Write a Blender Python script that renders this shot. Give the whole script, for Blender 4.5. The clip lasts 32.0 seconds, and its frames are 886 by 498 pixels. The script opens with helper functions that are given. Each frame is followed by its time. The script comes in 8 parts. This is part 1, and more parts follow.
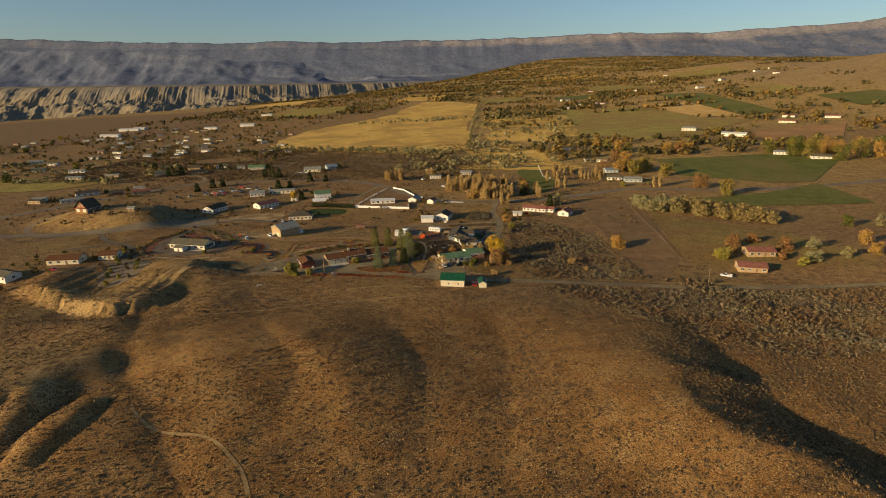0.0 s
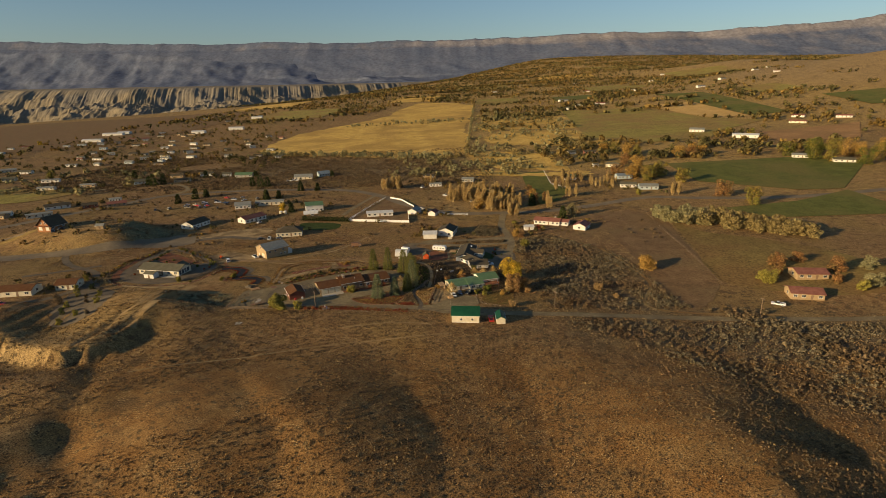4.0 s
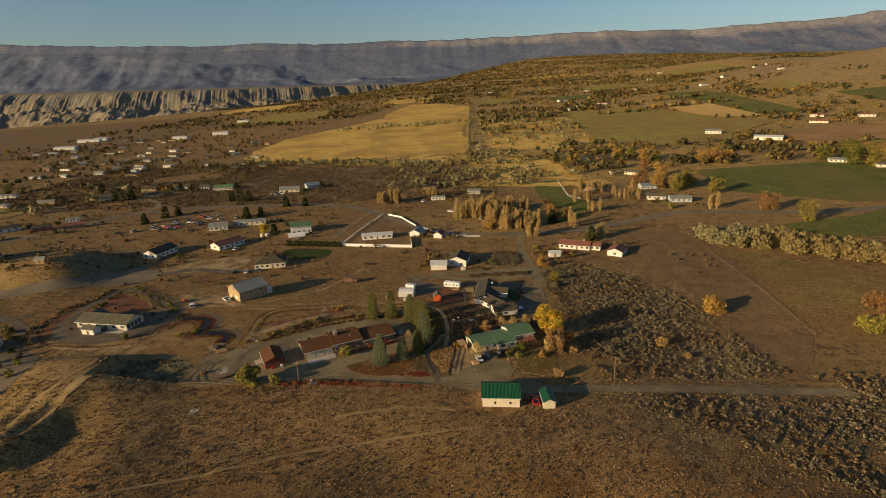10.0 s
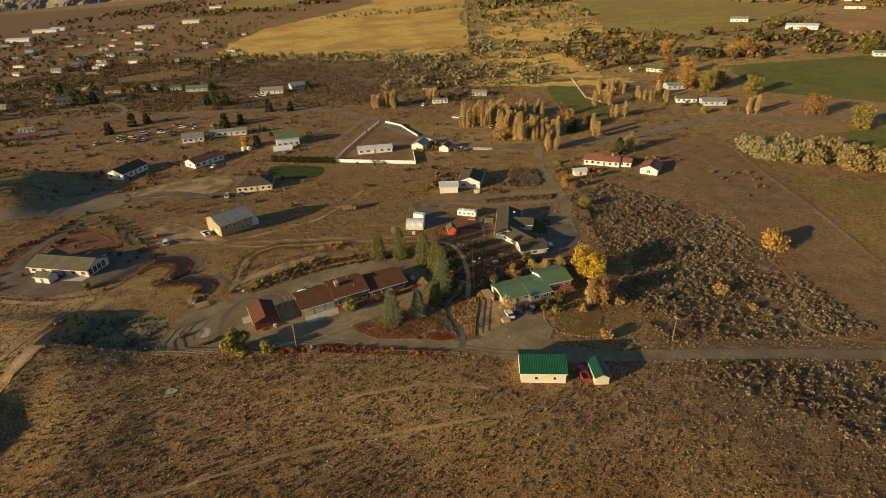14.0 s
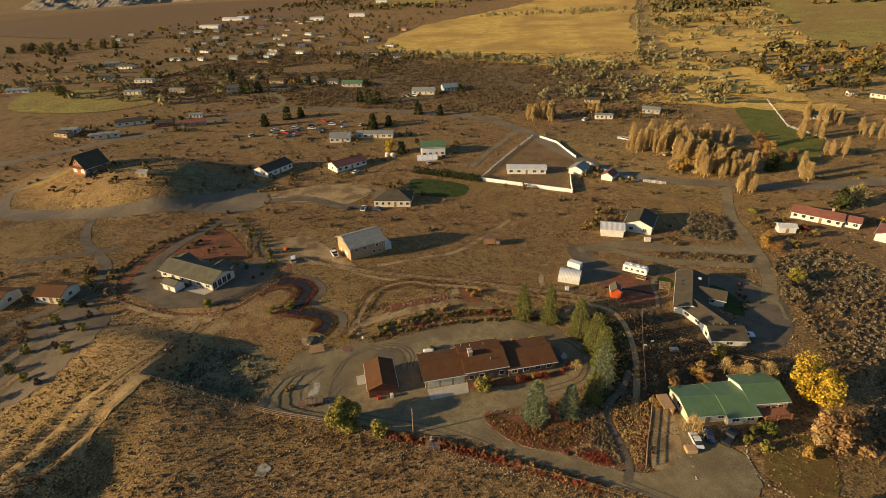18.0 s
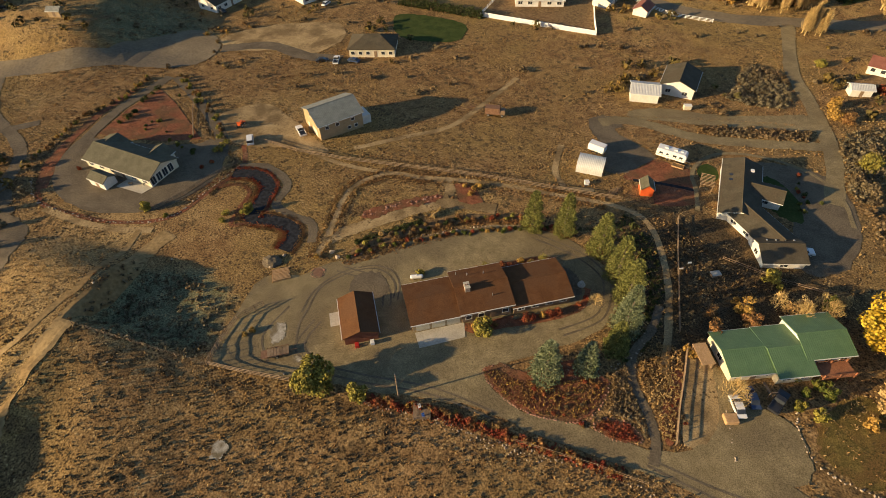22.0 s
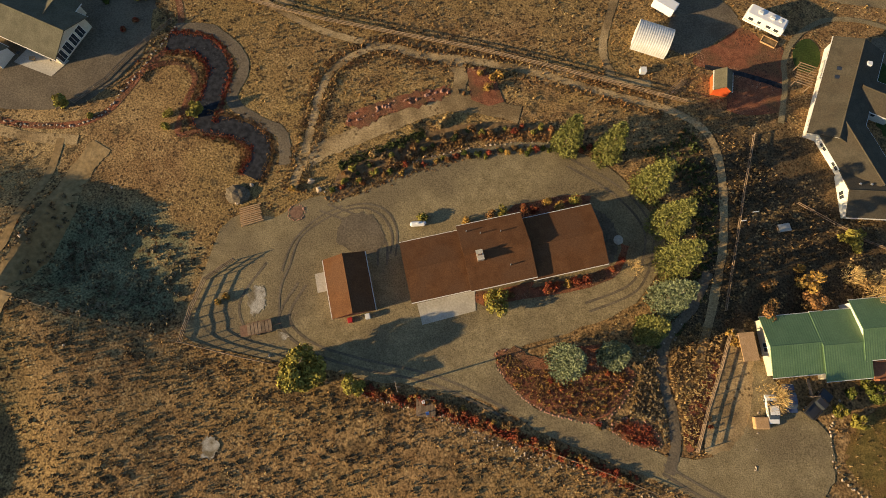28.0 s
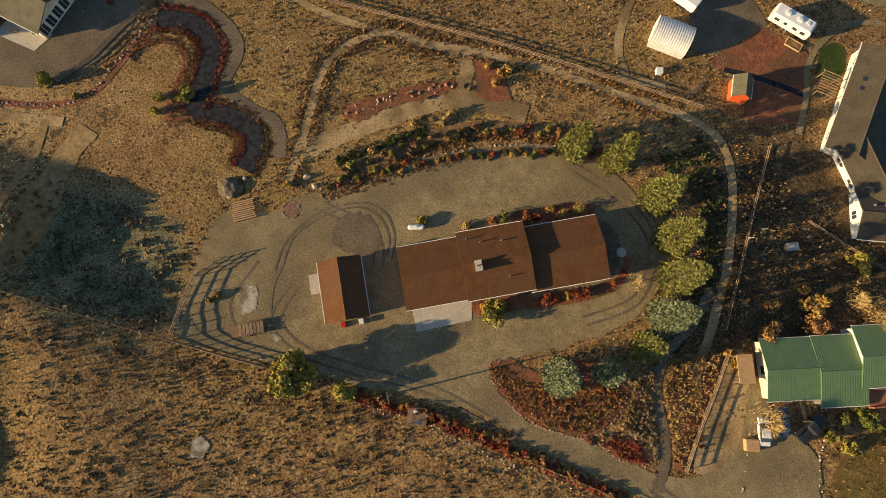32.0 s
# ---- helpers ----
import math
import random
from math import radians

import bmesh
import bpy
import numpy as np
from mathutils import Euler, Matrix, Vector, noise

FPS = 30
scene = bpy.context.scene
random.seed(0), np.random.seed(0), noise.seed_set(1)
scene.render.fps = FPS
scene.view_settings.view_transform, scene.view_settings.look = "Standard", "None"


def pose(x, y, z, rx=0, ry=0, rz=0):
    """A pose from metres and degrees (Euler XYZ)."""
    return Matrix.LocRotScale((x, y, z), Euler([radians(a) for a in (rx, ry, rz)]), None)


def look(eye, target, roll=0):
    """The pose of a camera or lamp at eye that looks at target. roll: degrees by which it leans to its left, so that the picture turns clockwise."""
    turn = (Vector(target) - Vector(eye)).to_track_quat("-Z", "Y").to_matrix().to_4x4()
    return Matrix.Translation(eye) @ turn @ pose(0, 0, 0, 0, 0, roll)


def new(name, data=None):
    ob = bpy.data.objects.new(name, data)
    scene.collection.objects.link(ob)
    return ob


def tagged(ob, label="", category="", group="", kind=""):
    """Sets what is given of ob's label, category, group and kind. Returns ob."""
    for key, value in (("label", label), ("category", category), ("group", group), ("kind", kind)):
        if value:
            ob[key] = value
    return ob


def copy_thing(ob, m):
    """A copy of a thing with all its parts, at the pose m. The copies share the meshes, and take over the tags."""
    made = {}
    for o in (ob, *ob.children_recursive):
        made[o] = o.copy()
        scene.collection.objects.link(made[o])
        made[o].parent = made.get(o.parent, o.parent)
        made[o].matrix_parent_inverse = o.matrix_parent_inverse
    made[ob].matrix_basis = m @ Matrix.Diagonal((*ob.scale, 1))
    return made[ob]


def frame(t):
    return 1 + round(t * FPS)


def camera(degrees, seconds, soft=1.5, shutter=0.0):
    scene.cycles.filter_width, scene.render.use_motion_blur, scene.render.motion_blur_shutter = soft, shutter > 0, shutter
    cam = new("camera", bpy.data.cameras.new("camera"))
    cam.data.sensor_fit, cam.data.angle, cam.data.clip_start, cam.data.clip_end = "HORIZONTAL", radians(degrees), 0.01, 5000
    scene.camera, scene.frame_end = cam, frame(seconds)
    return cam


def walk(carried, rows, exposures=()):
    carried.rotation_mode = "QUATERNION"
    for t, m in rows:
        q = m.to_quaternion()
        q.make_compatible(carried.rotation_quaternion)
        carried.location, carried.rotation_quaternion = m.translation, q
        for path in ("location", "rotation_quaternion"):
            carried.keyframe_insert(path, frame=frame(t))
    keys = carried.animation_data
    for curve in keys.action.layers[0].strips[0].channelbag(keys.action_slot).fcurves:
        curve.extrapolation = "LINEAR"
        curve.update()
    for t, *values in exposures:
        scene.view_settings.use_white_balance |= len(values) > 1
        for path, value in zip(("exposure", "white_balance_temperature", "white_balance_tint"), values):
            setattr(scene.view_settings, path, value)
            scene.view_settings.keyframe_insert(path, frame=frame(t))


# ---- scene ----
cam = camera(78.6, 32.0, soft=0.5)
PATH = [
    (0, (35.10, -145.94, 88.73), (30.60, -50.41, 59.51), -0.84),
    (0.5, (34.02, -141.27, 88.72), (29.61, -45.73, 59.50), -0.91),
    (1, (33.06, -136.59, 88.78), (28.73, -41.06, 59.57), -0.96),
    (1.5, (32.13, -131.96, 88.80), (27.91, -36.41, 59.63), -1.03),
    (2, (31.16, -127.11, 88.94), (27.05, -31.54, 59.77), -1.08),
    (2.5, (30.35, -122.46, 89.23), (26.41, -26.88, 60.07), -1.12),
    (3, (29.19, -117.78, 89.37), (25.45, -22.20, 60.21), -1.11),
    (3.5, (27.87, -112.99, 89.49), (24.35, -17.41, 60.30), -1.12),
    (5.5, (24.37, -93.67, 89.42), (21.22, 1.94, 60.28), -1.29),
    (6, (23.21, -88.85, 89.45), (20.14, 6.77, 60.31), -1.34),
    (6.5, (22.11, -84.01, 89.51), (19.18, 11.61, 60.36), -1.42),
    (7, (21.17, -79.09, 89.50), (18.37, 16.53, 60.36), -1.46),
    (7.5, (20.13, -74.26, 89.51), (17.46, 21.36, 60.36), -1.47),
    (8, (19.32, -69.67, 89.53), (16.76, 25.96, 60.40), -1.55),
    (8.5, (18.48, -65.07, 89.47), (16.08, 30.57, 60.36), -1.61),
    (9, (17.40, -60.16, 89.45), (15.12, 35.47, 60.32), -1.62),
    (9.5, (16.34, -55.25, 89.63), (14.18, 40.40, 60.52), -1.62),
    (10, (15.44, -50.39, 89.90), (13.43, 45.25, 60.76), -1.65),
    (10.5, (14.67, -45.42, 89.95), (12.75, 50.24, 60.85), -1.71),
    (11, (13.70, -40.69, 90.01), (11.90, 54.96, 60.90), -1.74),
    (11.5, (12.82, -35.91, 89.96), (11.10, 59.76, 60.89), -1.78),
    (12, (11.92, -31.22, 89.98), (10.26, 64.46, 60.94), -1.81),
    (12.5, (10.86, -26.47, 90.04), (9.31, 69.20, 60.96), -1.81),
    (13, (9.68, -21.90, 90.15), (8.22, 73.78, 61.12), -1.78),
    (13.5, (7.74, -17.52, 90.12), (6.62, 74.39, 50.72), -1.81),
    (14, (5.81, -13.14, 90.09), (5.00, 75.23, 43.29), -1.84),
    (15.5, (0.00, 0.00, 90.00), (-0.01, 88.22, 42.92), -1.93),
    (16, (-1.77, 4.60, 90.12), (-2.62, 92.82, 43.04), -1.81),
    (16.5, (-3.42, 9.09, 90.12), (-15.24, 96.59, 43.18), -1.47),
    (17, (-3.66, 13.81, 90.12), (-26.06, 99.31, 43.34), -1.24),
    (17.5, (-4.48, 18.53, 90.12), (-27.92, 103.75, 43.34), -1.24),
    (18, (-5.66, 23.13, 90.00), (-29.27, 108.38, 43.37), -1.24),
    (18.5, (-6.73, 27.85, 89.88), (-30.34, 113.10, 43.25), -1.24),
    (19, (-7.79, 32.45, 89.88), (-31.40, 117.70, 43.25), -1.24),
    (19.5, (-8.73, 36.58, 89.17), (-31.21, 117.58, 35.01), -1.31),
    (20, (-9.79, 41.30, 89.29), (-30.59, 115.73, 25.83), -1.43),
    (20.5, (-11.09, 46.73, 90.00), (-31.31, 119.33, 24.27), -1.46),
    (21, (-12.27, 51.57, 90.00), (-32.47, 124.18, 24.28), -1.59),
    (21.5, (-13.10, 55.81, 89.76), (-33.01, 127.18, 22.60), -1.62),
    (22, (-14.16, 60.42, 89.65), (-32.57, 125.97, 16.41), -1.76),
    (22.5, (-15.22, 65.14, 89.76), (-31.67, 122.91, 9.81), -2.00),
    (23, (-16.52, 70.80, 90.35), (-31.45, 122.59, 6.12), -2.22),
    (23.5, (-17.70, 75.52, 90.35), (-32.63, 127.31, 6.12), -2.22),
    (24, (-19.00, 80.36, 90.47), (-33.78, 132.19, 6.24), -2.04),
    (24.5, (-20.18, 84.49, 90.47), (-34.90, 136.03, 6.05), -2.05),
    (26.5, (-25.72, 100.18, 91.06), (-36.12, 137.35, -1.19), -1.55),
    (27, (-26.67, 102.19, 91.18), (-36.98, 138.71, -1.34), -1.58),
    (27.5, (-27.14, 103.49, 91.06), (-37.20, 138.23, -2.17), -1.66),
    (28, (-27.73, 104.90, 91.06), (-35.20, 129.53, -5.57), -1.94),
    (28.5, (-28.32, 107.03, 90.94), (-33.73, 124.29, -7.41), -2.23),
    (29, (-28.67, 108.32, 90.83), (-34.02, 125.55, -7.53), -1.66),
    (29.5, (-28.91, 109.50, 90.71), (-34.14, 126.59, -7.68), -1.12),
    (30, (-29.26, 110.57, 90.59), (-34.58, 127.63, -7.80), -1.13),
    (30.5, (-29.50, 111.51, 90.47), (-34.74, 128.60, -7.92), -0.55),
    (31, (-29.74, 112.34, 90.47), (-34.83, 129.30, -7.95), 0.00),
    (31.5, (-29.97, 112.93, 90.47), (-34.98, 129.91, -7.95), 0.57),
    (32, (-30.21, 113.52, 90.35), (-35.12, 130.53, -8.07), 1.13),
]
walk(cam, [(t, look(eye, target, roll)) for t, eye, target, roll in PATH], [(0, -0.34), (4, -0.40), (13, -0.47), (14.2, -0.12), (19, -0.02), (20.5, 0.07), (23, 0.22), (32, 0.25)])

# ---- sky, sun ----
SUN_AZ, SUN_EL = 31.0, 13.5
world = bpy.data.worlds.new("sky")
scene.world = world
world.use_nodes = True
sky = world.node_tree.nodes.new("ShaderNodeTexSky")
sky.sky_type, sky.sun_disc = "NISHITA", False
sky.sun_elevation, sky.sun_rotation = radians(SUN_EL), radians(270 - SUN_AZ)
sky.air_density, sky.dust_density, sky.ozone_density = 1.0, 0.7, 2.8
back = world.node_tree.nodes["Background"]
world.node_tree.links.new(sky.outputs["Color"], back.inputs["Color"])
back.inputs["Strength"].default_value = 0.128

lamp = bpy.data.lights.new("sun", "SUN")
lamp.energy, lamp.angle, lamp.color = 8.2, radians(0.5), (1.0, 0.738, 0.40)
ray = Vector((math.cos(radians(SUN_AZ)) * math.cos(radians(SUN_EL)), math.sin(radians(SUN_AZ)) * math.cos(radians(SUN_EL)), -math.sin(radians(SUN_EL))))
sun = new("sun", lamp)
sun.matrix_world = look((-300, -200, 300), Vector((-300, -200, 300)) + ray)

# ---- materials ----
def surface(name, a, b, size=1.0, rough=0.8, bump=0.0, fine=0.25, metal=0.0, c=None, far=0.0, piece=0.0, spec=0.3, stretch=None, zones=(), specks=()):
    """Two tones mixed by noise of that size in metres, finer grain, and a third tone in patches of size far; piece:
    tone change from piece to piece.
    zones: other soils and shade tones where the named layer of the mesh says so; specks: tufts and pebbles of size,
    share and tone."""
    m = bpy.data.materials.new(name)
    m.use_nodes = True
    n, l = m.node_tree.nodes, m.node_tree.links
    shader = n["Principled BSDF"]
    shader.inputs["Roughness"].default_value, shader.inputs["Metallic"].default_value = rough, metal
    shader.inputs["Specular IOR Level"].default_value = spec
    place = n.new("ShaderNodeNewGeometry")
    where = place.outputs["Position"]
    if stretch:
        coords, mapping = n.new("ShaderNodeTexCoord"), n.new("ShaderNodeMapping")
        mapping.inputs["Scale"].default_value = stretch
        l.new(coords.outputs["Object"], mapping.inputs["Vector"])
        where = mapping.outputs["Vector"]

    def noise_of(scale, detail=4.0):
        t = n.new("ShaderNodeTexNoise")
        t.inputs["Scale"].default_value, t.inputs["Detail"].default_value = scale, detail
        l.new(where, t.inputs["Vector"])
        return t.outputs["Fac"]

    def curve_of(fac, lo, hi):
        r = n.new("ShaderNodeMapRange")
        r.inputs["From Min"].default_value, r.inputs["From Max"].default_value = lo, hi
        l.new(fac, r.inputs["Value"])
        return r.outputs["Result"]

    def mixed(fac, one, two, kind="MIX"):
        x = n.new("ShaderNodeMix")
        x.data_type, x.blend_type = "RGBA", kind
        for socket, value in ((x.inputs[0], fac), (x.inputs[6], one), (x.inputs[7], two)):
            if isinstance(value, (int, float)):
                socket.default_value = value
            elif isinstance(value, tuple):
                socket.default_value = (*value, 1.0)
            else:
                l.new(value, socket)
        return x.outputs[2]

    col = mixed(curve_of(noise_of(1.0 / size), 0.35, 0.65), a, b)
    if c:
        col = mixed(curve_of(noise_of(1.0 / far), 0.45, 0.62), col, c)
    for layer, one, two, scale in zones:
        kind = n.new("ShaderNodeAttribute")
        kind.attribute_name = layer
        ragged = n.new("ShaderNodeMath")
        ragged.operation = "MULTIPLY_ADD"
        l.new(noise_of(1.0 / scale, 6.0), ragged.inputs[0])
        ragged.inputs[1].default_value = 1.0
        l.new(kind.outputs["Fac"], ragged.inputs[2])
        col = mixed(curve_of(ragged.outputs[0], 0.72, 1.18), col, mixed(curve_of(noise_of(0.7 / scale), 0.35, 0.65), one, two))
    for scale, share, tone in specks:
        cell = n.new("ShaderNodeTexVoronoi")
        cell.inputs["Scale"].default_value = 1.0 / scale
        l.new(where, cell.inputs["Vector"])
        gate = n.new("ShaderNodeMath")
        gate.operation = "MULTIPLY"
        l.new(curve_of(cell.outputs["Distance"], 0.42, 0.22), gate.inputs[0])
        l.new(curve_of(noise_of(0.14 / scale, 3.0), 0.62 - share, 0.72 - share), gate.inputs[1])
        col = mixed(gate.outputs[0], col, tone)
    grain = noise_of(1.0 / (size * 0.12), 3.0)
    col = mixed(fine, col, curve_of(grain, 0.25, 0.75), "OVERLAY")
    if piece:
        island = n.new("ShaderNodeObjectInfo") if piece < 0 else place
        rnd = island.outputs["Random"] if piece < 0 else island.outputs["Random Per Island"]
        r = n.new("ShaderNodeMapRange")
        r.inputs["To Min"].default_value, r.inputs["To Max"].default_value = 1 - abs(piece), 1 + abs(piece)
        l.new(rnd, r.inputs["Value"])
        v = n.new("ShaderNodeVectorMath")
        v.operation = "SCALE"
        l.new(col, v.inputs[0])
        l.new(r.outputs["Result"], v.inputs["Scale"])
        col = v.outputs["Vector"]
    l.new(col, shader.inputs["Base Color"])
    if bump:
        q = n.new("ShaderNodeBump")
        q.inputs["Distance"].default_value = bump
        q.inputs["Strength"].default_value = 0.8
        l.new(grain, q.inputs["Height"])
        l.new(q.outputs["Normal"], shader.inputs["Normal"])
    return m


def ribbed(name, a, b, pitch=0.3, depth=0.03, rough=0.5, metal=0.0, along="X", wear=0.2):
    """Painted sheet metal or lap boards with ribs across one of the part's own axes."""
    m = surface(name, a, b, 1.6, rough, 0.0, wear, metal, spec=0.4)
    n, l = m.node_tree.nodes, m.node_tree.links
    coords, rib, q = n.new("ShaderNodeTexCoord"), n.new("ShaderNodeTexWave"), n.new("ShaderNodeBump")
    rib.bands_direction, rib.wave_profile = along, "SAW" if along == "Z" else "SIN"
    rib.inputs["Scale"].default_value = 0.314 / pitch
    rib.inputs["Distortion"].default_value = 0.0
    q.inputs["Distance"].default_value = depth
    l.new(coords.outputs["Object"], rib.inputs["Vector"])
    l.new(rib.outputs["Fac"], q.inputs["Height"])
    l.new(q.outputs["Normal"], n["Principled BSDF"].inputs["Normal"])
    return m


# Two shade tones, lee flanks and garden, are mixed in among the soils.
SOIL = surface("rangeland_soil", (0.185, 0.105, 0.043), (0.295, 0.180, 0.076), 2.8, 0.95, 0.10, 0.9, c=(0.245, 0.158, 0.058), far=48.0, spec=0.1, zones=(("straw", (0.31, 0.20, 0.066), (0.42, 0.28, 0.095), 5.0), ("sage", (0.12, 0.086, 0.046), (0.185, 0.134, 0.07), 6.0), ("clay", (0.30, 0.198, 0.082), (0.38, 0.26, 0.115), 9.0), ("lee_shade", (0.135, 0.128, 0.066), (0.185, 0.172, 0.092), 3.0), ("rust", (0.195, 0.100, 0.033), (0.285, 0.155, 0.053), 12.0), ("soil_shade", (0.06, 0.044, 0.024), (0.10, 0.07, 0.037), 2.5)), specks=((0.9, 0.19, (0.085, 0.052, 0.025)), (2.3, 0.15, (0.105, 0.072, 0.034)), (5.5, 0.09, (0.13, 0.08, 0.036)), (13.0, 0.07, (0.14, 0.088, 0.04)), (0.6, 0.12, (0.38, 0.255, 0.108))))
GOLD = surface("golden_grass", (0.50, 0.315, 0.075), (0.62, 0.41, 0.11), 14.0, 0.95, 0.1, 0.4, c=(0.40, 0.25, 0.068), far=70.0, spec=0.1, specks=((6.0, 0.05, (0.30, 0.19, 0.055)),))
OLIVE = surface("olive_pasture", (0.245, 0.198, 0.050), (0.315, 0.252, 0.064), 16.0, 0.95, 0.1, 0.4, c=(0.27, 0.18, 0.058), far=60.0, spec=0.1, specks=((1.6, 0.1, (0.14, 0.115, 0.036)), (7.0, 0.08, (0.17, 0.135, 0.042))))
GREEN = surface("green_field", (0.096, 0.104, 0.024), (0.135, 0.137, 0.033), 10.0, 0.95, 0.1, 0.35, c=(0.15, 0.13, 0.038), far=60.0, spec=0.1)
LAWN = surface("lawn_grass", (0.035, 0.055, 0.013), (0.06, 0.075, 0.02), 3.0, 0.95, 0.1, 0.3, spec=0.1)
BROWN = surface("bare_soil", (0.165, 0.10, 0.047), (0.225, 0.138, 0.065), 6.0, 0.95, 0.1, 0.45, c=(0.19, 0.125, 0.058), far=30.0, spec=0.1, specks=((0.8, 0.10, (0.11, 0.068, 0.034)), (1.7, 0.05, (0.28, 0.19, 0.085))))
TILLED = surface("tilled_earth", (0.33, 0.185, 0.078), (0.40, 0.23, 0.10), 16.0, 0.95, 0.2, 0.3, c=(0.29, 0.17, 0.075), far=50.0, spec=0.05)
STUBBLE = surface("tan_stubble", (0.46, 0.29, 0.095), (0.54, 0.35, 0.125), 20.0, 0.95, 0.2, 0.2, spec=0.1)
CLAY = surface("pale_clay", (0.27, 0.18, 0.08), (0.34, 0.235, 0.11), 6.0, 0.95, 0.08, 0.3, c=(0.24, 0.155, 0.068), far=18.0, spec=0.1)
GRAVEL = surface("gravel", (0.21, 0.160, 0.082), (0.28, 0.217, 0.114), 1.8, 0.9, 0.05, 0.5, c=(0.18, 0.137, 0.075), far=11.0, spec=0.15)
ASPHALT = surface("chip_sealed_road", (0.18, 0.138, 0.084), (0.225, 0.175, 0.108), 6.0, 0.9, 0.02, 0.25, c=(0.15, 0.12, 0.082), far=20.0, spec=0.2)
DARKGRAVEL = surface("dark_gravel", (0.112, 0.087, 0.057), (0.152, 0.119, 0.079), 2.6, 0.9, 0.03, 0.4, c=(0.165, 0.128, 0.082), far=8.0, spec=0.15)
PADDOCK = surface("dry_paddock", (0.175, 0.125, 0.044), (0.235, 0.168, 0.058), 9.0, 0.95, 0.1, 0.45, c=(0.21, 0.13, 0.05), far=45.0, spec=0.05, specks=((1.2, 0.12, (0.12, 0.085, 0.034)),))
# Dark stone, set darker still for the shade down in the sunken bed.
COBBLE = surface("dark_cobbles", (0.016, 0.017, 0.02), (0.04, 0.041, 0.046), 0.8, 0.85, 0.06, 0.3, spec=0.08, specks=((0.45, 0.03, (0.075, 0.075, 0.08)),))
TRACK = surface("dirt_track", (0.34, 0.236, 0.113), (0.43, 0.305, 0.152), 2.2, 0.95, 0.05, 0.45, c=(0.20, 0.135, 0.065), far=7.0, spec=0.1, specks=((0.8, 0.12, (0.16, 0.105, 0.05)),))
MULCH = surface("red_cinder", (0.19, 0.068, 0.034), (0.29, 0.115, 0.058), 1.1, 0.95, 0.15, 0.6, c=(0.16, 0.085, 0.042), far=4.0, spec=0.1, specks=((0.55, 0.16, (0.10, 0.045, 0.028)), (0.4, 0.08, (0.36, 0.20, 0.12))))
CONCRETE = surface("concrete", (0.42, 0.37, 0.29), (0.50, 0.45, 0.36), 2.5, 0.85, 0.01, 0.2)
ROCK = surface("field_stone", (0.28, 0.21, 0.14), (0.40, 0.31, 0.22), 0.7, 0.9, 0.05, 0.4, piece=0.35)
REDROCK = surface("red_sandstone", (0.24, 0.11, 0.07), (0.33, 0.18, 0.12), 0.7, 0.9, 0.05, 0.4, piece=0.4)
SHALE = surface("shale", (0.195, 0.162, 0.112), (0.25, 0.205, 0.138), 45.0, 0.95, 0.4, 0.3, c=(0.19, 0.168, 0.135), far=200.0, spec=0.1)
# Distance haze is put into the base colour as blue-gray.
MESA = surface("haze_blue_slope", (0.088, 0.108, 0.163), (0.115, 0.132, 0.184), 190.0, 0.95, 0.0, 0.25, spec=0.05, zones=(("pale", (0.175, 0.172, 0.196), (0.235, 0.22, 0.23), 130.0), ("snow", (0.6, 0.6, 0.63), (0.7, 0.7, 0.72), 45.0)))



BROWNROOF = surface("brown_shingles", (0.108, 0.048, 0.020), (0.138, 0.063, 0.027), 1.6, 0.9, 0.02, 0.3, c=(0.118, 0.058, 0.028), far=5.0, spec=0.12)
REDROOF = surface("rust_red_shingles", (0.20, 0.075, 0.05), (0.26, 0.105, 0.07), 2.0, 0.8, 0.02, 0.25)
GRAYROOF = surface("gray_shingles", (0.098, 0.09, 0.06), (0.13, 0.118, 0.08), 2.0, 0.92, 0.02, 0.25, spec=0.12)
DARKROOF = surface("charcoal_shingles", (0.068, 0.058, 0.04), (0.098, 0.083, 0.057), 2.0, 0.9, 0.02, 0.25, c=(0.085, 0.068, 0.045), far=5.0, spec=0.12)
BLUEROOF = surface("slate_blue_shingles", (0.14, 0.18, 0.21), (0.18, 0.22, 0.25), 2.0, 0.8, 0.02, 0.2)
GREENROOF = ribbed("pale_green_metal", (0.088, 0.155, 0.070), (0.11, 0.182, 0.083), 0.4, 0.02, 0.5)
BARNROOF = ribbed("dark_green_metal", (0.006, 0.060, 0.024), (0.010, 0.078, 0.032), 0.4, 0.05, 0.5)
METALROOF = ribbed("galvanised_sheet", (0.22, 0.22, 0.185), (0.29, 0.285, 0.24), 0.5, 0.05, 0.6, 0.15)
WHITEMETAL = ribbed("white_metal", (0.50, 0.49, 0.465), (0.58, 0.57, 0.54), 0.45, 0.04, 0.45)
CREAM = ribbed("cream_siding", (0.60, 0.53, 0.38), (0.68, 0.60, 0.44), 0.25, 0.02, 0.6, along="Z")
WHITE = ribbed("white_siding", (0.66, 0.62, 0.54), (0.74, 0.70, 0.62), 0.25, 0.02, 0.6, along="Z")
TAN = ribbed("tan_siding", (0.36, 0.25, 0.13), (0.43, 0.305, 0.165), 0.3, 0.02, 0.7, along="Z")
# Ochre grass and straw tufts, darkened and mottled for the shadows over them.
DRYLAWN = surface("dry_lawn", (0.12, 0.092, 0.028), (0.215, 0.15, 0.045), 1.4, 0.95, 0.1, 0.6, c=(0.17, 0.10, 0.035), far=5.0, spec=0.05, specks=((0.5, 0.15, (0.08, 0.065, 0.022)), (0.8, 0.1, (0.30, 0.20, 0.06))))
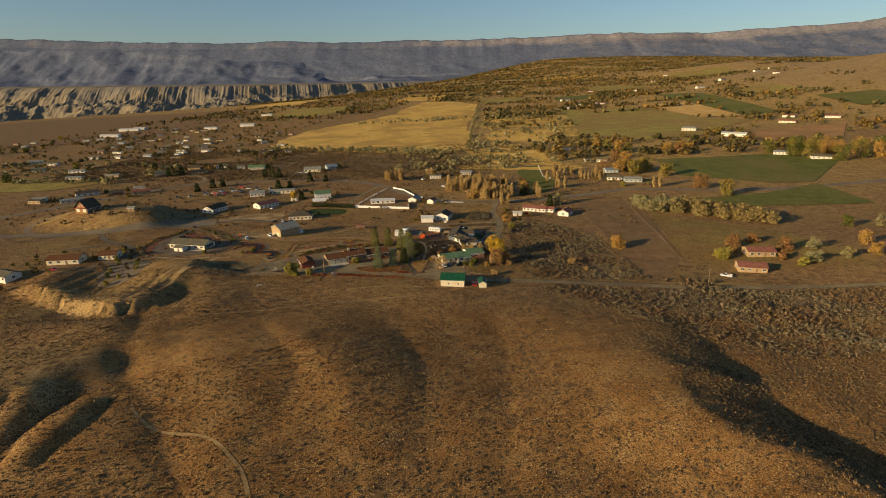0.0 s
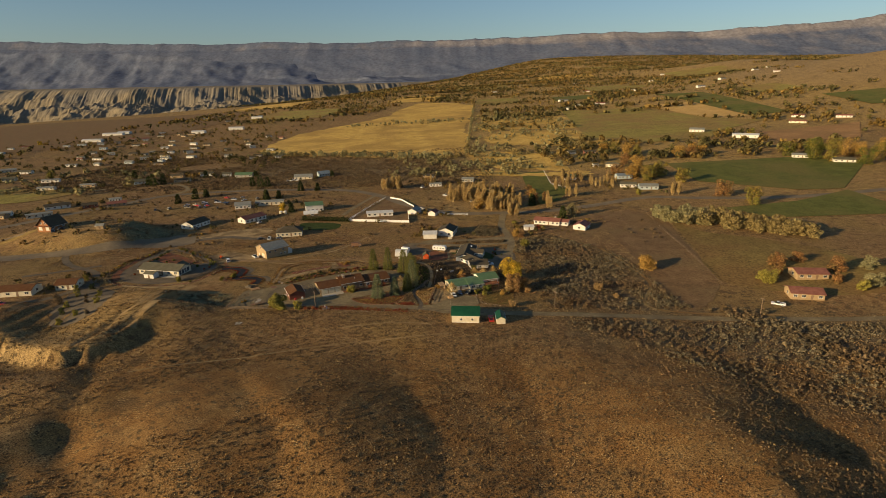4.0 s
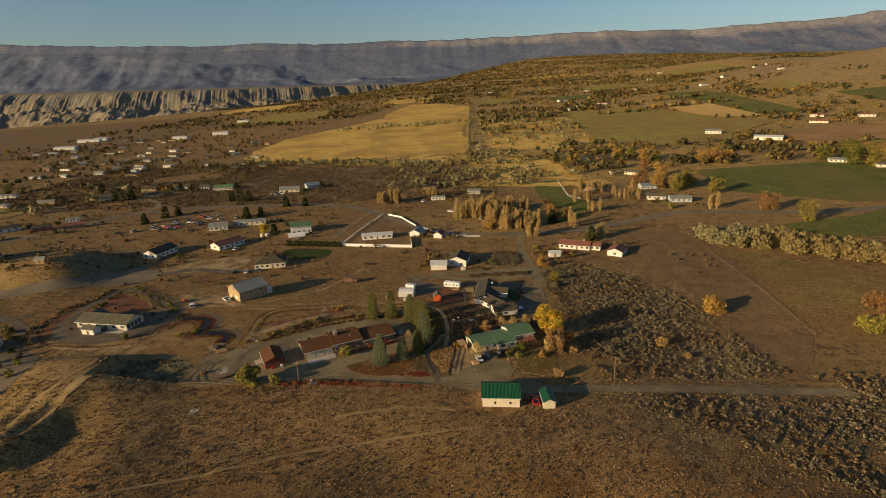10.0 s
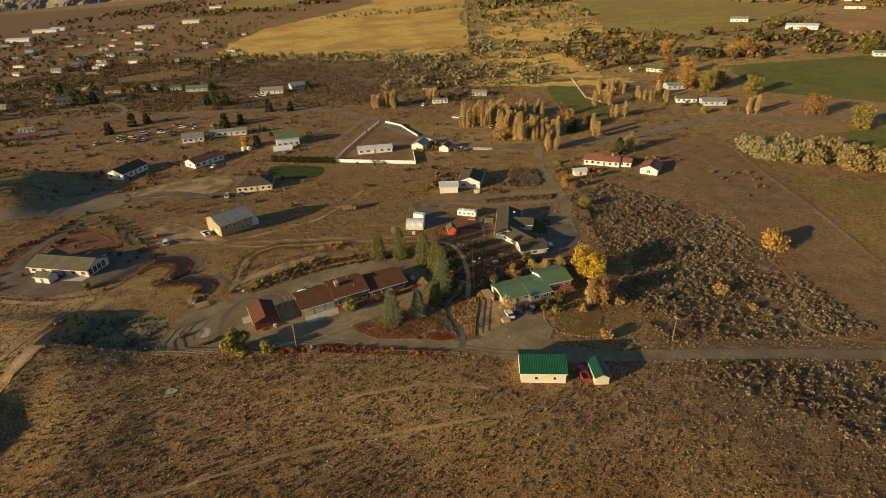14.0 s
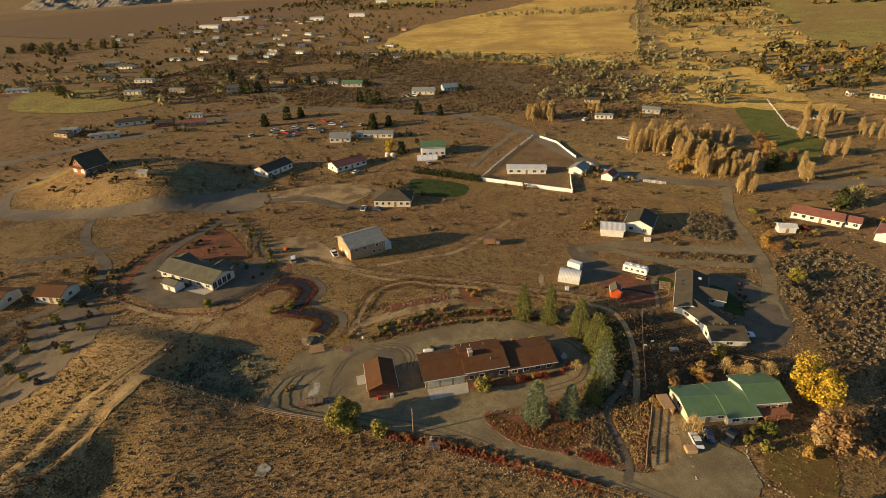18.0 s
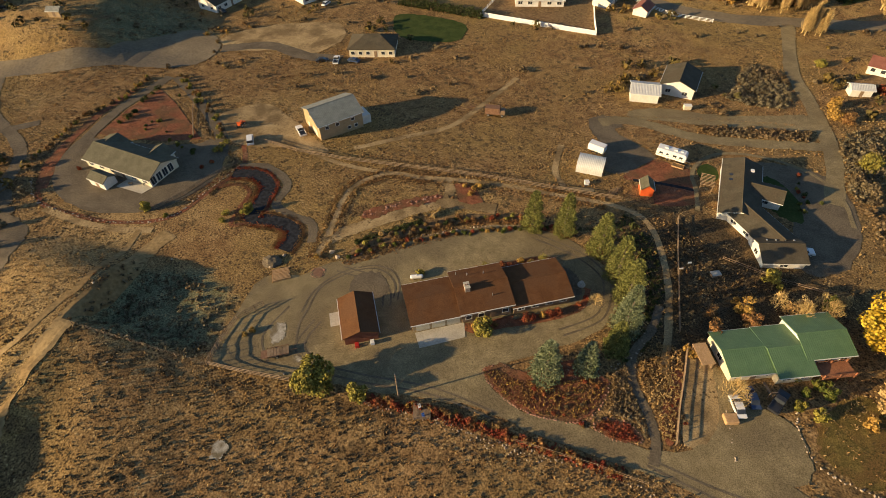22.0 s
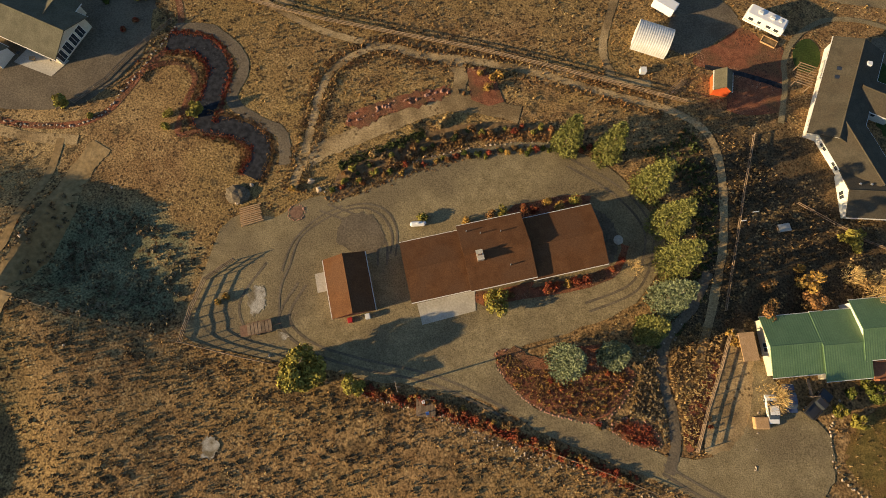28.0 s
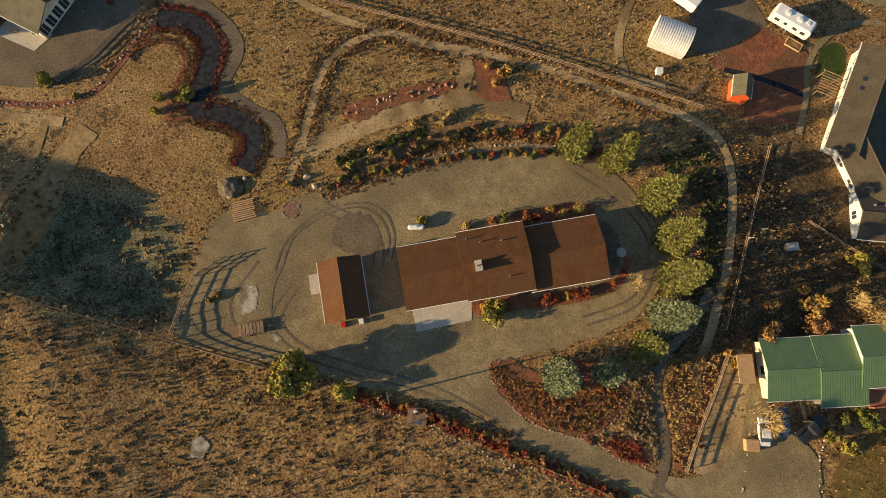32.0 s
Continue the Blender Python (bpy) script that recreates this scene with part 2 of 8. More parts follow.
ASH = surface("white_ash", (0.30, 0.26, 0.20), (0.48, 0.43, 0.34), 0.9, 0.95, 0.03, 0.7, c=(0.19, 0.15, 0.09), far=1.6, spec=0.05)
BROWNWALL = ribbed("brown_boards", (0.20, 0.13, 0.08), (0.26, 0.17, 0.10), 0.25, 0.02, 0.75, along="Z")
REDWALL = ribbed("red_brown_boards", (0.16, 0.05, 0.03), (0.21, 0.07, 0.04), 0.25, 0.02, 0.7, along="Z")
LOGWALL = ribbed("orange_logs", (0.32, 0.135, 0.05), (0.40, 0.18, 0.07), 0.3, 0.08, 0.6, along="Z")
BLUEWALL = ribbed("pale_blue_siding", (0.36, 0.42, 0.43), (0.43, 0.49, 0.50), 0.25, 0.02, 0.6, along="Z")
GRAYWALL = ribbed("gray_siding", (0.34, 0.32, 0.27), (0.41, 0.38, 0.32), 0.25, 0.02, 0.6, along="Z")
ORANGE = surface("orange_red_paint", (0.62, 0.10, 0.025), (0.70, 0.13, 0.035), 0.8, 0.5, 0.0, 0.15)
TRIM = surface("white_trim", (0.70, 0.67, 0.60), (0.76, 0.73, 0.67), 1.0, 0.6, 0.0, 0.1)
VINYL = surface("white_vinyl", (0.76, 0.74, 0.70), (0.80, 0.78, 0.74), 2.0, 0.5, 0.0, 0.1)
WOOD = surface("weathered_wood", (0.17, 0.115, 0.07), (0.26, 0.18, 0.11), 0.6, 0.85, 0.01, 0.4, piece=-0.25)
DECK = surface("red_stained_wood", (0.24, 0.095, 0.045), (0.31, 0.13, 0.06), 0.6, 0.8, 0.01, 0.35)
PLY = surface("raw_plywood", (0.40, 0.24, 0.11), (0.48, 0.30, 0.15), 0.8, 0.8, 0.0, 0.3)
BRICK = surface("chimney_block", (0.33, 0.24, 0.17), (0.42, 0.32, 0.24), 0.4, 0.9, 0.01, 0.4)
GLASS = surface("window_glass", (0.03, 0.035, 0.04), (0.045, 0.05, 0.055), 1.0, 0.08, 0.0, 0.0, spec=0.8)
RUBBER = surface("tyre_rubber", (0.02, 0.02, 0.02), (0.03, 0.03, 0.03), 0.3, 0.9)
STEEL = surface("galvanised_steel", (0.45, 0.45, 0.45), (0.55, 0.55, 0.54), 0.4, 0.4, 0.0, 0.2, 0.7)
RUST = surface("rusty_steel", (0.16, 0.085, 0.05), (0.24, 0.13, 0.075), 0.4, 0.8, 0.01, 0.4)
CARWHITE = surface("white_paint", (0.72, 0.71, 0.69), (0.76, 0.75, 0.73), 2.0, 0.25, 0.0, 0.05, spec=0.5)
CARRED = surface("red_paint", (0.42, 0.025, 0.02), (0.46, 0.035, 0.03), 2.0, 0.3, 0.0, 0.05, spec=0.5)
CARBLUE = surface("dark_blue_paint", (0.03, 0.05, 0.10), (0.04, 0.06, 0.12), 2.0, 0.3, 0.0, 0.05, spec=0.5)
CARDARK = surface("black_paint", (0.02, 0.02, 0.022), (0.03, 0.03, 0.032), 2.0, 0.3, 0.0, 0.05, spec=0.5)
CARTAN = surface("beige_paint", (0.38, 0.32, 0.23), (0.42, 0.36, 0.27), 2.0, 0.35, 0.0, 0.05, spec=0.5)
TARP = surface("blue_tarp", (0.05, 0.12, 0.36), (0.07, 0.16, 0.42), 1.0, 0.6, 0.02, 0.2)

BARK = surface("bark", (0.10, 0.075, 0.05), (0.17, 0.13, 0.09), 0.4, 0.95, 0.03, 0.4)
PALEBARK = surface("pale_twigs", (0.37, 0.255, 0.098), (0.49, 0.345, 0.145), 6.0, 0.9, 0.0, 0.3, piece=0.4)
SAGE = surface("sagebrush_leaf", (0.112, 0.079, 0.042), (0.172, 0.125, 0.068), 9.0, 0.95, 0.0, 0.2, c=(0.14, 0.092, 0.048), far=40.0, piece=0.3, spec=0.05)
GRAYSAGE = surface("gray_sage_leaf", (0.125, 0.10, 0.058), (0.195, 0.158, 0.095), 7.0, 0.95, 0.0, 0.2, c=(0.15, 0.098, 0.05), far=24.0, piece=0.55, spec=0.05)
TUFT = surface("dry_grass_blade", (0.32, 0.205, 0.08), (0.42, 0.29, 0.125), 6.0, 0.95, 0.0, 0.2, c=(0.27, 0.15, 0.06), far=25.0, piece=0.4, spec=0.05)
SPRUCE = surface("spruce_needle", (0.155, 0.152, 0.042), (0.22, 0.212, 0.06), 1.2, 0.9, 0.0, 0.3, piece=0.35, spec=0.1)
BLUESPRUCE = surface("blue_spruce_needle", (0.14, 0.16, 0.08), (0.21, 0.23, 0.125), 1.2, 0.9, 0.0, 0.3, piece=0.4, spec=0.1)
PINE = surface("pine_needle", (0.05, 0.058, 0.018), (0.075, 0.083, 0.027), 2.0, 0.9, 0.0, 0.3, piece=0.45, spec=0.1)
CEDAR = surface("juniper_leaf", (0.195, 0.165, 0.033), (0.28, 0.235, 0.052), 1.5, 0.9, 0.0, 0.3, piece=0.45, spec=0.1)
YELLOW = surface("yellow_leaf", (0.42, 0.26, 0.022), (0.54, 0.35, 0.035), 1.2, 0.8, 0.0, 0.3, c=(0.30, 0.22, 0.03), far=3.0, piece=0.45, spec=0.1)
OCHRE = surface("ochre_leaf", (0.30, 0.175, 0.042), (0.39, 0.235, 0.06), 2.0, 0.85, 0.0, 0.25, piece=0.45, spec=0.1)
ORANGELEAF = surface("rust_orange_leaf", (0.21, 0.105, 0.040), (0.28, 0.145, 0.054), 2.0, 0.85, 0.0, 0.25, c=(0.17, 0.11, 0.042), far=5.0, piece=0.45, spec=0.1)
OLIVELEAF = surface("silver_olive_leaf", (0.19, 0.17, 0.08), (0.27, 0.24, 0.12), 5.0, 0.9, 0.0, 0.2, c=(0.22, 0.165, 0.065), far=40.0, piece=0.4, spec=0.05)
GREENLEAF = surface("late_green_leaf", (0.062, 0.076, 0.016), (0.098, 0.108, 0.023), 3.0, 0.85, 0.0, 0.25, c=(0.20, 0.16, 0.03), far=7.0, piece=0.4, spec=0.1)
WOODS = surface("autumn_woods", (0.062, 0.056, 0.022), (0.115, 0.096, 0.036), 40.0, 0.95, 0.0, 0.2, c=(0.19, 0.12, 0.034), far=60.0, piece=0.6, spec=0.05)
LIMELEAF = surface("yellowing_leaf", (0.14, 0.128, 0.028), (0.21, 0.18, 0.04), 4.0, 0.85, 0.0, 0.25, c=(0.27, 0.18, 0.04), far=8.0, piece=0.4, spec=0.1)
REDLEAF = surface("crimson_leaf", (0.19, 0.036, 0.020), (0.27, 0.066, 0.031), 1.0, 0.85, 0.0, 0.2, c=(0.21, 0.085, 0.033), far=1.6, piece=0.5, spec=0.1)

# ---- the lie of the land ----
def ramp(a, b, v):
    t = np.clip((v - a) / (b - a), 0.0, 1.0)
    return t * t * (3 - 2 * t)


def hump(x, y, cx, cy, rx, ry, turn, height, power=2.0):
    """A rounded rise with half-widths rx and ry, turned by degrees."""
    c, s = math.cos(radians(turn)), math.sin(radians(turn))
    u, v = (c * (x - cx) + s * (y - cy)) / rx, (c * (y - cy) - s * (x - cx)) / ry
    return height * np.exp(-0.7 * (u * u + v * v) ** (power / 2))


def wave(x, y, size, seed=0.0):
    """Soft rolling of about -1 to 1."""
    a, b = x / size, y / size
    return (np.sin(a * 1.3 + 1.7 * np.sin(b * 0.9 + seed) + seed) + np.sin(b * 1.7 + 1.3 * np.sin(a * 1.1 - seed) + 2 * seed) + np.sin((a + b) * 1.1 + seed * 3 + np.sin(a * 2.1))) / 3


def crease(x, y, line, width, depth):
    """A gully with sharp flanks along a line."""
    d = np.full(np.shape(x), 1e9)
    for (xa, ya), (xb, yb) in zip(line, line[1:]):
        t = np.clip(((x - xa) * (xb - xa) + (y - ya) * (yb - ya)) / ((xb - xa) ** 2 + (yb - ya) ** 2), 0, 1)
        d = np.minimum(d, np.hypot(x - xa - t * (xb - xa), y - ya - t * (yb - ya)))
    return -depth * np.clip(1 - d / width, 0, 1) ** 1.3


def spine(x, y, line, west, east, power=2.0):
    """A ridge along a line of (x, y, height) that runs north, with its own width on each side."""
    x, y = np.broadcast_arrays(x, y)
    best, out = np.full(x.shape, 1e9), np.zeros(x.shape)
    for (xa, ya, ha), (xb, yb, hb) in zip(line, line[1:]):
        d2 = (xb - xa) ** 2 + (yb - ya) ** 2
        t = np.clip(((x - xa) * (xb - xa) + (y - ya) * (yb - ya)) / d2, 0, 1)
        d = np.hypot(x - xa - t * (xb - xa), y - ya - t * (yb - ya))
        side = (x - xa) * (yb - ya) - (y - ya) * (xb - xa)
        z = (ha + (hb - ha) * t) * np.exp(-0.7 * (d / np.where(side > 0, east, west)) ** power)
        near = d < best
        best, out = np.where(near, d, best), np.where(near, z, out)
    return out


BROW = ((-150, -110, -80, -60, -42, -33, -27, -19, 0, 12, 30, 66, 100), (170, 158, 146, 133, 120, 111, 102, 98, 98, 98, 97, 99, 104), (4.0, 4.5, 5.0, 5.4, 6.0, 7.0, 7.6, 8.0, 8.0, 6.2, 3.4, 0.4, 0.0))


GULLIES = (([(-104, 62), (-93, 42), (-86, 24), (-76, 8)], 8, 0.9), ([(-86, -8), (-86, -22), (-83, -42)], 4, 2.2), ([(-72, -8), (-70, -20), (-72, -36)], 3.5, 1.5), ([(-101, -12), (-100, -24), (-98, -40)], 4, 2.0), ([(-88, 20), (-74, 4), (-56, -14), (-40, -34), (-26, -52)], 7, 0.6), ([(-44, 42), (-29, 22), (-18, 7), (-17, -14), (-22, -30)], 6, 0.5), ([(-105, 74), (-103, 88)], 3, 1.2), ([(10, 40), (22, 10), (24, -30)], 8, 0.5), ([(45, 50), (50, 15), (44, -40)], 8, 0.5), ([(120, 50), (124, 0), (136, -50)], 14, 1.2))


def land(x, y):
    """Height of the ground."""
    x, y = np.asarray(x, float), np.asarray(y, float)
    u = 0.5 * (np.minimum(x, 900) + 0.2 * np.maximum(x - 900, 0)) + 0.5 * y - 200
    west = x + 1500 - 0.36 * (y - 1900)
    east = ramp(0, 1300, west)
    z = -0.9 - 3.1 * ramp(140, 230, y) + 0.056 * 50 * np.logaddexp(0, np.clip(u, -2000, 6000) / 50) * east
    far = ramp(330, 900, np.hypot(x, y))
    z = z + far * 2.0 * wave(x, y, 210, 2.0)
    # the dry slope before the houses
    near = 1 - ramp(66, 90, y + 0.12 * x)
    z = z + near * (1.0 * wave(x, y, 23, 0.6) - 0.9)
    d = x - np.interp(y, BROW[0], BROW[1]) - 2.2 * wave(y, y, 9, 0.4)
    crest = np.interp(y, BROW[0], BROW[2])
    z = z + crest * np.where(d < 0, np.exp(-0.7 * (d / 33) ** 2), 1 - ramp(-8, 38, d) * (1 - 0.25 * ramp(-20, 30, y)))
    z = z - 10.0 * ramp(2, 95, d) * (1 - ramp(60, 110, y)) * (1 - ramp(-150, -110, -y))
    # mounds and washes of the western part
    z = z + spine(x, y, [(-8, -48, 1.2), (-26, -22, 3.2), (-38, -4, 4.2), (-57, 20, 4.4), (-66, 36, 3.6), (-74, 52, 1.4)], 19, 26)
    z = z + spine(x, y, [(14, -34, 0.8), (4, -8, 2.6), (-8, 14, 3.0), (-26, 34, 2.0), (-40, 52, 0.6)], 11, 30)
    z = z + spine(x, y, [(-132, -52, 4.2), (-116, -22, 4.4), (-100, 4, 4.4), (-87, 28, 3.4), (-78, 46, 1.0)], 24, 9)
    z = z + hump(x, y, -93, -19, 6.5, 12, 12, 2.6, 3.0) + hump(x, y, -77, -24, 7.0, 13, -8, 2.6, 3.0) + hump(x, y, -62, -22, 11, 18, -14, 2.0)
    z = z - hump(x, y, -52, -8, 9, 26, 30, 1.2)
    z = z + hump(x, y, -112, 40, 16, 9, 25, 2.6) + hump(x, y, -136, 46, 14, 8, 10, 2.0)
    z = z - hump(x, y, -104, 62, 22, 8, 18, 0.8) - 2 * ramp(115, 150, -x) * (1 - ramp(85, 105, y)) * ramp(30, 60, y)
    for line, width, depth in GULLIES:
        z = z + crease(x, y, line, width, depth)
    edge = y - np.interp(x, [-185, -142, -112, -97], [86, 67, 55, 62]) - 2.2 * np.abs(np.sin(x * 0.42)) - 1.1 * np.sin(x * 0.97)
    z = z + 6.0 * (ramp(-1.8, 1.8, edge) - ramp(2, 40, edge)) * ramp(-185, -165, x) * (1 - ramp(-106, -94, x))
    # mound by the brown house, falling away to the east
    shelf = (1 - ramp(-104, -66, x)) * (1 - ramp(101.5, 106, y))
    crest = (1 - ramp(-104, -98, x)) * (1 - ramp(112, 126, y))
    z = z + 4.8 * np.maximum(shelf, crest) * ramp(-158, -110, x) * ramp(72, 101, y)
    z = z + hump(x, y, -132, 80, 14, 26, 30, -3.0)
    # knoll of the log house
    k = hump(x, y, -212, 226, 48, 26, -4, 11.0, 3.4)
    z = z + k * (1 - 0.97 * ramp(-192, -163, x + 0.15 * (y - 226)))
    z = z - hump(x, y, 150, 112, 75, 52, 0, 4.6, 3.0) + 52 * ramp(1900, 4300, y) * ramp(-300, 900, x) * (1 - 0.6 * ramp(1200, 2600, x))
    # tan hill to the east and the drop to the river in the west
    z = z + hump(x, y, 1750, 1500, 760, 520, 20, 135.0, 2.2) + hump(x, y, 1250, 2350, 300, 220, 0, 46.0)
    z = z - 70 * ramp(0, 200, 260 - west) + 0.03 * 300 * np.logaddexp(0, (y - 1500) / 300) * east
    return z


def soils(x, y):
    """How much of each other soil and painted shade tone the ground holds, from 0 to 1."""
    clay = hump(x, y, -90, -40, 48, 40, 20, 0.5) + hump(x, y, 88, -30, 22, 48, 20, 0.55) + hump(x, y, -116, -6, 22, 40, -28, 0.45) + hump(x, y, -52, 10, 9, 34, 32, 0.4) + hump(x, y, -132, 66, 34, 14, -8, 0.7) + hump(x, y, -102, 136, 17, 12, 30, 0.3) + hump(x, y, -95, 90, 26, 14, 0, 0.2)
    clay = clay + hump(x, y, -44, 10, 9, 26, 14, 0.4) + hump(x, y, -111, 104, 5, 26, 6, 0.3) + 0.8 * ramp(0.08, 0.4, hump(x, y, 1750, 1500, 760, 520, 20, 1.0, 2.2)) + hump(x, y, 1250, 2350, 300, 220, 0, 0.7) + hump(x, y, -210, 222, 40, 20, 0, 0.4) + hump(x, y, -112, 242, 24, 10, 12, 0.5) + hump(x, y, -100, 190, 18, 12, 0, 0.4) + hump(x, y, -188, 176, 26, 12, -40, 0.35) + hump(x, y, 22, 320, 22, 34, 20, 0.5) + hump(x, y, -126, 116, 17, 20, 0, 0.4)
    straw = ramp(-120, 30, x) * (1 - ramp(260, 420, x)) * ramp(400, 470, y) * (1 - ramp(1100, 1500, y)) * 0.8
    straw = np.maximum(straw, 0.2 * ramp(330, 520, y) + 0.36 * ramp(550, 800, y) * ramp(-300, 100, x) + 0.25 * ramp(1000, 1800, y) + 0.15 * ramp(200, 500, x) * ramp(400, 700, y))
    straw = np.maximum(straw, hump(x, y, -88, 140, 20, 16, 0, 0.12) + hump(x, y, -45, 153, 26, 10, 20, 0.42) + hump(x, y, 20, 300, 60, 50, 0, 0.35) + hump(x, y, -230, 190, 50, 14, 20, 0.5) + hump(x, y, 330, 430, 240, 190, 0, 0.5))
    # Gray-brown, darker tone by the ditch and lane, and east of the brow.
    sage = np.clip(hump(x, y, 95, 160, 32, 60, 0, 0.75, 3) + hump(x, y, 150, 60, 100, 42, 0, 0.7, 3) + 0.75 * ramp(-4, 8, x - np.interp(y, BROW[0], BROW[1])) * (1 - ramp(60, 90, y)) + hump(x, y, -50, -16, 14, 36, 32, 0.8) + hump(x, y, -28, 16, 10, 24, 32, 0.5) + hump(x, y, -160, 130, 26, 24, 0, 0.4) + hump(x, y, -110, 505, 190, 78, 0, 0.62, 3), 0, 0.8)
    # Shade over the garden ground, put into the soil as dark brown.
    soil_shade = np.clip(hump(x, y, 20, 146, 13, 22, 0, 0.85, 4) + hump(x, y, 8, 142, 8, 22, 0, 0.6, 4) + hump(x, y, 44, 146, 14, 9, 0, 0.6) + hump(x, y, 43, 113, 9, 9, 0, 0.35), 0, 0.8)
    # Gray-green tone for the shaded flanks of mound and knoll, painted in.
    lee_shade = np.clip(hump(x, y, -90, 111, 15, 11, 0, 0.9, 4) + hump(x, y, -172, 228, 22, 20, 0, 0.75, 4), 0, 0.8)
    rust = 0.62 * (1 - ramp(48, 88, y)) * ramp(-400, -200, y) * ramp(-140, -70, x)
    return {"lee_shade": lee_shade, "rust": rust, "clay": clay, "straw": straw, "sage": sage, "soil_shade": soil_shade}


# ---- mesh helpers ----
def part(name, bm, material, parent=None, label=""):
    """Links a bmesh as one mesh object under a thing or a part."""
    me = bpy.data.meshes.new(name)
    bm.to_mesh(me)
    bm.free()
    me.materials.append(material)
    ob = new(name, me)
    if parent:
        ob.parent = parent
    return tagged(ob, label)


def fast_mesh(name, verts, faces, material):
    """A mesh from arrays of corners and of faces with equal counts."""
    me = bpy.data.meshes.new(name)
    count, sides = faces.shape
    me.vertices.add(len(verts))
    me.vertices.foreach_set("co", np.ascontiguousarray(verts, dtype=np.float32).ravel())
    me.loops.add(count * sides)
    me.loops.foreach_set("vertex_index", np.ascontiguousarray(faces, dtype=np.int32).ravel())
    me.polygons.add(count)
    me.polygons.foreach_set("loop_start", np.arange(0, count * sides, sides, dtype=np.int32))
    me.update(calc_edges=True)
    if material:
        me.materials.append(material)
    return me


def thing(name, x, y, rot=0.0, label="", category="", group="", kind="", z=None, scale=1.0):
    ob = new(name)
    ob.empty_display_size = 0.5
    ob.matrix_basis = pose(x, y, float(land(x, y)) if z is None else z, 0, 0, rot) @ Matrix.Scale(scale, 4)
    return tagged(ob, label, category, group, kind)


def box(bm, x, y, z, sx, sy, sz, rot=0.0, bevel=0.0):
    """A block centred on x, y that stands on z."""
    made = bmesh.ops.create_cube(bm, size=1.0, matrix=pose(x, y, z + sz / 2, 0, 0, rot) @ Matrix.Diagonal((sx, sy, sz, 1)))
    if bevel:
        edges = {e for v in made["verts"] for e in v.link_edges}
        bmesh.ops.bevel(bm, geom=list(edges), offset=bevel, segments=2, affect="EDGES", profile=0.6)
    return bm


def block(*args, **more):
    return box(bmesh.new(), *args, **more)


def beam(bm, a, b, r1, r2=None, sides=6):
    """A tapered round bar from a to b."""
    a, b = Vector(a), Vector(b)
    way = b - a
    turn = way.to_track_quat("Z", "Y").to_matrix().to_4x4()
    bmesh.ops.create_cone(bm, cap_ends=True, segments=sides, radius1=r1, radius2=r1 if r2 is None else r2, depth=way.length, matrix=Matrix.Translation((a + b) / 2) @ turn)
    return bm


def prism(bm, outline, y0, y1):
    """An x-z outline pushed through from y0 to y1."""
    a = [bm.verts.new((x, y0, z)) for x, z in outline]
    b = [bm.verts.new((x, y1, z)) for x, z in outline]
    bm.faces.new(a)
    bm.faces.new(b[::-1])
    for i in range(len(a)):
        j = (i + 1) % len(a)
        bm.faces.new((a[j], a[i], b[i], b[j]))
    bmesh.ops.recalc_face_normals(bm, faces=bm.faces[:])
    return bm


def eased(points, closed=False, step=6):
    """A smooth line through the points."""
    p = [Vector((*q, 0)) for q in points]
    count, out = len(p), []
    for i in range(count if closed else count - 1):
        ring = [p[(i + k) % count] if closed else p[min(max(i + k, 0), count - 1)] for k in (-1, 0, 1, 2)]
        for j in range(step):
            t = j / step
            out.append(0.5 * (2 * ring[1] + (ring[2] - ring[0]) * t + (2 * ring[0] - 5 * ring[1] + 4 * ring[2] - ring[3]) * t * t + (3 * ring[1] - ring[0] - 3 * ring[2] + ring[3]) * t**3))
    if not closed:
        out.append(p[-1])
    return [(v.x, v.y) for v in out]


def inside(px, py, outline):
    """Which of the points lie in the outline."""
    hit = np.zeros(np.shape(px), bool)
    for (x0, y0), (x1, y1) in zip(outline, outline[1:] + outline[:1]):
        if y0 != y1:
            hit ^= ((y0 > py) != (y1 > py)) & (px < (x1 - x0) * (py - y0) / (y1 - y0) + x0)
    return hit


BARE = []  # outlines where no brush grows


def patch(name, points, material, lift=0.06, cell=4.0, label="", smooth=True, rough=0.3, keep_clear=True, step=9):
    """A sheet of one ground cover that follows the land."""
    rng = random.Random(len(BARE) + 5)
    line = eased(points, True, step) if smooth else list(points)
    if rough:
        line = [(x + rng.uniform(-rough, rough), y + rng.uniform(-rough, rough)) for x, y in line]
    if keep_clear:
        BARE.append(line)
    bm = bmesh.new()
    bm.faces.new([bm.verts.new((x, y, 0)) for x, y in line])
    for axis in (0, 1):
        lo, hi = min(q[axis] for q in line), max(q[axis] for q in line)
        k = math.ceil(lo / cell)
        while k * cell < hi:
            co, no = [0, 0, 0], [0, 0, 0]
            co[axis], no[axis] = k * cell, 1
            bmesh.ops.bisect_plane(bm, geom=bm.verts[:] + bm.edges[:] + bm.faces[:], plane_co=co, plane_no=no)
            k += 1
    bmesh.ops.triangulate(bm, faces=bm.faces[:])
    bm.normal_update()
    for f in bm.faces:
        if f.normal.z < 0:
            f.normal_flip()
    verts = bm.verts[:]
    for v, z in zip(verts, land([v.co.x for v in verts], [v.co.y for v in verts]).tolist()):
        v.co.z = z + lift
    return tagged(part(name, bm, material), label, kind="structure")


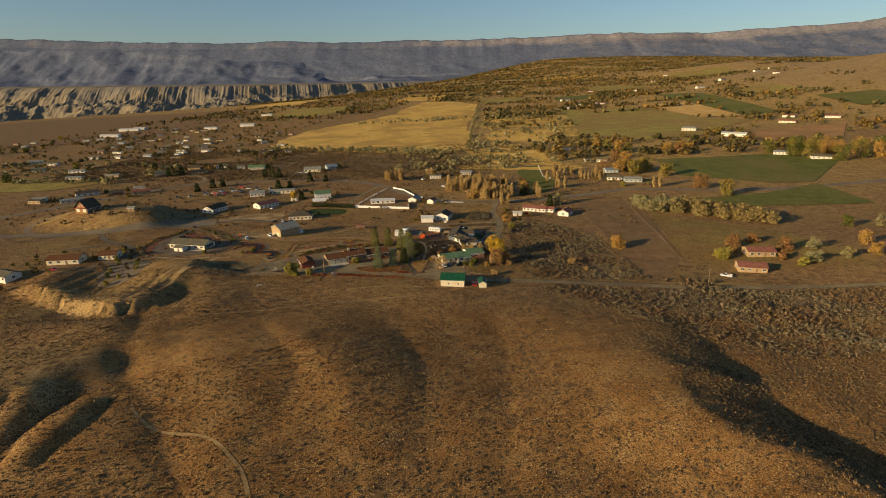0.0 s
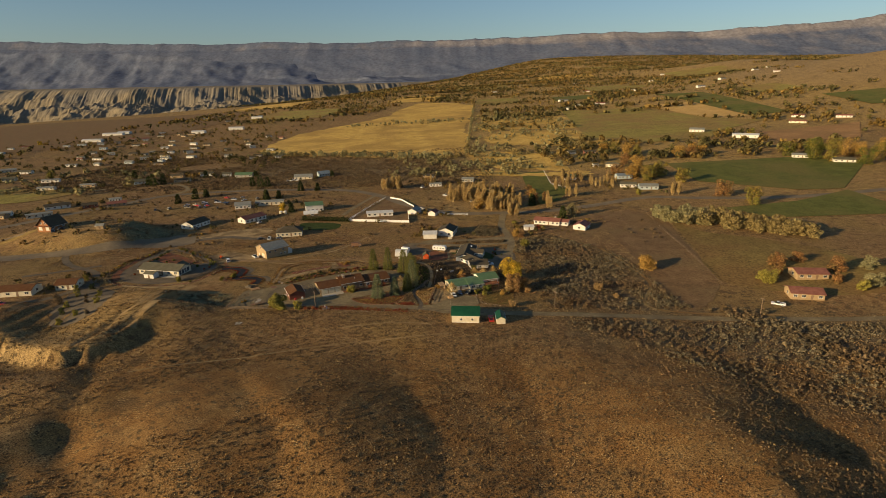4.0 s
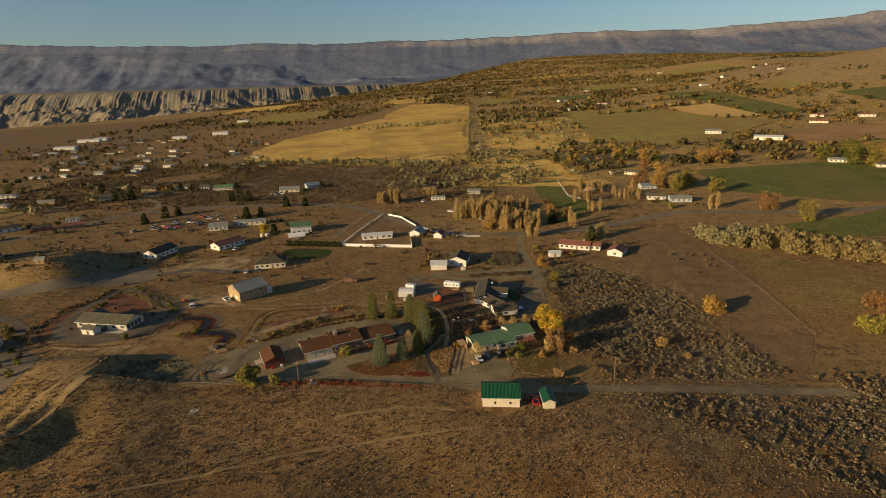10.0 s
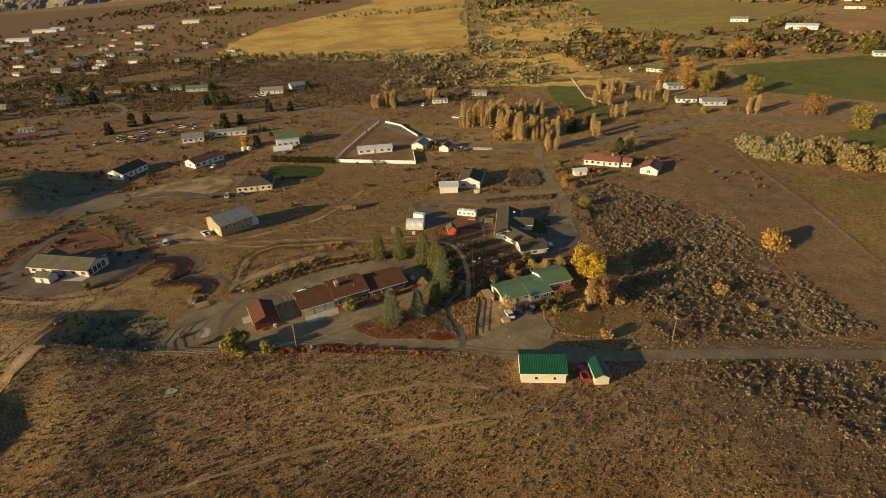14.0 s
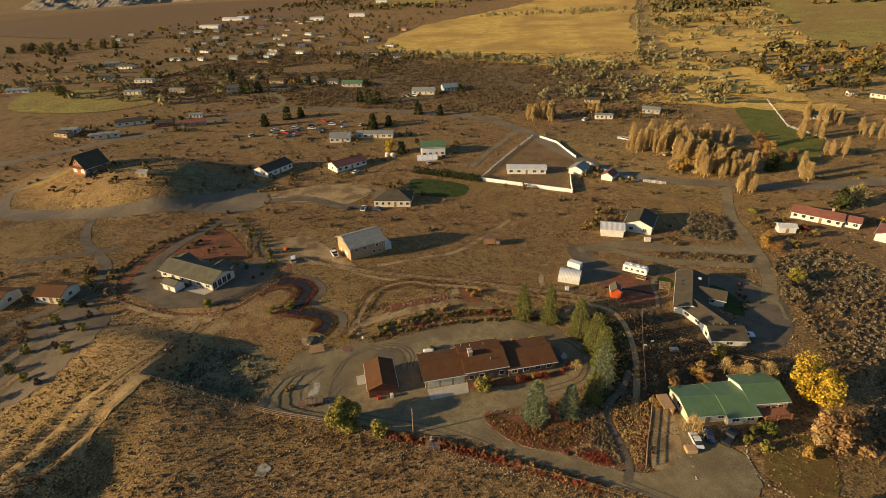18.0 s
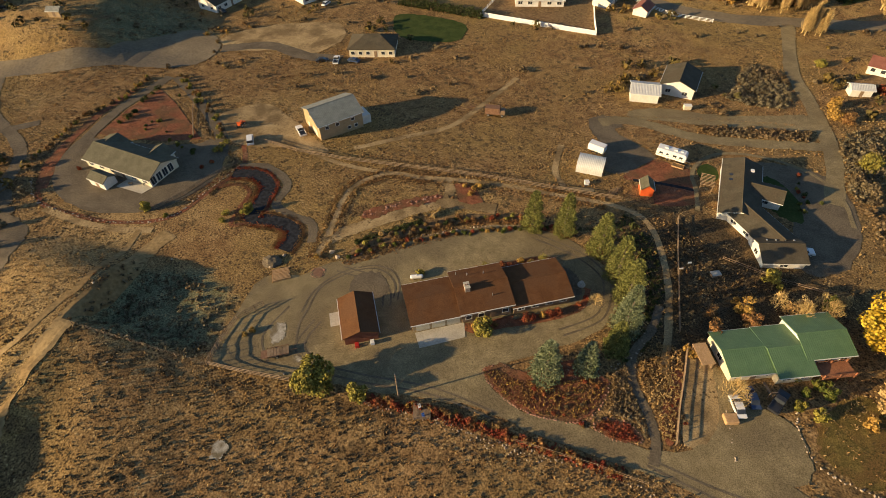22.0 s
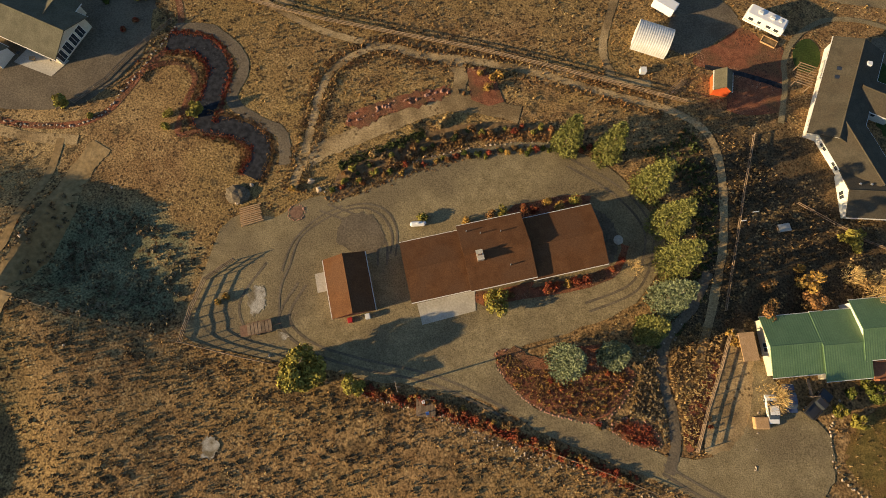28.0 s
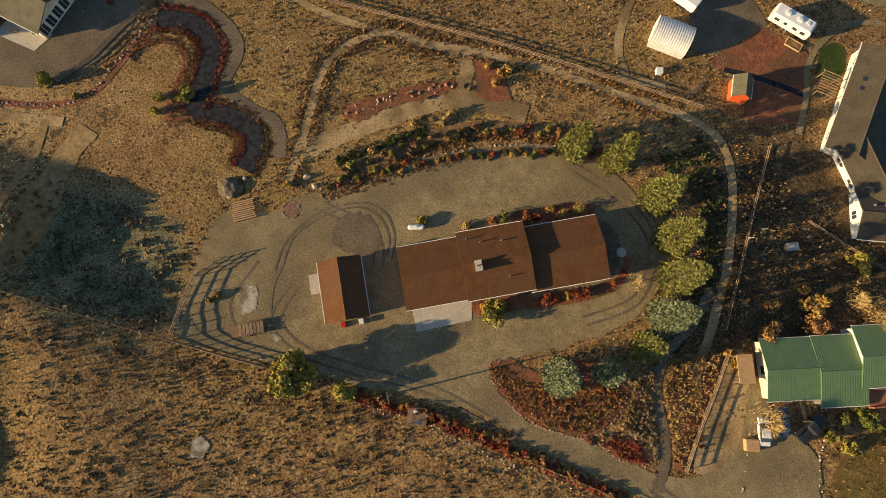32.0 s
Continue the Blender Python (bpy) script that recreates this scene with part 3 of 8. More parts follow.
def road(name, points, width, material, lift=0.08, label="", step=14, smooth=True):
    line = eased(points, False, step) if smooth else list(points)
    rows, across, wander = [], 4, random.Random(len(points))
    for i, (x, y) in enumerate(line):
        (xa, ya), (xb, yb) = line[max(i - 1, 0)], line[min(i + 1, len(line) - 1)]
        d = math.hypot(xb - xa, yb - ya) or 1
        nx, ny = (ya - yb) / d, (xb - xa) / d
        w = width * (1 + 0.05 * math.sin(i * 0.6))
        ends = [(-0.5 * w + wander.uniform(-0.05, 0.05) * min(width, 3.0)), (0.5 * w + wander.uniform(-0.05, 0.05) * min(width, 3.0))]
        rows.append([(x + nx * (ends[0] + (ends[1] - ends[0]) * k / across), y + ny * (ends[0] + (ends[1] - ends[0]) * k / across)) for k in range(across + 1)])
    BARE.append([r[0] for r in rows] + [r[-1] for r in rows[::-1]])
    bm = bmesh.new()
    spots = np.array(rows)
    heights = land(spots[..., 0], spots[..., 1]) + lift
    grid = [[bm.verts.new((x, y, z)) for (x, y), z in zip(r, zs)] for r, zs in zip(rows, heights.tolist())]
    for a, b in zip(grid, grid[1:]):
        for k in range(across):
            bm.faces.new((a[k + 1], a[k], b[k], b[k + 1]))
    bmesh.ops.recalc_face_normals(bm, faces=bm.faces[:])
    if bm.faces[:][0].normal.z < 0:
        bmesh.ops.reverse_faces(bm, faces=bm.faces[:])
    return tagged(part(name, bm, material), label, kind="structure")


# ---- ground, from underfoot to the horizon ----
def steps(lo, hi, cell, low_end, high_end, growth):
    out = list(np.arange(lo, hi + cell / 2, cell))
    d = cell
    while out[-1] < high_end:
        d *= growth
        out.append(out[-1] + d)
    d, front = cell, []
    while (front[-1] if front else lo) > low_end:
        d *= growth
        front.append((front[-1] if front else lo) - d)
    return np.array(front[::-1] + out)


def sheet(name, xs, ys, height, material):
    gx, gy = np.meshgrid(xs, ys)
    gz = height(gx, gy)
    nx, ny = len(xs), len(ys)
    i = (np.arange(ny - 1)[:, None] * nx + np.arange(nx - 1)[None]).ravel()
    me = fast_mesh(name, np.stack([gx.ravel(), gy.ravel(), gz.ravel()], 1), np.stack([i, i + 1, i + nx + 1, i + nx], 1), material)
    me.shade_smooth()
    return new(name, me)


ground = sheet("ground", steps(-150, 150, 2.0, -6000, 6000, 1.034), steps(-150, 245, 2.0, -1500, 5000, 1.034), land, SOIL)
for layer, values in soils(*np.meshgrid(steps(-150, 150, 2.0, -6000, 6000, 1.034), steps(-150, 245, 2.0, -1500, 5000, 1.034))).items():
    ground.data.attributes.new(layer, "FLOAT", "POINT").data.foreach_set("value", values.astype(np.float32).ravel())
tagged(ground, "dry brown rangeland with sparse grass and low brush", kind="structure")


# ---- the far country ----
def ridge_noise(x, y, octaves=5):
    """Gullied relief between 0 and 1."""
    return np.array([noise.ridged_multi_fractal(Vector((a, b, 0)), 0.9, 2.1, octaves, 1.0, 2.0) for a, b in zip(x.ravel(), y.ravel())]).reshape(x.shape) / 2.6


def soft_noise(x, y, octaves=4):
    return np.array([noise.fractal(Vector((a, b, 3.7)), 0.8, 2.0, octaves) for a, b in zip(x.ravel(), y.ravel())]).reshape(x.shape)


def strip(name, s, v, at, material, label):
    """A sheet over two running numbers."""
    gs, gv = np.meshgrid(s, v)
    x, y, z = at(gs, gv)
    nx = len(s)
    i = (np.arange(len(v) - 1)[:, None] * nx + np.arange(nx - 1)[None]).ravel()
    me = fast_mesh(name, np.stack([x.ravel(), y.ravel(), z.ravel()], 1), np.stack([i, i + 1, i + nx + 1, i + nx], 1), material)
    me.shade_smooth()
    return tagged(new(name, me), label, kind="structure")


def badlands(s, v):
    """Gullied shale bluffs with sharp spurs that run off to the north beyond the river; v climbs from foot to rim."""
    t = [0.0, 0.18, 0.36, 0.56, 0.76, 0.88, 1.0]
    x = np.interp(s, t, [-3100, -2350, -1750, -1250, -800, -430, 60])
    y = np.interp(s, t, [3050, 2900, 2880, 3040, 3330, 3620, 3930])
    foot = np.interp(s, t, [-75, -75, -70, -35, 0, 35, 60])
    rim = np.interp(s, t, [100, 98, 97, 95, 96, 100, 110])
    climb = np.clip(v, 0, 1)
    reach = np.interp(s, t, [700, 700, 600, 470, 320, 230, 170])
    bend = 60 * soft_noise(s * 9, 0 * s + 5) + 22 * soft_noise(s * 46, 0 * s + 8)
    out = np.where(v > 1, -(v - 1) * 420, reach * (1 - climb) ** 0.9) + bend
    gx, gy = x + out * 0.28, y - out * 0.96
    rough = np.array([noise.ridged_multi_fractal(Vector((p / 290, q / 290, 2.0)), 0.8, 2.1, 6, 1.0, 2.0) for p, q in zip(gx.ravel(), gy.ravel())]).reshape(gx.shape) / 2.4
    lift = 0.60 * climb ** 1.1 + 0.40 * ramp(0.66, 1.0, climb)
    env = np.clip(climb * 5, 0, 1) * np.clip((1 - climb) * 3.2, 0, 1)
    z = foot + (rim - foot) * (lift + 0.52 * env * (rough - 0.42))
    z = np.where(v > 1, rim + (v - 1) * 6, np.minimum(z, rim - 2 * (1 - climb)))
    return gx, gy, z


strip("badland_bluffs", np.linspace(0, 1, 1100), np.concatenate([np.linspace(0, 1, 56), [1.1, 1.5, 2.6]]), badlands, SHALE, "gullied gray and tan shale bluffs beyond the river")


def bench(s, v):
    """Low bench and foothills in haze blue, between the bluffs and the mesa."""
    x = -4300 + 6600 * s
    crest = np.interp(x, [-4300, -3720, -2900, -2060, -1580, -880, -300, 300, 900, 2300], [440, 400, 380, 350, 275, 205, 190, 215, 255, 260])
    crest = crest + 30 * soft_noise(s * 13, 0 * s + 4, 5)
    g = ridge_noise(s * 26 + 0.4 * v, v * 1.1 + 1, 5)
    y = 3960 + 420 * v + 90 * soft_noise(s * 9, v) - 45 * (g - 0.5) * (1 - v)
    low = np.interp(x, [-4300, -1500, 0, 2300], [96, 96, 110, 170])
    z = low + (crest - low) * np.clip(v, 0, 1) ** 1.25 + 42 * (g - 0.5) * np.sin(np.pi * np.clip(v, 0, 1)) - 120 * (v < 0.01)
    return x, y, z


strip("foothills", np.linspace(0, 1, 420), np.linspace(0, 1, 30), bench, MESA, "brush-covered foothills below the mesa, coloured haze blue")


def mesa(s, v):
    """Flat-topped mesa along the whole north, higher in the east."""
    x = -5400 + 10400 * s
    top = np.interp(x, [-5400, -4000, -2560, -1530, -190, 610, 1300, 2000, 2440, 2880, 3400, 5000], [530, 518, 457, 439, 433, 447, 474, 452, 486, 499, 548, 600])
    top = top + 9 * soft_noise(s * 60, 0 * s + 2) + 10 * soft_noise(s * 17, 0 * s)
    foot = np.interp(x, [-5400, -1500, 1500, 5000], [90, 120, 190, 260])
    g = ridge_noise(s * 30 + 1.4 * v, v * 1.6 + 11, 5)
    climb = np.where(v < 0.8, 0.80 * v / 0.8, 0.80 + 0.20 * ramp(0.8, 0.97, v))
    z = foot + (top - foot) * np.clip(climb + (g - 0.5) * 0.045 * np.clip(1.0 - v, 0, 1) * np.clip(v * 4, 0, 1), 0, 1)
    y = 4180 + 520 * v + 45 * soft_noise(s * 9, 0 * s + 9) * (1 - 0.3 * v) - (g - 0.5) * 45 * (1 - v) * np.clip(v * 5, 0, 1)
    return x, y, z - 200 * (v < 0.001)


rim = strip("mesa", np.linspace(0, 1, 620), np.linspace(0, 1, 44), mesa, MESA, "long flat-topped mesa with pale cliff bands, coloured haze blue")
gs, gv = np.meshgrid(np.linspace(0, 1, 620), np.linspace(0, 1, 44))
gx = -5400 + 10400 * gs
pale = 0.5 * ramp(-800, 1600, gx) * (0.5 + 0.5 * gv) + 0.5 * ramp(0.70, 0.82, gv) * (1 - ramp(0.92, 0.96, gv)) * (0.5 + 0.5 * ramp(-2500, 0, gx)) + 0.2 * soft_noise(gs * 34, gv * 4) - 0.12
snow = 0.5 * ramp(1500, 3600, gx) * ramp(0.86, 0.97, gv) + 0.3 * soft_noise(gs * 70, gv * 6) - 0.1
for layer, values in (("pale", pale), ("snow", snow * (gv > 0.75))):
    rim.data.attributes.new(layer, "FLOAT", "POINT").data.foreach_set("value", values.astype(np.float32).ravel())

# ---- fields, yards, roads ----
patch("golden_field", [(-268, 680), (-150, 610), (30, 565), (34, 700), (45, 1000), (60, 1390), (-91, 1560), (-150, 1200), (-197, 1066), (-273, 891)], GOLD, 0.5, 40, "golden dry grass field", rough=7, keep_clear=False)
patch("golden_meadow", [(30, 600), (118, 566), (140, 455), (100, 462), (57, 491), (36, 560)], GOLD, 0.4, 25, "golden dry grass meadow", rough=4, keep_clear=False)
patch("olive_pasture", [(244, 1092), (397, 1054), (440, 835), (500, 770), (400, 690), (355, 624), (267, 608), (205, 660)], OLIVE, 0.5, 40, "olive brown hay field", smooth=False)
patch("golden_pasture", [(66, 680), (110, 640), (180, 615), (225, 650), (215, 740), (160, 790), (95, 800), (72, 750)], GOLD, 0.45, 30, "rough golden pasture between the groves", rough=6, keep_clear=False)
patch("golden_pasture", [(60, 850), (120, 820), (222, 800), (236, 940), (200, 1030), (120, 1060), (75, 1010)], GOLD, 0.45, 30, "rough golden pasture between the groves", rough=6, keep_clear=False)
patch("golden_pasture", [(40, 470), (100, 440), (150, 440), (150, 420), (90, 425), (30, 440)], GOLD, 0.35, 20, "strip of golden grass behind the poplars", rough=4, keep_clear=False)
patch("stubble_strip", [(410, 1078), (504, 1062), (505, 822), (440, 837)], STUBBLE, 0.6, 40, "pale tan stubble field", smooth=False)
patch("green_strip", [(505, 1284), (588, 1217), (575, 834), (508, 826)], GREEN, 0.6, 40, "dull green hay field", smooth=False)
patch("stubble_field", [(419, 648), (590, 690), (510, 570), (414, 551)], TILLED, 0.5, 30, "tilled orange-brown field", smooth=False)
patch("green_field", [(240, 462), (399, 466), (420, 430), (330, 325), (297, 326), (236, 372)], GREEN, 0.35, 20, "green irrigated field", smooth=False)
patch("green_field", [(213, 278), (275, 292), (330, 320), (330, 250), (236, 250)], GREEN, 0.3, 20, "green irrigated field", smooth=False)
patch("paddock", [(88, 444), (112, 449), (109, 384), (122, 361), (105, 318), (80, 300), (90, 326), (86, 380)], GREEN, 0.2, 10, "mown green paddock", smooth=False)
patch("brown_field", [(72, 244), (139, 278), (152, 277), (164, 247), (158, 198), (150, 140), (128, 108), (121, 120), (120, 150), (112, 178), (92, 214)], BROWN, 0.12, 6, "bare brown field", rough=1.0, keep_clear=False)
patch("olive_field", [(168, 250), (178, 222), (215, 190), (240, 130), (205, 120), (170, 128), (152, 145), (160, 198)], PADDOCK, 0.14, 8, "olive brown pasture", rough=1.0, keep_clear=False)
patch("west_field", [(-440, 343), (-481, 407), (-378, 413), (-341, 388), (-365, 348)], OLIVE, 0.3, 15, "dull olive pasture", keep_clear=False)
patch("plain", [(-1250, 900), (-700, 760), (-560, 1150), (-700, 1700), (-1180, 1500)], BROWN, 0.6, 60, "wide brown fallow plain", keep_clear=False)


patch("gravel_yard", [(-74, 112), (-73, 102.4), (-62, 102), (-52, 103), (-43, 103.5), (-33, 104.5), (-21, 105), (-10, 102.6), (2, 101), (14, 99.5), (22, 96), (40, 95), (44, 100), (30, 104), (33, 113), (24, 116), (17, 107), (8, 104.5), (-2, 106), (-11, 106), (-17, 108), (-21, 112.5), (-11, 119.5), (-2.5, 125.8), (2.4, 133.8), (1.8, 140.7), (-7.3, 149.5), (-17.4, 152.9), (-23.5, 152.6), (-34.7, 148), (-43.6, 143), (-53, 133.6), (-60.3, 131.5), (-65, 126.5), (-73, 124)], GRAVEL, 0.06, 3, "gray gravel drive and yard round the brown house", step=4)
patch("driveway", [(16, 121), (14, 108), (22, 104), (33, 105), (33, 114), (26, 118), (20, 124)], GRAVEL, 0.10, 3, "gravel parking place before the green-roofed house")
patch("planting_island", [(-21.7, 112.6), (-17, 108.2), (-10.8, 106.4), (-3.5, 107.1), (-0.2, 111), (1, 116), (-4.6, 119), (-11, 116.5), (-15, 114.2), (-19, 114.9)], MULCH, 0.12, 2, "island bed of red cinder and rocks")
patch("planting_bed", [(-0.6, 106.4), (2.7, 105), (6.9, 105.7), (5, 108.3), (0.9, 108.3)], MULCH, 0.14, 2, "small bed of red cinder")
patch("planting_bed", [(10.8, 107), (12.6, 107.4), (14.2, 117), (14.2, 124), (12.4, 120), (10.6, 113)], MULCH, 0.12, 2, "narrow bed of red cinder along the fence")
patch("red_slope", [(-59.0, 148.5), (-56.6, 146.7), (-50.4, 151.4), (-44.1, 155.4), (-41.8, 157.9), (-42.2, 159.9), (-45.0, 158.3), (-47.8, 157.0), (-53.3, 153.6)], MULCH, 0.10, 2, "slope of red cinder with boulders", rough=0.5)
patch("red_slope", [(-39.6, 164.4), (-36.6, 166.0), (-33.6, 163.1), (-31.1, 159.2), (-33.5, 157.6), (-37.4, 158.1)], MULCH, 0.10, 2, "block of red cinder by the pale path", smooth=False, rough=0.3)
patch("red_yard", [(-146.5, 163), (-147, 178), (-145.2, 191), (-134.8, 184), (-124, 175), (-115.3, 167.6), (-126, 164), (-138, 162.5)], MULCH, 0.10, 3, "triangular yard of red cinder beside the gray house", smooth=False, rough=0.0)
patch("red_yard", [(2, 177.3), (3.8, 180.5), (6.8, 183.3), (10.7, 187.6), (15, 186), (19.1, 184.4), (19.4, 177), (19.7, 170.4), (10, 168.4), (10.4, 176), (5.1, 176.5)], MULCH, 0.10, 3, "patch of red cinder by the red shed", rough=0.3, step=5)
road("boardwalk", [(4.6, 176.7), (10.1, 176.9), (16.2, 176.5), (19.6, 176)], 1.1, COBBLE, 0.13, "dark paved walk across the red cinder")
road("stone_belt", [(19.8, 168), (19.9, 176.7), (19.3, 181.7), (20.4, 186.6), (23.2, 190.9), (27.4, 194.2), (34.7, 195.4), (44, 193.4), (51, 188), (54.4, 180), (54.4, 170)], 1.1, GRAVEL, 0.14, "belt of pale pebbles round the charcoal-roofed house")
patch("gray_drive", [(-150, 160), (-147, 147), (-140, 138), (-128, 133.8), (-116, 135), (-107, 140), (-102, 151), (-104.4, 162), (-112, 168), (-116, 165), (-128, 162), (-142, 161)], DARKGRAVEL, 0.07, 3, "dark gravel drive round the gray house", step=6)
road("gray_drive", [(-147, 152), (-149.5, 172), (-149, 186), (-147, 199)], 3.6, DARKGRAVEL, 0.09, "dark gravel drive beside the red yard")
road("gray_drive", [(-144.4, 199.5), (-126.7, 185.6), (-112.1, 172.2), (-105, 161)], 3.6, DARKGRAVEL, 0.09, "dark gravel drive beside the red yard")
road("cinder_border", [(-144, 138), (-151, 154), (-153.6, 172), (-153, 190)], 2.4, MULCH, 0.06, "red cinder border of the gray house's drive")
road("circle_drive", [(-141, 222), (-125, 228), (-108, 223.5), (-95, 224)], 5.5, DARKGRAVEL, 0.08, "gravel drive of the hipped house")
patch("dark_drive", [(36, 192), (48, 192), (55, 186), (56, 170), (50, 156), (42, 152), (39, 157), (41, 168), (40, 176), (37, 182)], DARKGRAVEL, 0.07, 3, "dark gravel forecourt of the charcoal-roofed house")
patch("lawn", [(37, 186), (41, 184), (44, 176), (43, 169), (38, 171), (36, 178)], LAWN, 0.10, 2, "small dark lawn")
patch("lawn", [(20.8, 183.9), (21.6, 187), (23.6, 188.4), (25.6, 186.8), (26, 183.4), (24.6, 180.8), (22, 180.6)], LAWN, 0.13, 2, "round dark lawn by the terrace", rough=0.05)
patch("lawn", [(-86, 262), (-72, 263), (-58, 258), (-59, 245), (-76, 243), (-84, 250)], LAWN, 0.10, 4, "green lawn behind the hedge")
patch("lawn", [(-268, 205), (-248, 214), (-246, 222), (-258, 219)], OLIVE, 0.10, 4, "yellowing lawn by the log house")
patch("shop_drive", [(-118, 178), (-104, 168), (-88, 170), (-77, 170), (-84, 176), (-95, 184), (-108, 190)], TRACK, 0.06, 4, "dusty apron before the tan workshop")
patch("shed_lot", [(-8.4, 203.3), (-6.4, 196), (-3, 190.6), (-3.4, 184), (-2, 179), (2.4, 179.2), (6.7, 184), (10.4, 188.6), (5.1, 194.3), (-0.6, 199.6), (1.6, 203), (-0.6, 206.6), (-5, 207)], DARKGRAVEL, 0.07, 3, "dark gravel lot between the arched shed and the trailer", rough=0.25)
road("loop_drive", [(-5, 203), (0.3, 205.6), (7.2, 205.3), (21.1, 201.3), (31.8, 201.2), (44.8, 202.8), (56, 204)], 4.2, GRAVEL, 0.09, "gravel loop drive past the trailer")
patch("garage_drive", [(3, 211), (12, 215), (26, 214.6), (40, 217), (54, 220), (57, 213), (44, 209.6), (28, 208.4), (14, 208), (4, 208)], GRAVEL, 0.07, 4, "gravel drive of the white garage", rough=0.4)
patch("compound_yard", [(-53, 268), (-11, 261), (-13, 284), (-11, 308), (-36, 338), (-50, 300)], BROWN, 0.08, 5, "bare yard inside the white fence", smooth=False)
patch("orchard_rows", [(15.5, 126), (14, 107.5), (19, 110), (20, 117), (19, 126)], TRACK, 0.11, 2, "raked strip beside the wooden fence")
patch("grassy_patch", [(38, 118), (46, 124), (50, 117), (47, 108), (40, 107), (36, 112)], DRYLAWN, 0.10, 2, "faded grass below the deck", rough=0.5, keep_clear=False)

road("valley_road", [(-330, 215), (-296, 279), (-262, 338), (-240, 372), (-182, 389), (-127, 390), (-77, 381), (-44, 355), (-18, 319), (10, 292), (35, 283), (58, 283), (92, 286), (125, 298), (175, 320), (215, 312), (290, 306), (420, 330)], 8.0, ASPHALT, 0.10, "pale chip-sealed valley road")
road("lane", [(-330, 170), (-241, 182), (-200, 190), (-170, 206), (-156, 217)], 9.0, ASPHALT, 0.10, "paved lane to the turning circle")
patch("turning_circle", [(-172, 202), (-176, 209), (-162, 232), (-148, 230), (-142, 222), (-142, 212), (-150, 205)], ASPHALT, 0.12, 4, "paved turning circle")
road("drive", [(58, 281), (54, 247), (56, 228), (57, 211), (56, 196), (52, 178)], 4.5, GRAVEL, 0.10, "gravel drive to the charcoal-roofed house")
road("farm_lane", [(36, 97), (57, 97.8), (90, 99.5), (121, 99), (170, 97), (260, 92)], 4.2, GRAVEL, 0.10, "straight gravel lane past the barn")
road("dirt_track", [(-64, 132), (-64.6, 144), (-65.4, 152.5), (-63.9, 159), (-57.2, 165), (-48.5, 165), (-37, 166.5), (-25.4, 166.8), (-12.5, 166), (-1.8, 165.6), (6, 163), (10, 156), (12.1, 143), (12, 131), (11, 120)], 1.5, TRACK, 0.07, "worn dirt track round the garden")
road("dirt_track", [(-64.1, 136.9), (-61.8, 140.3), (-57.7, 143.8), (-51.7, 148.6), (-45.6, 153.3), (-40.6, 156.1), (-35.0, 157.1), (-27.6, 157.2)], 3.4, TRACK, 0.07, "broad pale garden path above the long bed")
road("dirt_track", [(-40.6, 156.1), (-40.1, 159.4), (-40.8, 163.3), (-43.9, 166.0)], 2.6, TRACK, 0.075, "short pale path up to the fence")
road("cobble_bed", [(-98.1, 155.4), (-91.7, 156.2), (-86.6, 153.1), (-85.2, 147.6), (-84.8, 140.9), (-78.9, 140.9), (-73.4, 139.6), (-71.8, 136.1), (-72.4, 132.4)], 3.8, COBBLE, 0.10, "winding bed of dark cobbles")
road("cinder_border", [(-102.3, 144.5), (-98.8, 149.1), (-94.1, 151.2), (-89.8, 149), (-89.4, 142.7), (-88.4, 137.2), (-83.7, 138.8), (-77.1, 139), (-74.4, 136.6), (-74, 132.3)], 1.1, MULCH, 0.08, "red cinder border of the winding bed")
road("cinder_border", [(-98, 157.4), (-91, 158.2), (-84.4, 154), (-83.4, 147), (-82, 143)], 0.9, MULCH, 0.08, "red cinder border of the winding bed")
road("dirt_track", [(-98, 158.6), (-90.4, 160), (-82, 154.6), (-81.2, 146.6), (-75.6, 143.6), (-69.7, 142.1), (-67, 136.3)], 2.2, DARKGRAVEL, 0.06, "dusty path along the winding bed")
road("cinder_border", [(-153, 160), (-150, 146), (-141, 134), (-128, 131.6), (-115.5, 131.8), (-104.4, 136.5), (-100, 148), (-97.3, 160), (-110, 178)], 1.3, MULCH, 0.05, "red cinder border of the gray house's drive")
road("dirt_track", [(-15, -46), (-21, -37), (-34, -26), (-51, -22), (-62, -14)], 1.0, CLAY, 0.06, "faint footpath over the slope")
road("dirt_track", [(-84, 48), (-50, 60), (-21, 71), (23, 78)], 0.9, CLAY, 0.06, "faint footpath over the slope")
patch("tan_yard", [(-145.0, 230.2), (-132.5, 242.7), (-107.9, 250.1), (-100.1, 238.1), (-108.6, 223.8), (-123.3, 224.6), (-136.3, 221.7)], TRACK, 0.07, 3, "bare tan yard of the hipped house", rough=0.4)
road("dirt_track", [(-101.2, 131.3), (-102.9, 124.6), (-101.8, 113.6), (-102.9, 104.3), (-103.3, 95.5), (-103.8, 86.3), (-101.1, 78.6)], 4.2, CLAY, 0.07, "broad pale dirt track beside the mound")
road("dirt_track", [(-70.8, 173.6), (-59.4, 182.0), (-47.4, 191.0), (-39.8, 207.2), (-33.0, 224.2)], 1.8, TRACK, 0.06, "faint dirt track behind the workshop")
road("dirt_track", [(-83.2, 169.1), (-67.5, 165.3), (-47.7, 165.8), (-25.9, 167.8), (-4.9, 170.2)], 1.4, TRACK, 0.06, "faint dirt track along the rail fence")
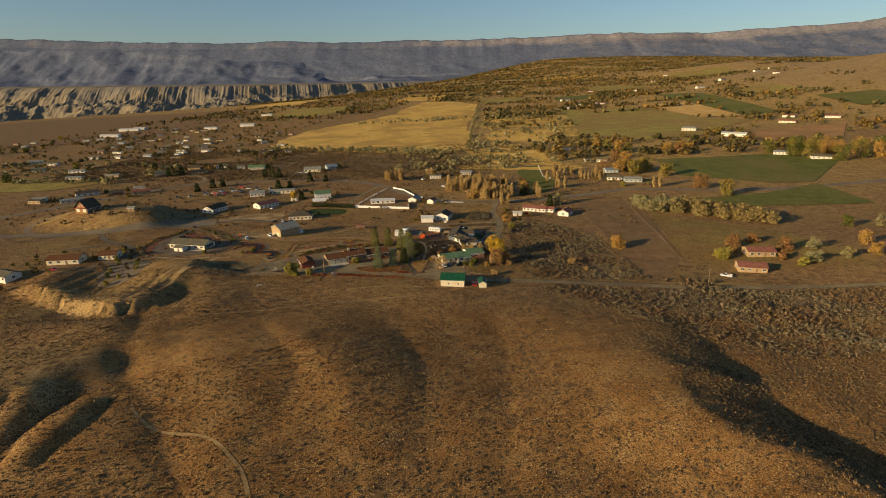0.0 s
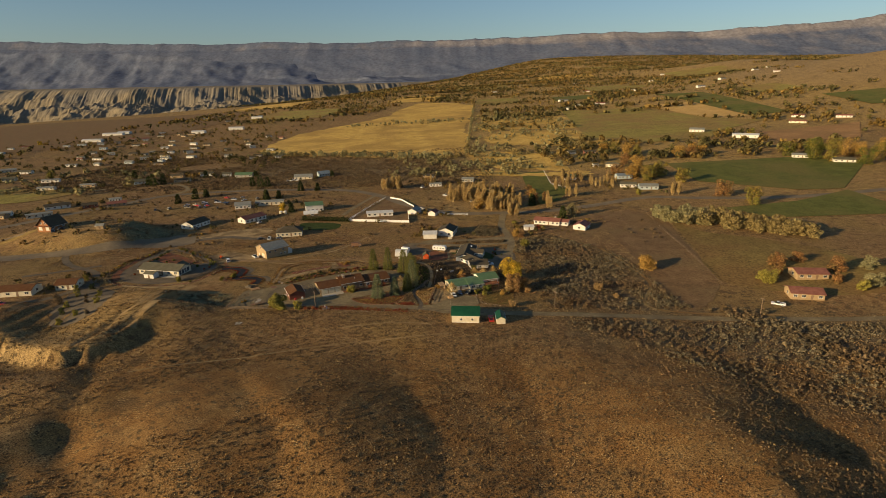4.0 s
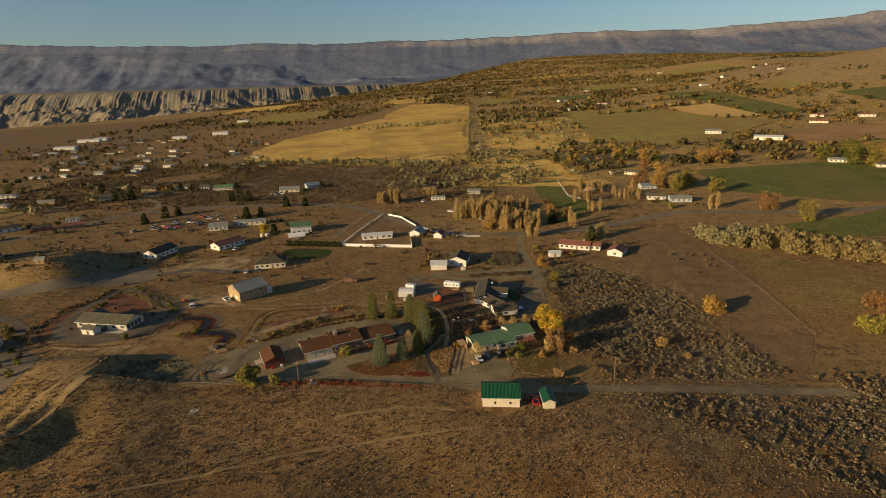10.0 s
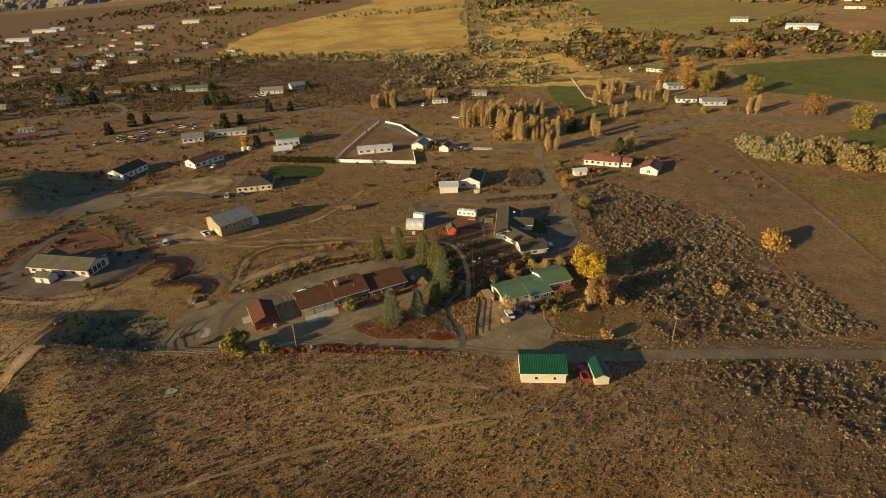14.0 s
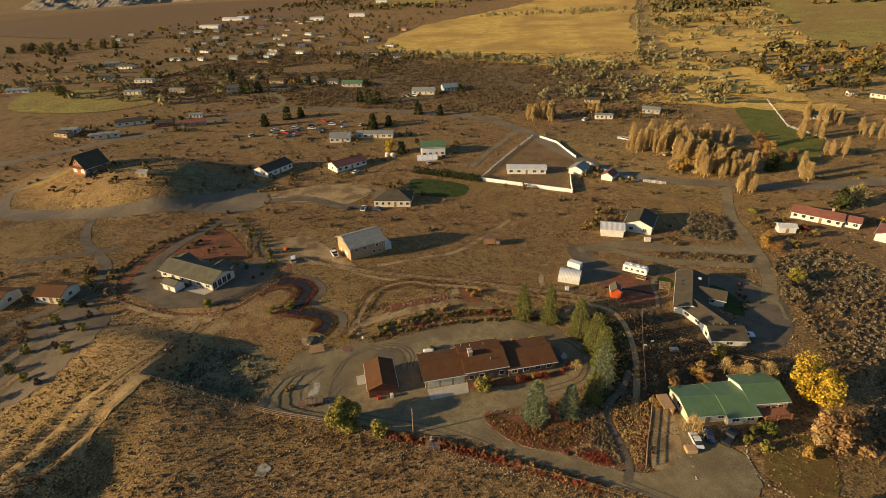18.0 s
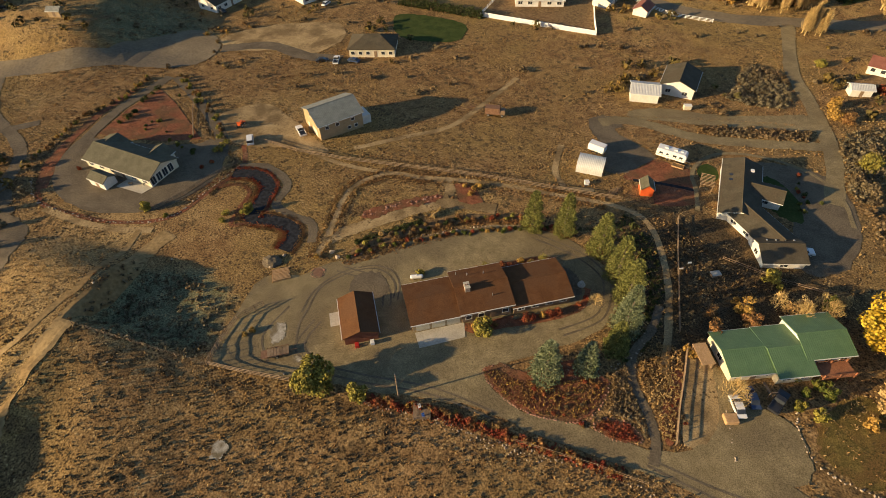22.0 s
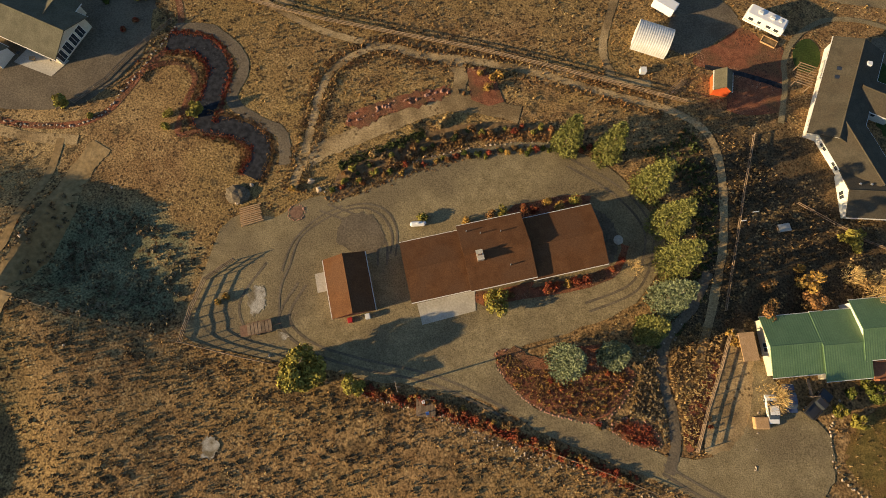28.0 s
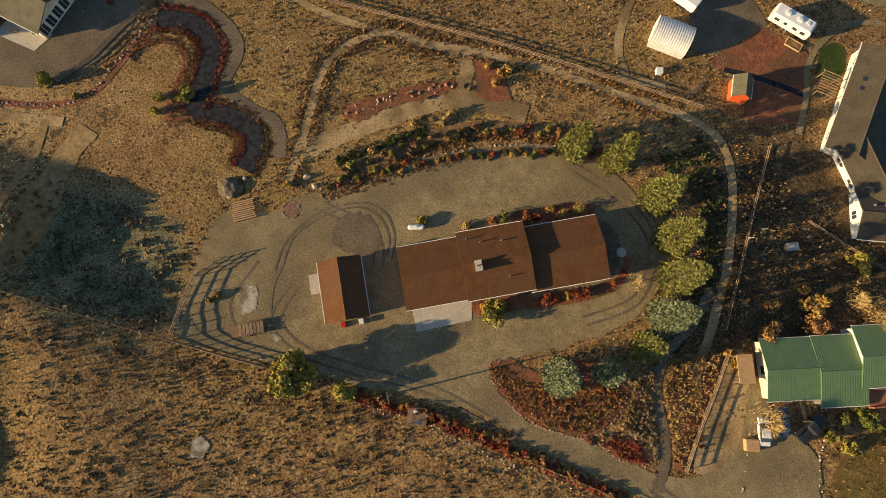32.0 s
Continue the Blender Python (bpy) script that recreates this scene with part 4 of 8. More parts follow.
road("dirt_track", [(-137.7, 131.9), (-127.0, 129.8), (-116.3, 129.4), (-106.1, 131.1)], 2.0, TRACK, 0.06, "dusty track below the gray house")
road("dirt_track", [(-14.9, 188.8), (-15.3, 176.4), (-12.4, 169.9)], 1.6, TRACK, 0.06, "faint dirt track beside the arched shed")
road("wash_path", [(10.5, 136), (8.6, 129), (5.4, 123), (5.4, 117), (8, 111.5), (9.4, 106.5), (9, 102)], 1.7, DARKGRAVEL, 0.09, "dark gravel path through the garden")
road("dirt_track", [(-20, 84), (0, 88), (15, 86)], 0.9, CLAY, 0.06, "faint footpath over the slope")
road("dirt_track", [(-113, 62), (-111.4, 80.1), (-112.4, 89.3), (-109.4, 96.4), (-107.7, 104.7), (-106.3, 112.1), (-109.3, 130.7)], 1.5, CLAY, 0.08, "narrow dirt track over the mound")
road("side_lane", [(-205, 189), (-198.8, 178.6), (-186.1, 165.1), (-168.3, 155.1), (-160, 147.6), (-155.5, 135), (-160, 120), (-170, 108)], 3.6, DARKGRAVEL, 0.08, "narrow gravel lane winding down from the paved lane")
road("knoll_drive", [(-217.3, 183.4), (-234.6, 177.4), (-255.0, 188.3), (-267.4, 202.3), (-269.6, 216.0), (-253.6, 219.2)], 4.0, ASPHALT, 0.09, "paved drive curving round the knoll")
# Dark mulch and gravel; the tone also holds the bushes' long shadows.
patch("dark_yard", [(-153, 136), (-145, 129), (-134, 122), (-128, 106), (-128, 94), (-133, 88), (-140, 88), (-146, 96), (-152, 106), (-155, 120)], DARKGRAVEL, 0.08, 3, "dark gravel yard with bushes, their shade put into its tone", rough=0.8)
road("side_lane", [(-198, 146), (-186, 152), (-176, 158), (-168, 164)], 3.2, DARKGRAVEL, 0.09, "short gravel spur to the white house")
road("side_lane", [(-240, 372), (-236, 400), (-262, 430), (-300, 440), (-330, 400)], 4.0, GRAVEL, 0.10, "gravel loop between the houses")
road("field_track", [(-265, 640), (-240, 690), (-255, 740), (-235, 800)], 4.0, DARKGRAVEL, 0.4, "dark winding farm track")
road("compound_lane", [(-48, 355), (-56, 320), (-62, 285)], 3.5, GRAVEL, 0.10, "gravel lane along the white fence")
road("ditch", [(91, 214), (105, 190), (113, 160), (117, 142), (115, 131), (108, 118), (109, 109), (125, 104), (160, 102)], 1.4, TUFT, 0.15, "winding dry ditch with pale grass")


FIELDS = ((-120, 1750, 150, 240, GOLD, "golden"), (130, 1500, 120, 200, OLIVE, "olive brown"), (330, 1420, 110, 160, GREEN, "dull green"), (520, 1750, 170, 220, OLIVE, "olive brown"), (1000, 1000, 150, 170, OLIVE, "olive brown"), (760, 900, 110, 150, GREEN, "dull green"), (700, 1150, 90, 140, OLIVE, "olive brown"), (-420, 1400, 200, 260, OLIVE, "olive brown"), (-650, 1900, 220, 330, GOLD, "golden"), (100, 2200, 220, 260, OLIVE, "olive brown"), (500, 2500, 260, 240, GOLD, "golden"), (950, 2100, 230, 260, OLIVE, "olive brown"), (-300, 2600, 260, 300, OLIVE, "olive brown"), (250, 3100, 320, 240, STUBBLE, "pale tan"), (820, 2900, 300, 260, OLIVE, "olive brown"), (680, 560, 90, 90, GREEN, "dull green"), (760, 680, 100, 70, STUBBLE, "pale tan"), (-900, 1350, 150, 260, BROWN, "bare brown"))
for x, y, w, d, m, tone in FIELDS:
    patch("far_field", [(x - w / 2, y - d / 2 + 0.1 * w), (x + w / 2, y - d / 2 - 0.1 * w), (x + w * 0.56, y + d * 0.48), (x - w * 0.42, y + d * 0.55)], m, 0.9, 60, f"{tone} field in the far valley", smooth=False)

for line in ([(-57, 131), (-50, 130), (-45, 127), (-43.5, 123)], [(-58, 129.5), (-51, 128.5), (-46.5, 126), (-45, 122.5)], [(-56, 116), (-57, 110), (-52, 107), (-44, 106.5), (-30, 107), (-18, 105)], [(-57.5, 116), (-58.5, 109), (-52, 105.5), (-43, 105), (-30, 105.6), (-18, 103.6)], [(-64, 118), (-66, 110), (-62, 104.5)], [(-8, 124), (-1, 129.5), (0.6, 136), (-0.5, 142), (-7, 147.5), (-17, 150.8)], [(-9, 125.2), (-2.2, 130.4), (-0.8, 136), (-2, 141.4), (-8, 146), (-17, 149.2)], [(8, 101.8), (20, 98.8), (40, 97.2)], [(8, 103.2), (20, 100.4), (40, 98.8)]):
    road("tyre_track", line, 0.42, DARKGRAVEL, 0.085, "faint dark tyre track in the gravel")
patch("planting_bed", [(-57.2, 133.9), (-55.5, 139.5), (-49.2, 144.5), (-44.2, 148.7), (-37.1, 152.6), (-29.2, 155), (-20.8, 156), (-18.9, 154.2), (-26.7, 152.5), (-36.3, 149.2), (-42.3, 145.2), (-48.8, 139.4), (-54.7, 132.6)], BROWN, 0.09, 2, "long planted bed above the yard", rough=0.2)
patch("turned_soil", [(-53.0, 124.7), (-53.5, 129.2), (-50.0, 131.1), (-46.7, 129.8), (-45.1, 126.1), (-47.6, 123.8)], DARKGRAVEL, 0.10, 2, "scraped dark patch in the gravel yard", rough=0.3)
patch("ash_patch", [(-65.1, 111.9), (-63.3, 113.9), (-61.7, 110.9), (-63.3, 108.5)], ASH, 0.10, 1, "white ashes on the gravel", rough=0.35)
patch("ash_patch", [(-64.0, 87.4), (-62.0, 88.5), (-60.6, 86.7), (-62.2, 85.1)], ASH, 0.12, 1, "bleached white patch on the dry slope", rough=0.35)
patch("ash_patch", [(-58.0, 107.2), (-55.9, 106.9), (-57.2, 105.7)], ASH, 0.10, 1, "white ashes beside the utility trailer", rough=0.3)
for line in ([(-54.0, 130.5), (-50.4, 132.0), (-46.8, 131.3), (-44.2, 128.5), (-43.5, 125.1)], [(-53.7, 131.4), (-50.1, 132.9), (-46.1, 132.3), (-43.5, 129.2), (-42.5, 124.9)], [(-59.9, 118.5), (-59.8, 123.6), (-57.1, 127.6), (-54.0, 130.5)], [(-60.9, 117.2), (-60.7, 122.8), (-58.0, 127.9), (-54.3, 131.4)], [(-58.8, 109.9), (-60.1, 114.4), (-59.9, 118.5)]):
    road("tyre_track", line, 0.35, DARKGRAVEL, 0.095, "faint dark tyre track in the gravel")
BARE.append([(-104, 142), (-97, 150), (-91, 148), (-88.5, 137), (-76, 138), (-72, 130), (-78, 116), (-98, 125), (-110, 133)])
BARE.append([(-105, 124), (-98, 123), (-78, 113.5), (-74, 101.5), (-103, 101)])
BARE.append([(-126, 148), (-116, 128), (-107, 122), (-97, 124), (-79, 114.5), (-76, 124), (-84, 132), (-98, 135), (-103, 141), (-110, 133)])
# ---- buildings ----
PRINTS = []  # round places where brush keeps clear


def gable_walls(L, W, h, rise, sink=1.2):
    """Solid gabled block, ridge along x."""
    bm = bmesh.new()
    out = [(-W / 2, -sink), (W / 2, -sink), (W / 2, h), (0, h + rise), (-W / 2, h)]
    prism(bm, out, -L / 2, L / 2)
    bm.transform(Matrix.Rotation(radians(90), 4, "Z"))
    return bm


def gable_roof(L, W, h, rise, over=0.45, thick=0.18):
    """Two slabs that meet at a ridge along x."""
    bm = bmesh.new()
    k = rise / (W / 2)
    e = W / 2 + over
    low = h - over * k
    out = [(-e, low), (0, h + rise), (e, low), (e, low + thick), (0, h + rise + thick), (-e, low + thick)]
    a = [bm.verts.new((-L / 2 - over, y, z + 0.02)) for y, z in out]
    b = [bm.verts.new((L / 2 + over, y, z + 0.02)) for y, z in out]
    for i, j in ((0, 1), (1, 2), (2, 3), (3, 4), (4, 5), (5, 0)):
        bm.faces.new((a[i], a[j], b[j], b[i]))
    for s in (a, b):
        bm.faces.new((s[0], s[1], s[4], s[5]))
        bm.faces.new((s[1], s[2], s[3], s[4]))
    bmesh.ops.recalc_face_normals(bm, faces=bm.faces[:])
    return bm


def hip_roof(L, W, h, rise, over=0.5, thick=0.2):
    bm = bmesh.new()
    x, y, r = L / 2 + over, W / 2 + over, max(L / 2 - W / 2, 0.3)
    lows = [bm.verts.new((a * x, b * y, h)) for a, b in ((-1, -1), (1, -1), (1, 1), (-1, 1))]
    tops = [bm.verts.new((a * x, b * y, h + thick)) for a, b in ((-1, -1), (1, -1), (1, 1), (-1, 1))]
    p, q = bm.verts.new((-r, 0, h + rise)), bm.verts.new((r, 0, h + rise))
    bm.faces.new(lows)
    for i in range(4):
        bm.faces.new((lows[i], lows[(i + 1) % 4], tops[(i + 1) % 4], tops[i]))
    bm.faces.new((tops[0], tops[1], q, p))
    bm.faces.new((tops[1], tops[2], q))
    bm.faces.new((tops[2], tops[3], p, q))
    bm.faces.new((tops[3], tops[0], p))
    bmesh.ops.recalc_face_normals(bm, faces=bm.faces[:])
    return bm


def window(parent, x, y, z, w, h, rot, deep=True):
    """A trimmed window whose outer side looks along -y before the turn."""
    bm = bmesh.new()
    t = 0.10
    for a, b, sx, sz in ((0, 0, w + 2 * t, t), (0, h + t, w + 2 * t, t), (-(w + t) / 2, t, t, h), ((w + t) / 2, t, t, h)):
        box(bm, a, 0, b, sx, 0.12, sz)
    if deep and w > 1.3:
        box(bm, 0, 0, t, 0.06, 0.10, h)
    bm.transform(pose(x, y, z - t, 0, 0, rot))
    win = part("window", bm, TRIM, parent)
    part("pane", turned(block(0, 0, 0, w, 0.05, h), x, y, z, rot), GLASS, win, "dark window glass")
    return win


def turned(bm, x, y, z, rot):
    bm.transform(pose(x, y, z, 0, 0, rot))
    return bm


def door(parent, x, y, z, w, h, rot, material=None, name="door"):
    bm = block(0, 0, 0, w, 0.10, h)
    bm.transform(pose(x, y, z, 0, 0, rot))
    return part(name, bm, material or BROWNWALL, parent)


def wing(parent, L, W, h, rise, wall, roof, x=0.0, y=0.0, rot=0.0, over=0.45, hip=False, windows=(2, 2, 1), z0=0.0, doors=1, far=False, sill=1.0):
    """One gabled or hipped body with its roof, windows and door, set into a house."""
    m = pose(x, y, z0, 0, 0, rot)
    bm = gable_walls(L, W, h, 0.02 if hip else rise)
    bm.transform(m)
    part("wall", bm, wall, parent)
    bm = hip_roof(L, W, h, rise) if hip else gable_roof(L, W, h, rise, over)
    bm.transform(m)
    top = part("roof", bm, roof, parent)
    if not far:
        bm = bmesh.new()
        r = max(L / 2 - W / 2, 0.3) if hip else L / 2 + over
        beam(bm, (-r, 0, h + rise + (0.02 if hip else 0.16)), (r, 0, h + rise + (0.02 if hip else 0.16)), 0.13, sides=6)
        bm.transform(m)
        part("ridge_cap", bm, roof, top)
        if not hip:
            for s in (-1, 1):
                bm = block(0, s * (W / 2 + over + 0.06), h - over * rise / (W / 2) - 0.02, L + 2 * over, 0.12, 0.14)
                bm.transform(m)
                part("gutter", bm, TRIM, top)
    c, s = math.cos(radians(rot)), math.sin(radians(rot))

    def put(fn, lx, ly, z, a, b, turn, *rest):
        return fn(parent, x + c * lx - s * ly, y + s * lx + c * ly, z0 + z, a, b, turn + rot, *rest)

    front, rear, side = windows
    for count, ly, turn in ((front, -W / 2 - 0.02, 0), (rear, W / 2 + 0.02, 180)):
        spots = count + (doors if turn == 0 else 0)
        for i in range(spots):
            lx = -L / 2 + L * (i + 0.5) / spots
            if turn == 0 and doors and i == spots // 2:
                put(door, lx, ly, 0.1, 1.0, 2.1, turn)
            else:
                put(window, lx, ly, sill, min(1.6, L / max(spots, 1) * 0.45), 1.1, turn)
    for sgn, turn in ((-1, -90), (1, 90)):
        for i in range(side):
            put(window, sgn * (L / 2 + 0.02), -W / 2 + W * (i + 0.5) / side, sill, min(1.4, W / side * 0.4), 1.1, turn)


def house(name, x, y, rot, L, W, h, rise, wall, roof, label, category="house", group="", hip=False, windows=(2, 2, 1), doors=1, far=False, chimney=None, over=0.45):
    ob = thing(name, x, y, rot, label, category, group)
    PRINTS.append((x, y, 0.55 * math.hypot(L, W)))
    wing(ob, L, W, h, rise, wall, roof, hip=hip, windows=windows, doors=doors, far=far, over=over)
    if chimney:
        stack(ob, chimney[0], chimney[1], h + rise * 0.4, rise * 0.6 + 0.9)
    return ob


def stack(parent, x, y, z, height, w=0.9, d=0.55):
    ob = part("chimney", block(x, y, z, w, d, height), BRICK, parent)
    part("chimney_cap", block(x, y, z + height, w + 0.16, d + 0.16, 0.12), CONCRETE, ob)
    for k in (-0.22, 0.22):
        part("flue", block(x + k, y, z + height + 0.12, 0.22, 0.22, 0.25), RUST, ob)


# the long brown house: three bodies in a row, seen from all sides
O, AXIS = Vector((-37.0, 117.5)), 27.5
brown = thing("house", -22.0, 131.0, AXIS, "long low brown-roofed ranch house on a gravel yard", "house")
PRINTS.append((-22, 131, 18))


def from_corner(s, w):
    """From run and depth along the house to its own axes."""
    c, q = math.cos(radians(AXIS)), math.sin(radians(AXIS))
    p = Vector((O.x + c * s - q * w + 22.0, O.y + q * s + c * w - 131.0))
    return c * p.x + q * p.y, c * p.y - q * p.x


bx, by = from_corner(5.2, 5.2)
wing(brown, 10.0, 9.6, 2.75, 1.35, TAN, BROWNROOF, bx, by, 0, 0.5, windows=(0, 3, 0), doors=0)
for k in (-3.0, 0.2, 3.3):
    bm = bmesh.new()
    for i in range(4):
        box(bm, bx + k, by - 4.86, 0.05 + i * 0.53, 2.7, 0.08, 0.50)
    part("garage_door", bm, CREAM, brown, "cream panelled garage door")
bx, by = from_corner(15.4, 5.3)
wing(brown, 10.2, 10.4, 3.5, 1.5, BROWNWALL, BROWNROOF, bx, by, 0, 0.55, windows=(3, 3, 0), doors=1)
stack(brown, bx - 3.1, by - 0.6, 4.3, 1.7, 1.0, 1.6)
for k, q in ((-4.2, 4.3), (-2.0, 3.4), (1.4, 3.0), (1.6, -3.0)):
    part("roof_vent", beam(bmesh.new(), (bx + k, by + q, 3.6 + 1.5 * (1 - abs(q) / 5.2)), (bx + k, by + q, 4.35 + 1.5 * (1 - abs(q) / 5.2)), 0.09, sides=8), STEEL, brown)
bx2, by2 = from_corner(27.0, 4.7)
wing(brown, 12.0, 9.8, 2.65, 1.35, BROWNWALL, BROWNROOF, bx2, by2, 0, 0.55, windows=(4, 3, 2), doors=0)
rail = thing("lattice_rail", O.x + 15.4 * math.cos(radians(AXIS)) - 10.9 * math.sin(radians(AXIS)), O.y + 15.4 * math.sin(radians(AXIS)) + 10.9 * math.cos(radians(AXIS)), AXIS, "pale timber rail along the back of the brown house", "railing")
for i in range(9):
    part("post", block(-4.4 + i * 1.1, 0.25, 0, 0.1, 0.1, 2.4), PLY, rail)
for z in (1.3, 2.3):
    part("rail", block(0, 0.25, z, 9.0, 0.08, 0.12), PLY, rail)
c, q = math.cos(radians(AXIS)), math.sin(radians(AXIS))
patch("concrete_apron", [(O.x + c * s - q * w, O.y + q * s + c * w) for s, w in ((0.4, 0.3), (10.4, 0.3), (10.0, -3.4), (0.9, -3.6))], CONCRETE, 0.13, 2, "pale concrete apron before the garage doors", smooth=False)
patch("patio", [(O.x + c * s - q * w, O.y + q * s + c * w) for s, w in ((33.2, -0.5), (36.5, 1.6), (37.4, 5.2), (36.2, 8.6), (33.2, 10.2))], DARKGRAVEL, 0.12, 2, "round gray patio at the end of the brown house")
patch("planting_bed", [(O.x + c * s - q * w, O.y + q * s + c * w) for s, w in ((11, -0.4), (20.5, -0.6), (21, -1.6), (33, -1.3), (36.6, 0.5), (37.6, 2.5), (38.4, 1.0), (34, -3.2), (22, -3.6), (11.5, -2.6))], MULCH, 0.11, 2, "planting bed of red cinder along the front", step=3)
patch("planting_bed", [(O.x + c * s - q * w, O.y + q * s + c * w) for s, w in ((20.8, 10.7), (33, 10.4), (33.4, 13.0), (21, 13.6))], MULCH, 0.11, 2, "planting bed of red cinder behind the house", step=3)

# its outbuilding
shed = thing("garage", -48.3, 117.6, AXIS + 90, "open-sided brown-roofed garage beside the ranch house", "garage")
PRINTS.append((-48.3, 117.6, 7))
wing(shed, 9.6, 6.6, 2.5, 1.35, REDWALL, BROWNROOF, over=0.35, windows=(1, 2, 0), doors=1)
part("concrete_step", block(2.0, 4.6, -0.05, 3.4, 2.4, 0.16), CONCRETE, shed, "pale concrete slab")
for k in (-1, 1):
    part("bin", block(-5.6, k * 1.5 - 0.4, 0, 0.9, 0.8, 0.9, bevel=0.06), CARRED if k > 0 else CARWHITE, shed, "small painted box")

# barn with the dark green roof, its small shed
barn = house("barn", 28.4, 92.0, -3, 10.8, 8.6, 3.0, 2.0, CREAM, BARNROOF, "cream metal barn with a dark green roof", "barn", windows=(0, 1, 0), doors=0, over=0.35)
for k in (-1.7, 2.7):
    window(barn, k, -4.32, 1.0, 0.7, 0.8, 0)
door(barn, -5.42, 0.5, 0.0, 3.0, 2.5, -90, WHITE, "roller_door")
part("trim", block(0, -4.36, -0.2, 10.9, 0.08, 0.35), TRIM, barn)
small = house("garden_shed", 42.0, 90.0, 92, 6.6, 3.4, 2.2, 0.9, CREAM, BARNROOF, "small cream shed with a dark green roof", "shed", windows=(0, 0, 0), doors=1, over=0.2)

# house with pale green metal roofs
green = thing("house", 31.2, 129.8, 20, "cream house with stepped pale green metal roofs", "house")
PRINTS.append((30, 129, 13))
wing(green, 8.8, 9.0, 2.3, 1.15, CREAM, GREENROOF, -7.0, -0.6, 0, 0.4, windows=(2, 2, 1), doors=1)
wing(green, 6.8, 10.4, 2.4, 1.2, CREAM, GREENROOF, 0.3, -1.2, 0, 0.4, windows=(2, 2, 0), doors=0)
wing(green, 8.8, 9.0, 3.1, 1.3, WHITE, GREENROOF, 7.8, 0.8, 0, 0.4, windows=(3, 2, 2), doors=0)
deck = thing("deck", 40.5, 127.0, 20, "red-stained timber deck on posts", "deck")
part("floor", block(0, 0, 2.0, 6.4, 3.2, 0.16), DECK, deck)
for a in (-3.0, 0.0, 3.0):
    for b in (-1.4, 1.4):
        part("post", block(a, b, -0.3, 0.2, 0.2, 3.3), DECK, deck)
for b in (-1.4, 1.4):
    part("rail", block(0, b, 2.9, 6.2, 0.1, 0.1), DECK, deck)
for i in range(15):
    part("baluster", block(-2.9 + i * 0.41, -1.4, 2.1, 0.05, 0.05, 0.8), DECK, deck)
lean = thing("lean_to", 17.6, 124.6, 20, "plywood-roofed lean-to at the gable end", "shed")
part("roof", turned(block(0, 0, 0, 2.6, 4.6, 0.14), 0, 0, 2.2, 0), PLY, lean)
for a in (-1.1, 1.1):
    for b in (-2.0, 2.0):
        part("post", block(a, b, 0, 0.12, 0.12, 2.2), WOOD, lean)
part("back_wall", block(1.15, 0, 0, 0.1, 4.2, 2.2), WOOD, lean)

# house with charcoal roofs and bends in its plan
dark = thing("house", 31.9, 170.0, 0, "white L-shaped house with charcoal shingle roofs", "house")
PRINTS.append((31, 171, 17))
wing(dark, 21.0, 8.6, 2.4, 1.5, WHITE, DARKROOF, -2.3, 6.0, 82, 0.45, windows=(4, 4, 1), doors=1)
wing(dark, 12.0, 8.0, 2.4, 1.4, WHITE, DARKROOF, 0.8, -6.6, 125, 0.45, windows=(2, 3, 0), doors=0)
wing(dark, 9.0, 8.0, 2.4, 1.5, WHITE, DARKROOF, 3.4, -13.4, 12, 0.45, windows=(1, 1, 1), doors=0)
wing(dark, 7.0, 6.0, 2.3, 1.3, WHITE, DARKROOF, 3.6, 6.2, -12, 0.4, windows=(1, 1, 1), doors=0)
part("roof_vent", block(0.6, 12.0, 3.4, 0.8, 0.8, 0.5), CARWHITE, dark)
for k in range(4):
    part("roof_vent", block(0.6 + k * 1.9, -12.6 + 0.4 * k, 3.5, 0.3, 0.3, 0.35), STEEL, dark)
for k in (0.0, 1.2):
    part("skylight", block(-4.6 + k * 0.2, 8.0 + k * 1.6, 3.2, 1.0, 0.7, 0.12), GLASS, dark)
perg = thing("pergola", 22.2, 178.0, 82, "weathered timber pergola over a terrace", "pergola")
for a in (-2, 2):
    for b in (-1.4, 1.4):
        part("post", block(a, b, 0, 0.14, 0.14, 2.4), WOOD, perg)
for i in range(9):
    part("slat", block(-2.2 + i * 0.55, 0, 2.4, 0.08, 3.4, 0.14), WOOD, perg)

# tan two-storey shop
shop = thing("workshop", -80.9, 183.9, 47, "tall tan workshop with a pale metal roof", "workshop")
PRINTS.append((-81, 184, 9))
wing(shop, 13.4, 11.4, 5.2, 2.4, TAN, METALROOF, over=0.5, windows=(0, 2, 0), doors=0)
for k in (-4.4, -1.2, 3.6):
    window(shop, k, -5.74, 3.4, 1.0, 0.9, 0)
for k in (2.2, 4.4):
    window(shop, k, -5.74, 1.1, 0.9, 0.9, 0)
window(shop, -6.74, 0.0, 5.2, 1.0, 1.1, -90)
door(shop, -6.76, -2.2, 0.0, 2.8, 2.8, -90, CREAM, "garage_door")
door(shop, -6.76, 2.6, 0.0, 1.0, 2.1, -90, WHITE)
part("side_shed", block(8.3, -2.0, -0.5, 3.0, 5.0, 3.0), WHITE, shop, "low white shed against the workshop")
part("step", block(-7.4, -2.2, -0.2, 1.3, 3.0, 0.28), CONCRETE, shop)

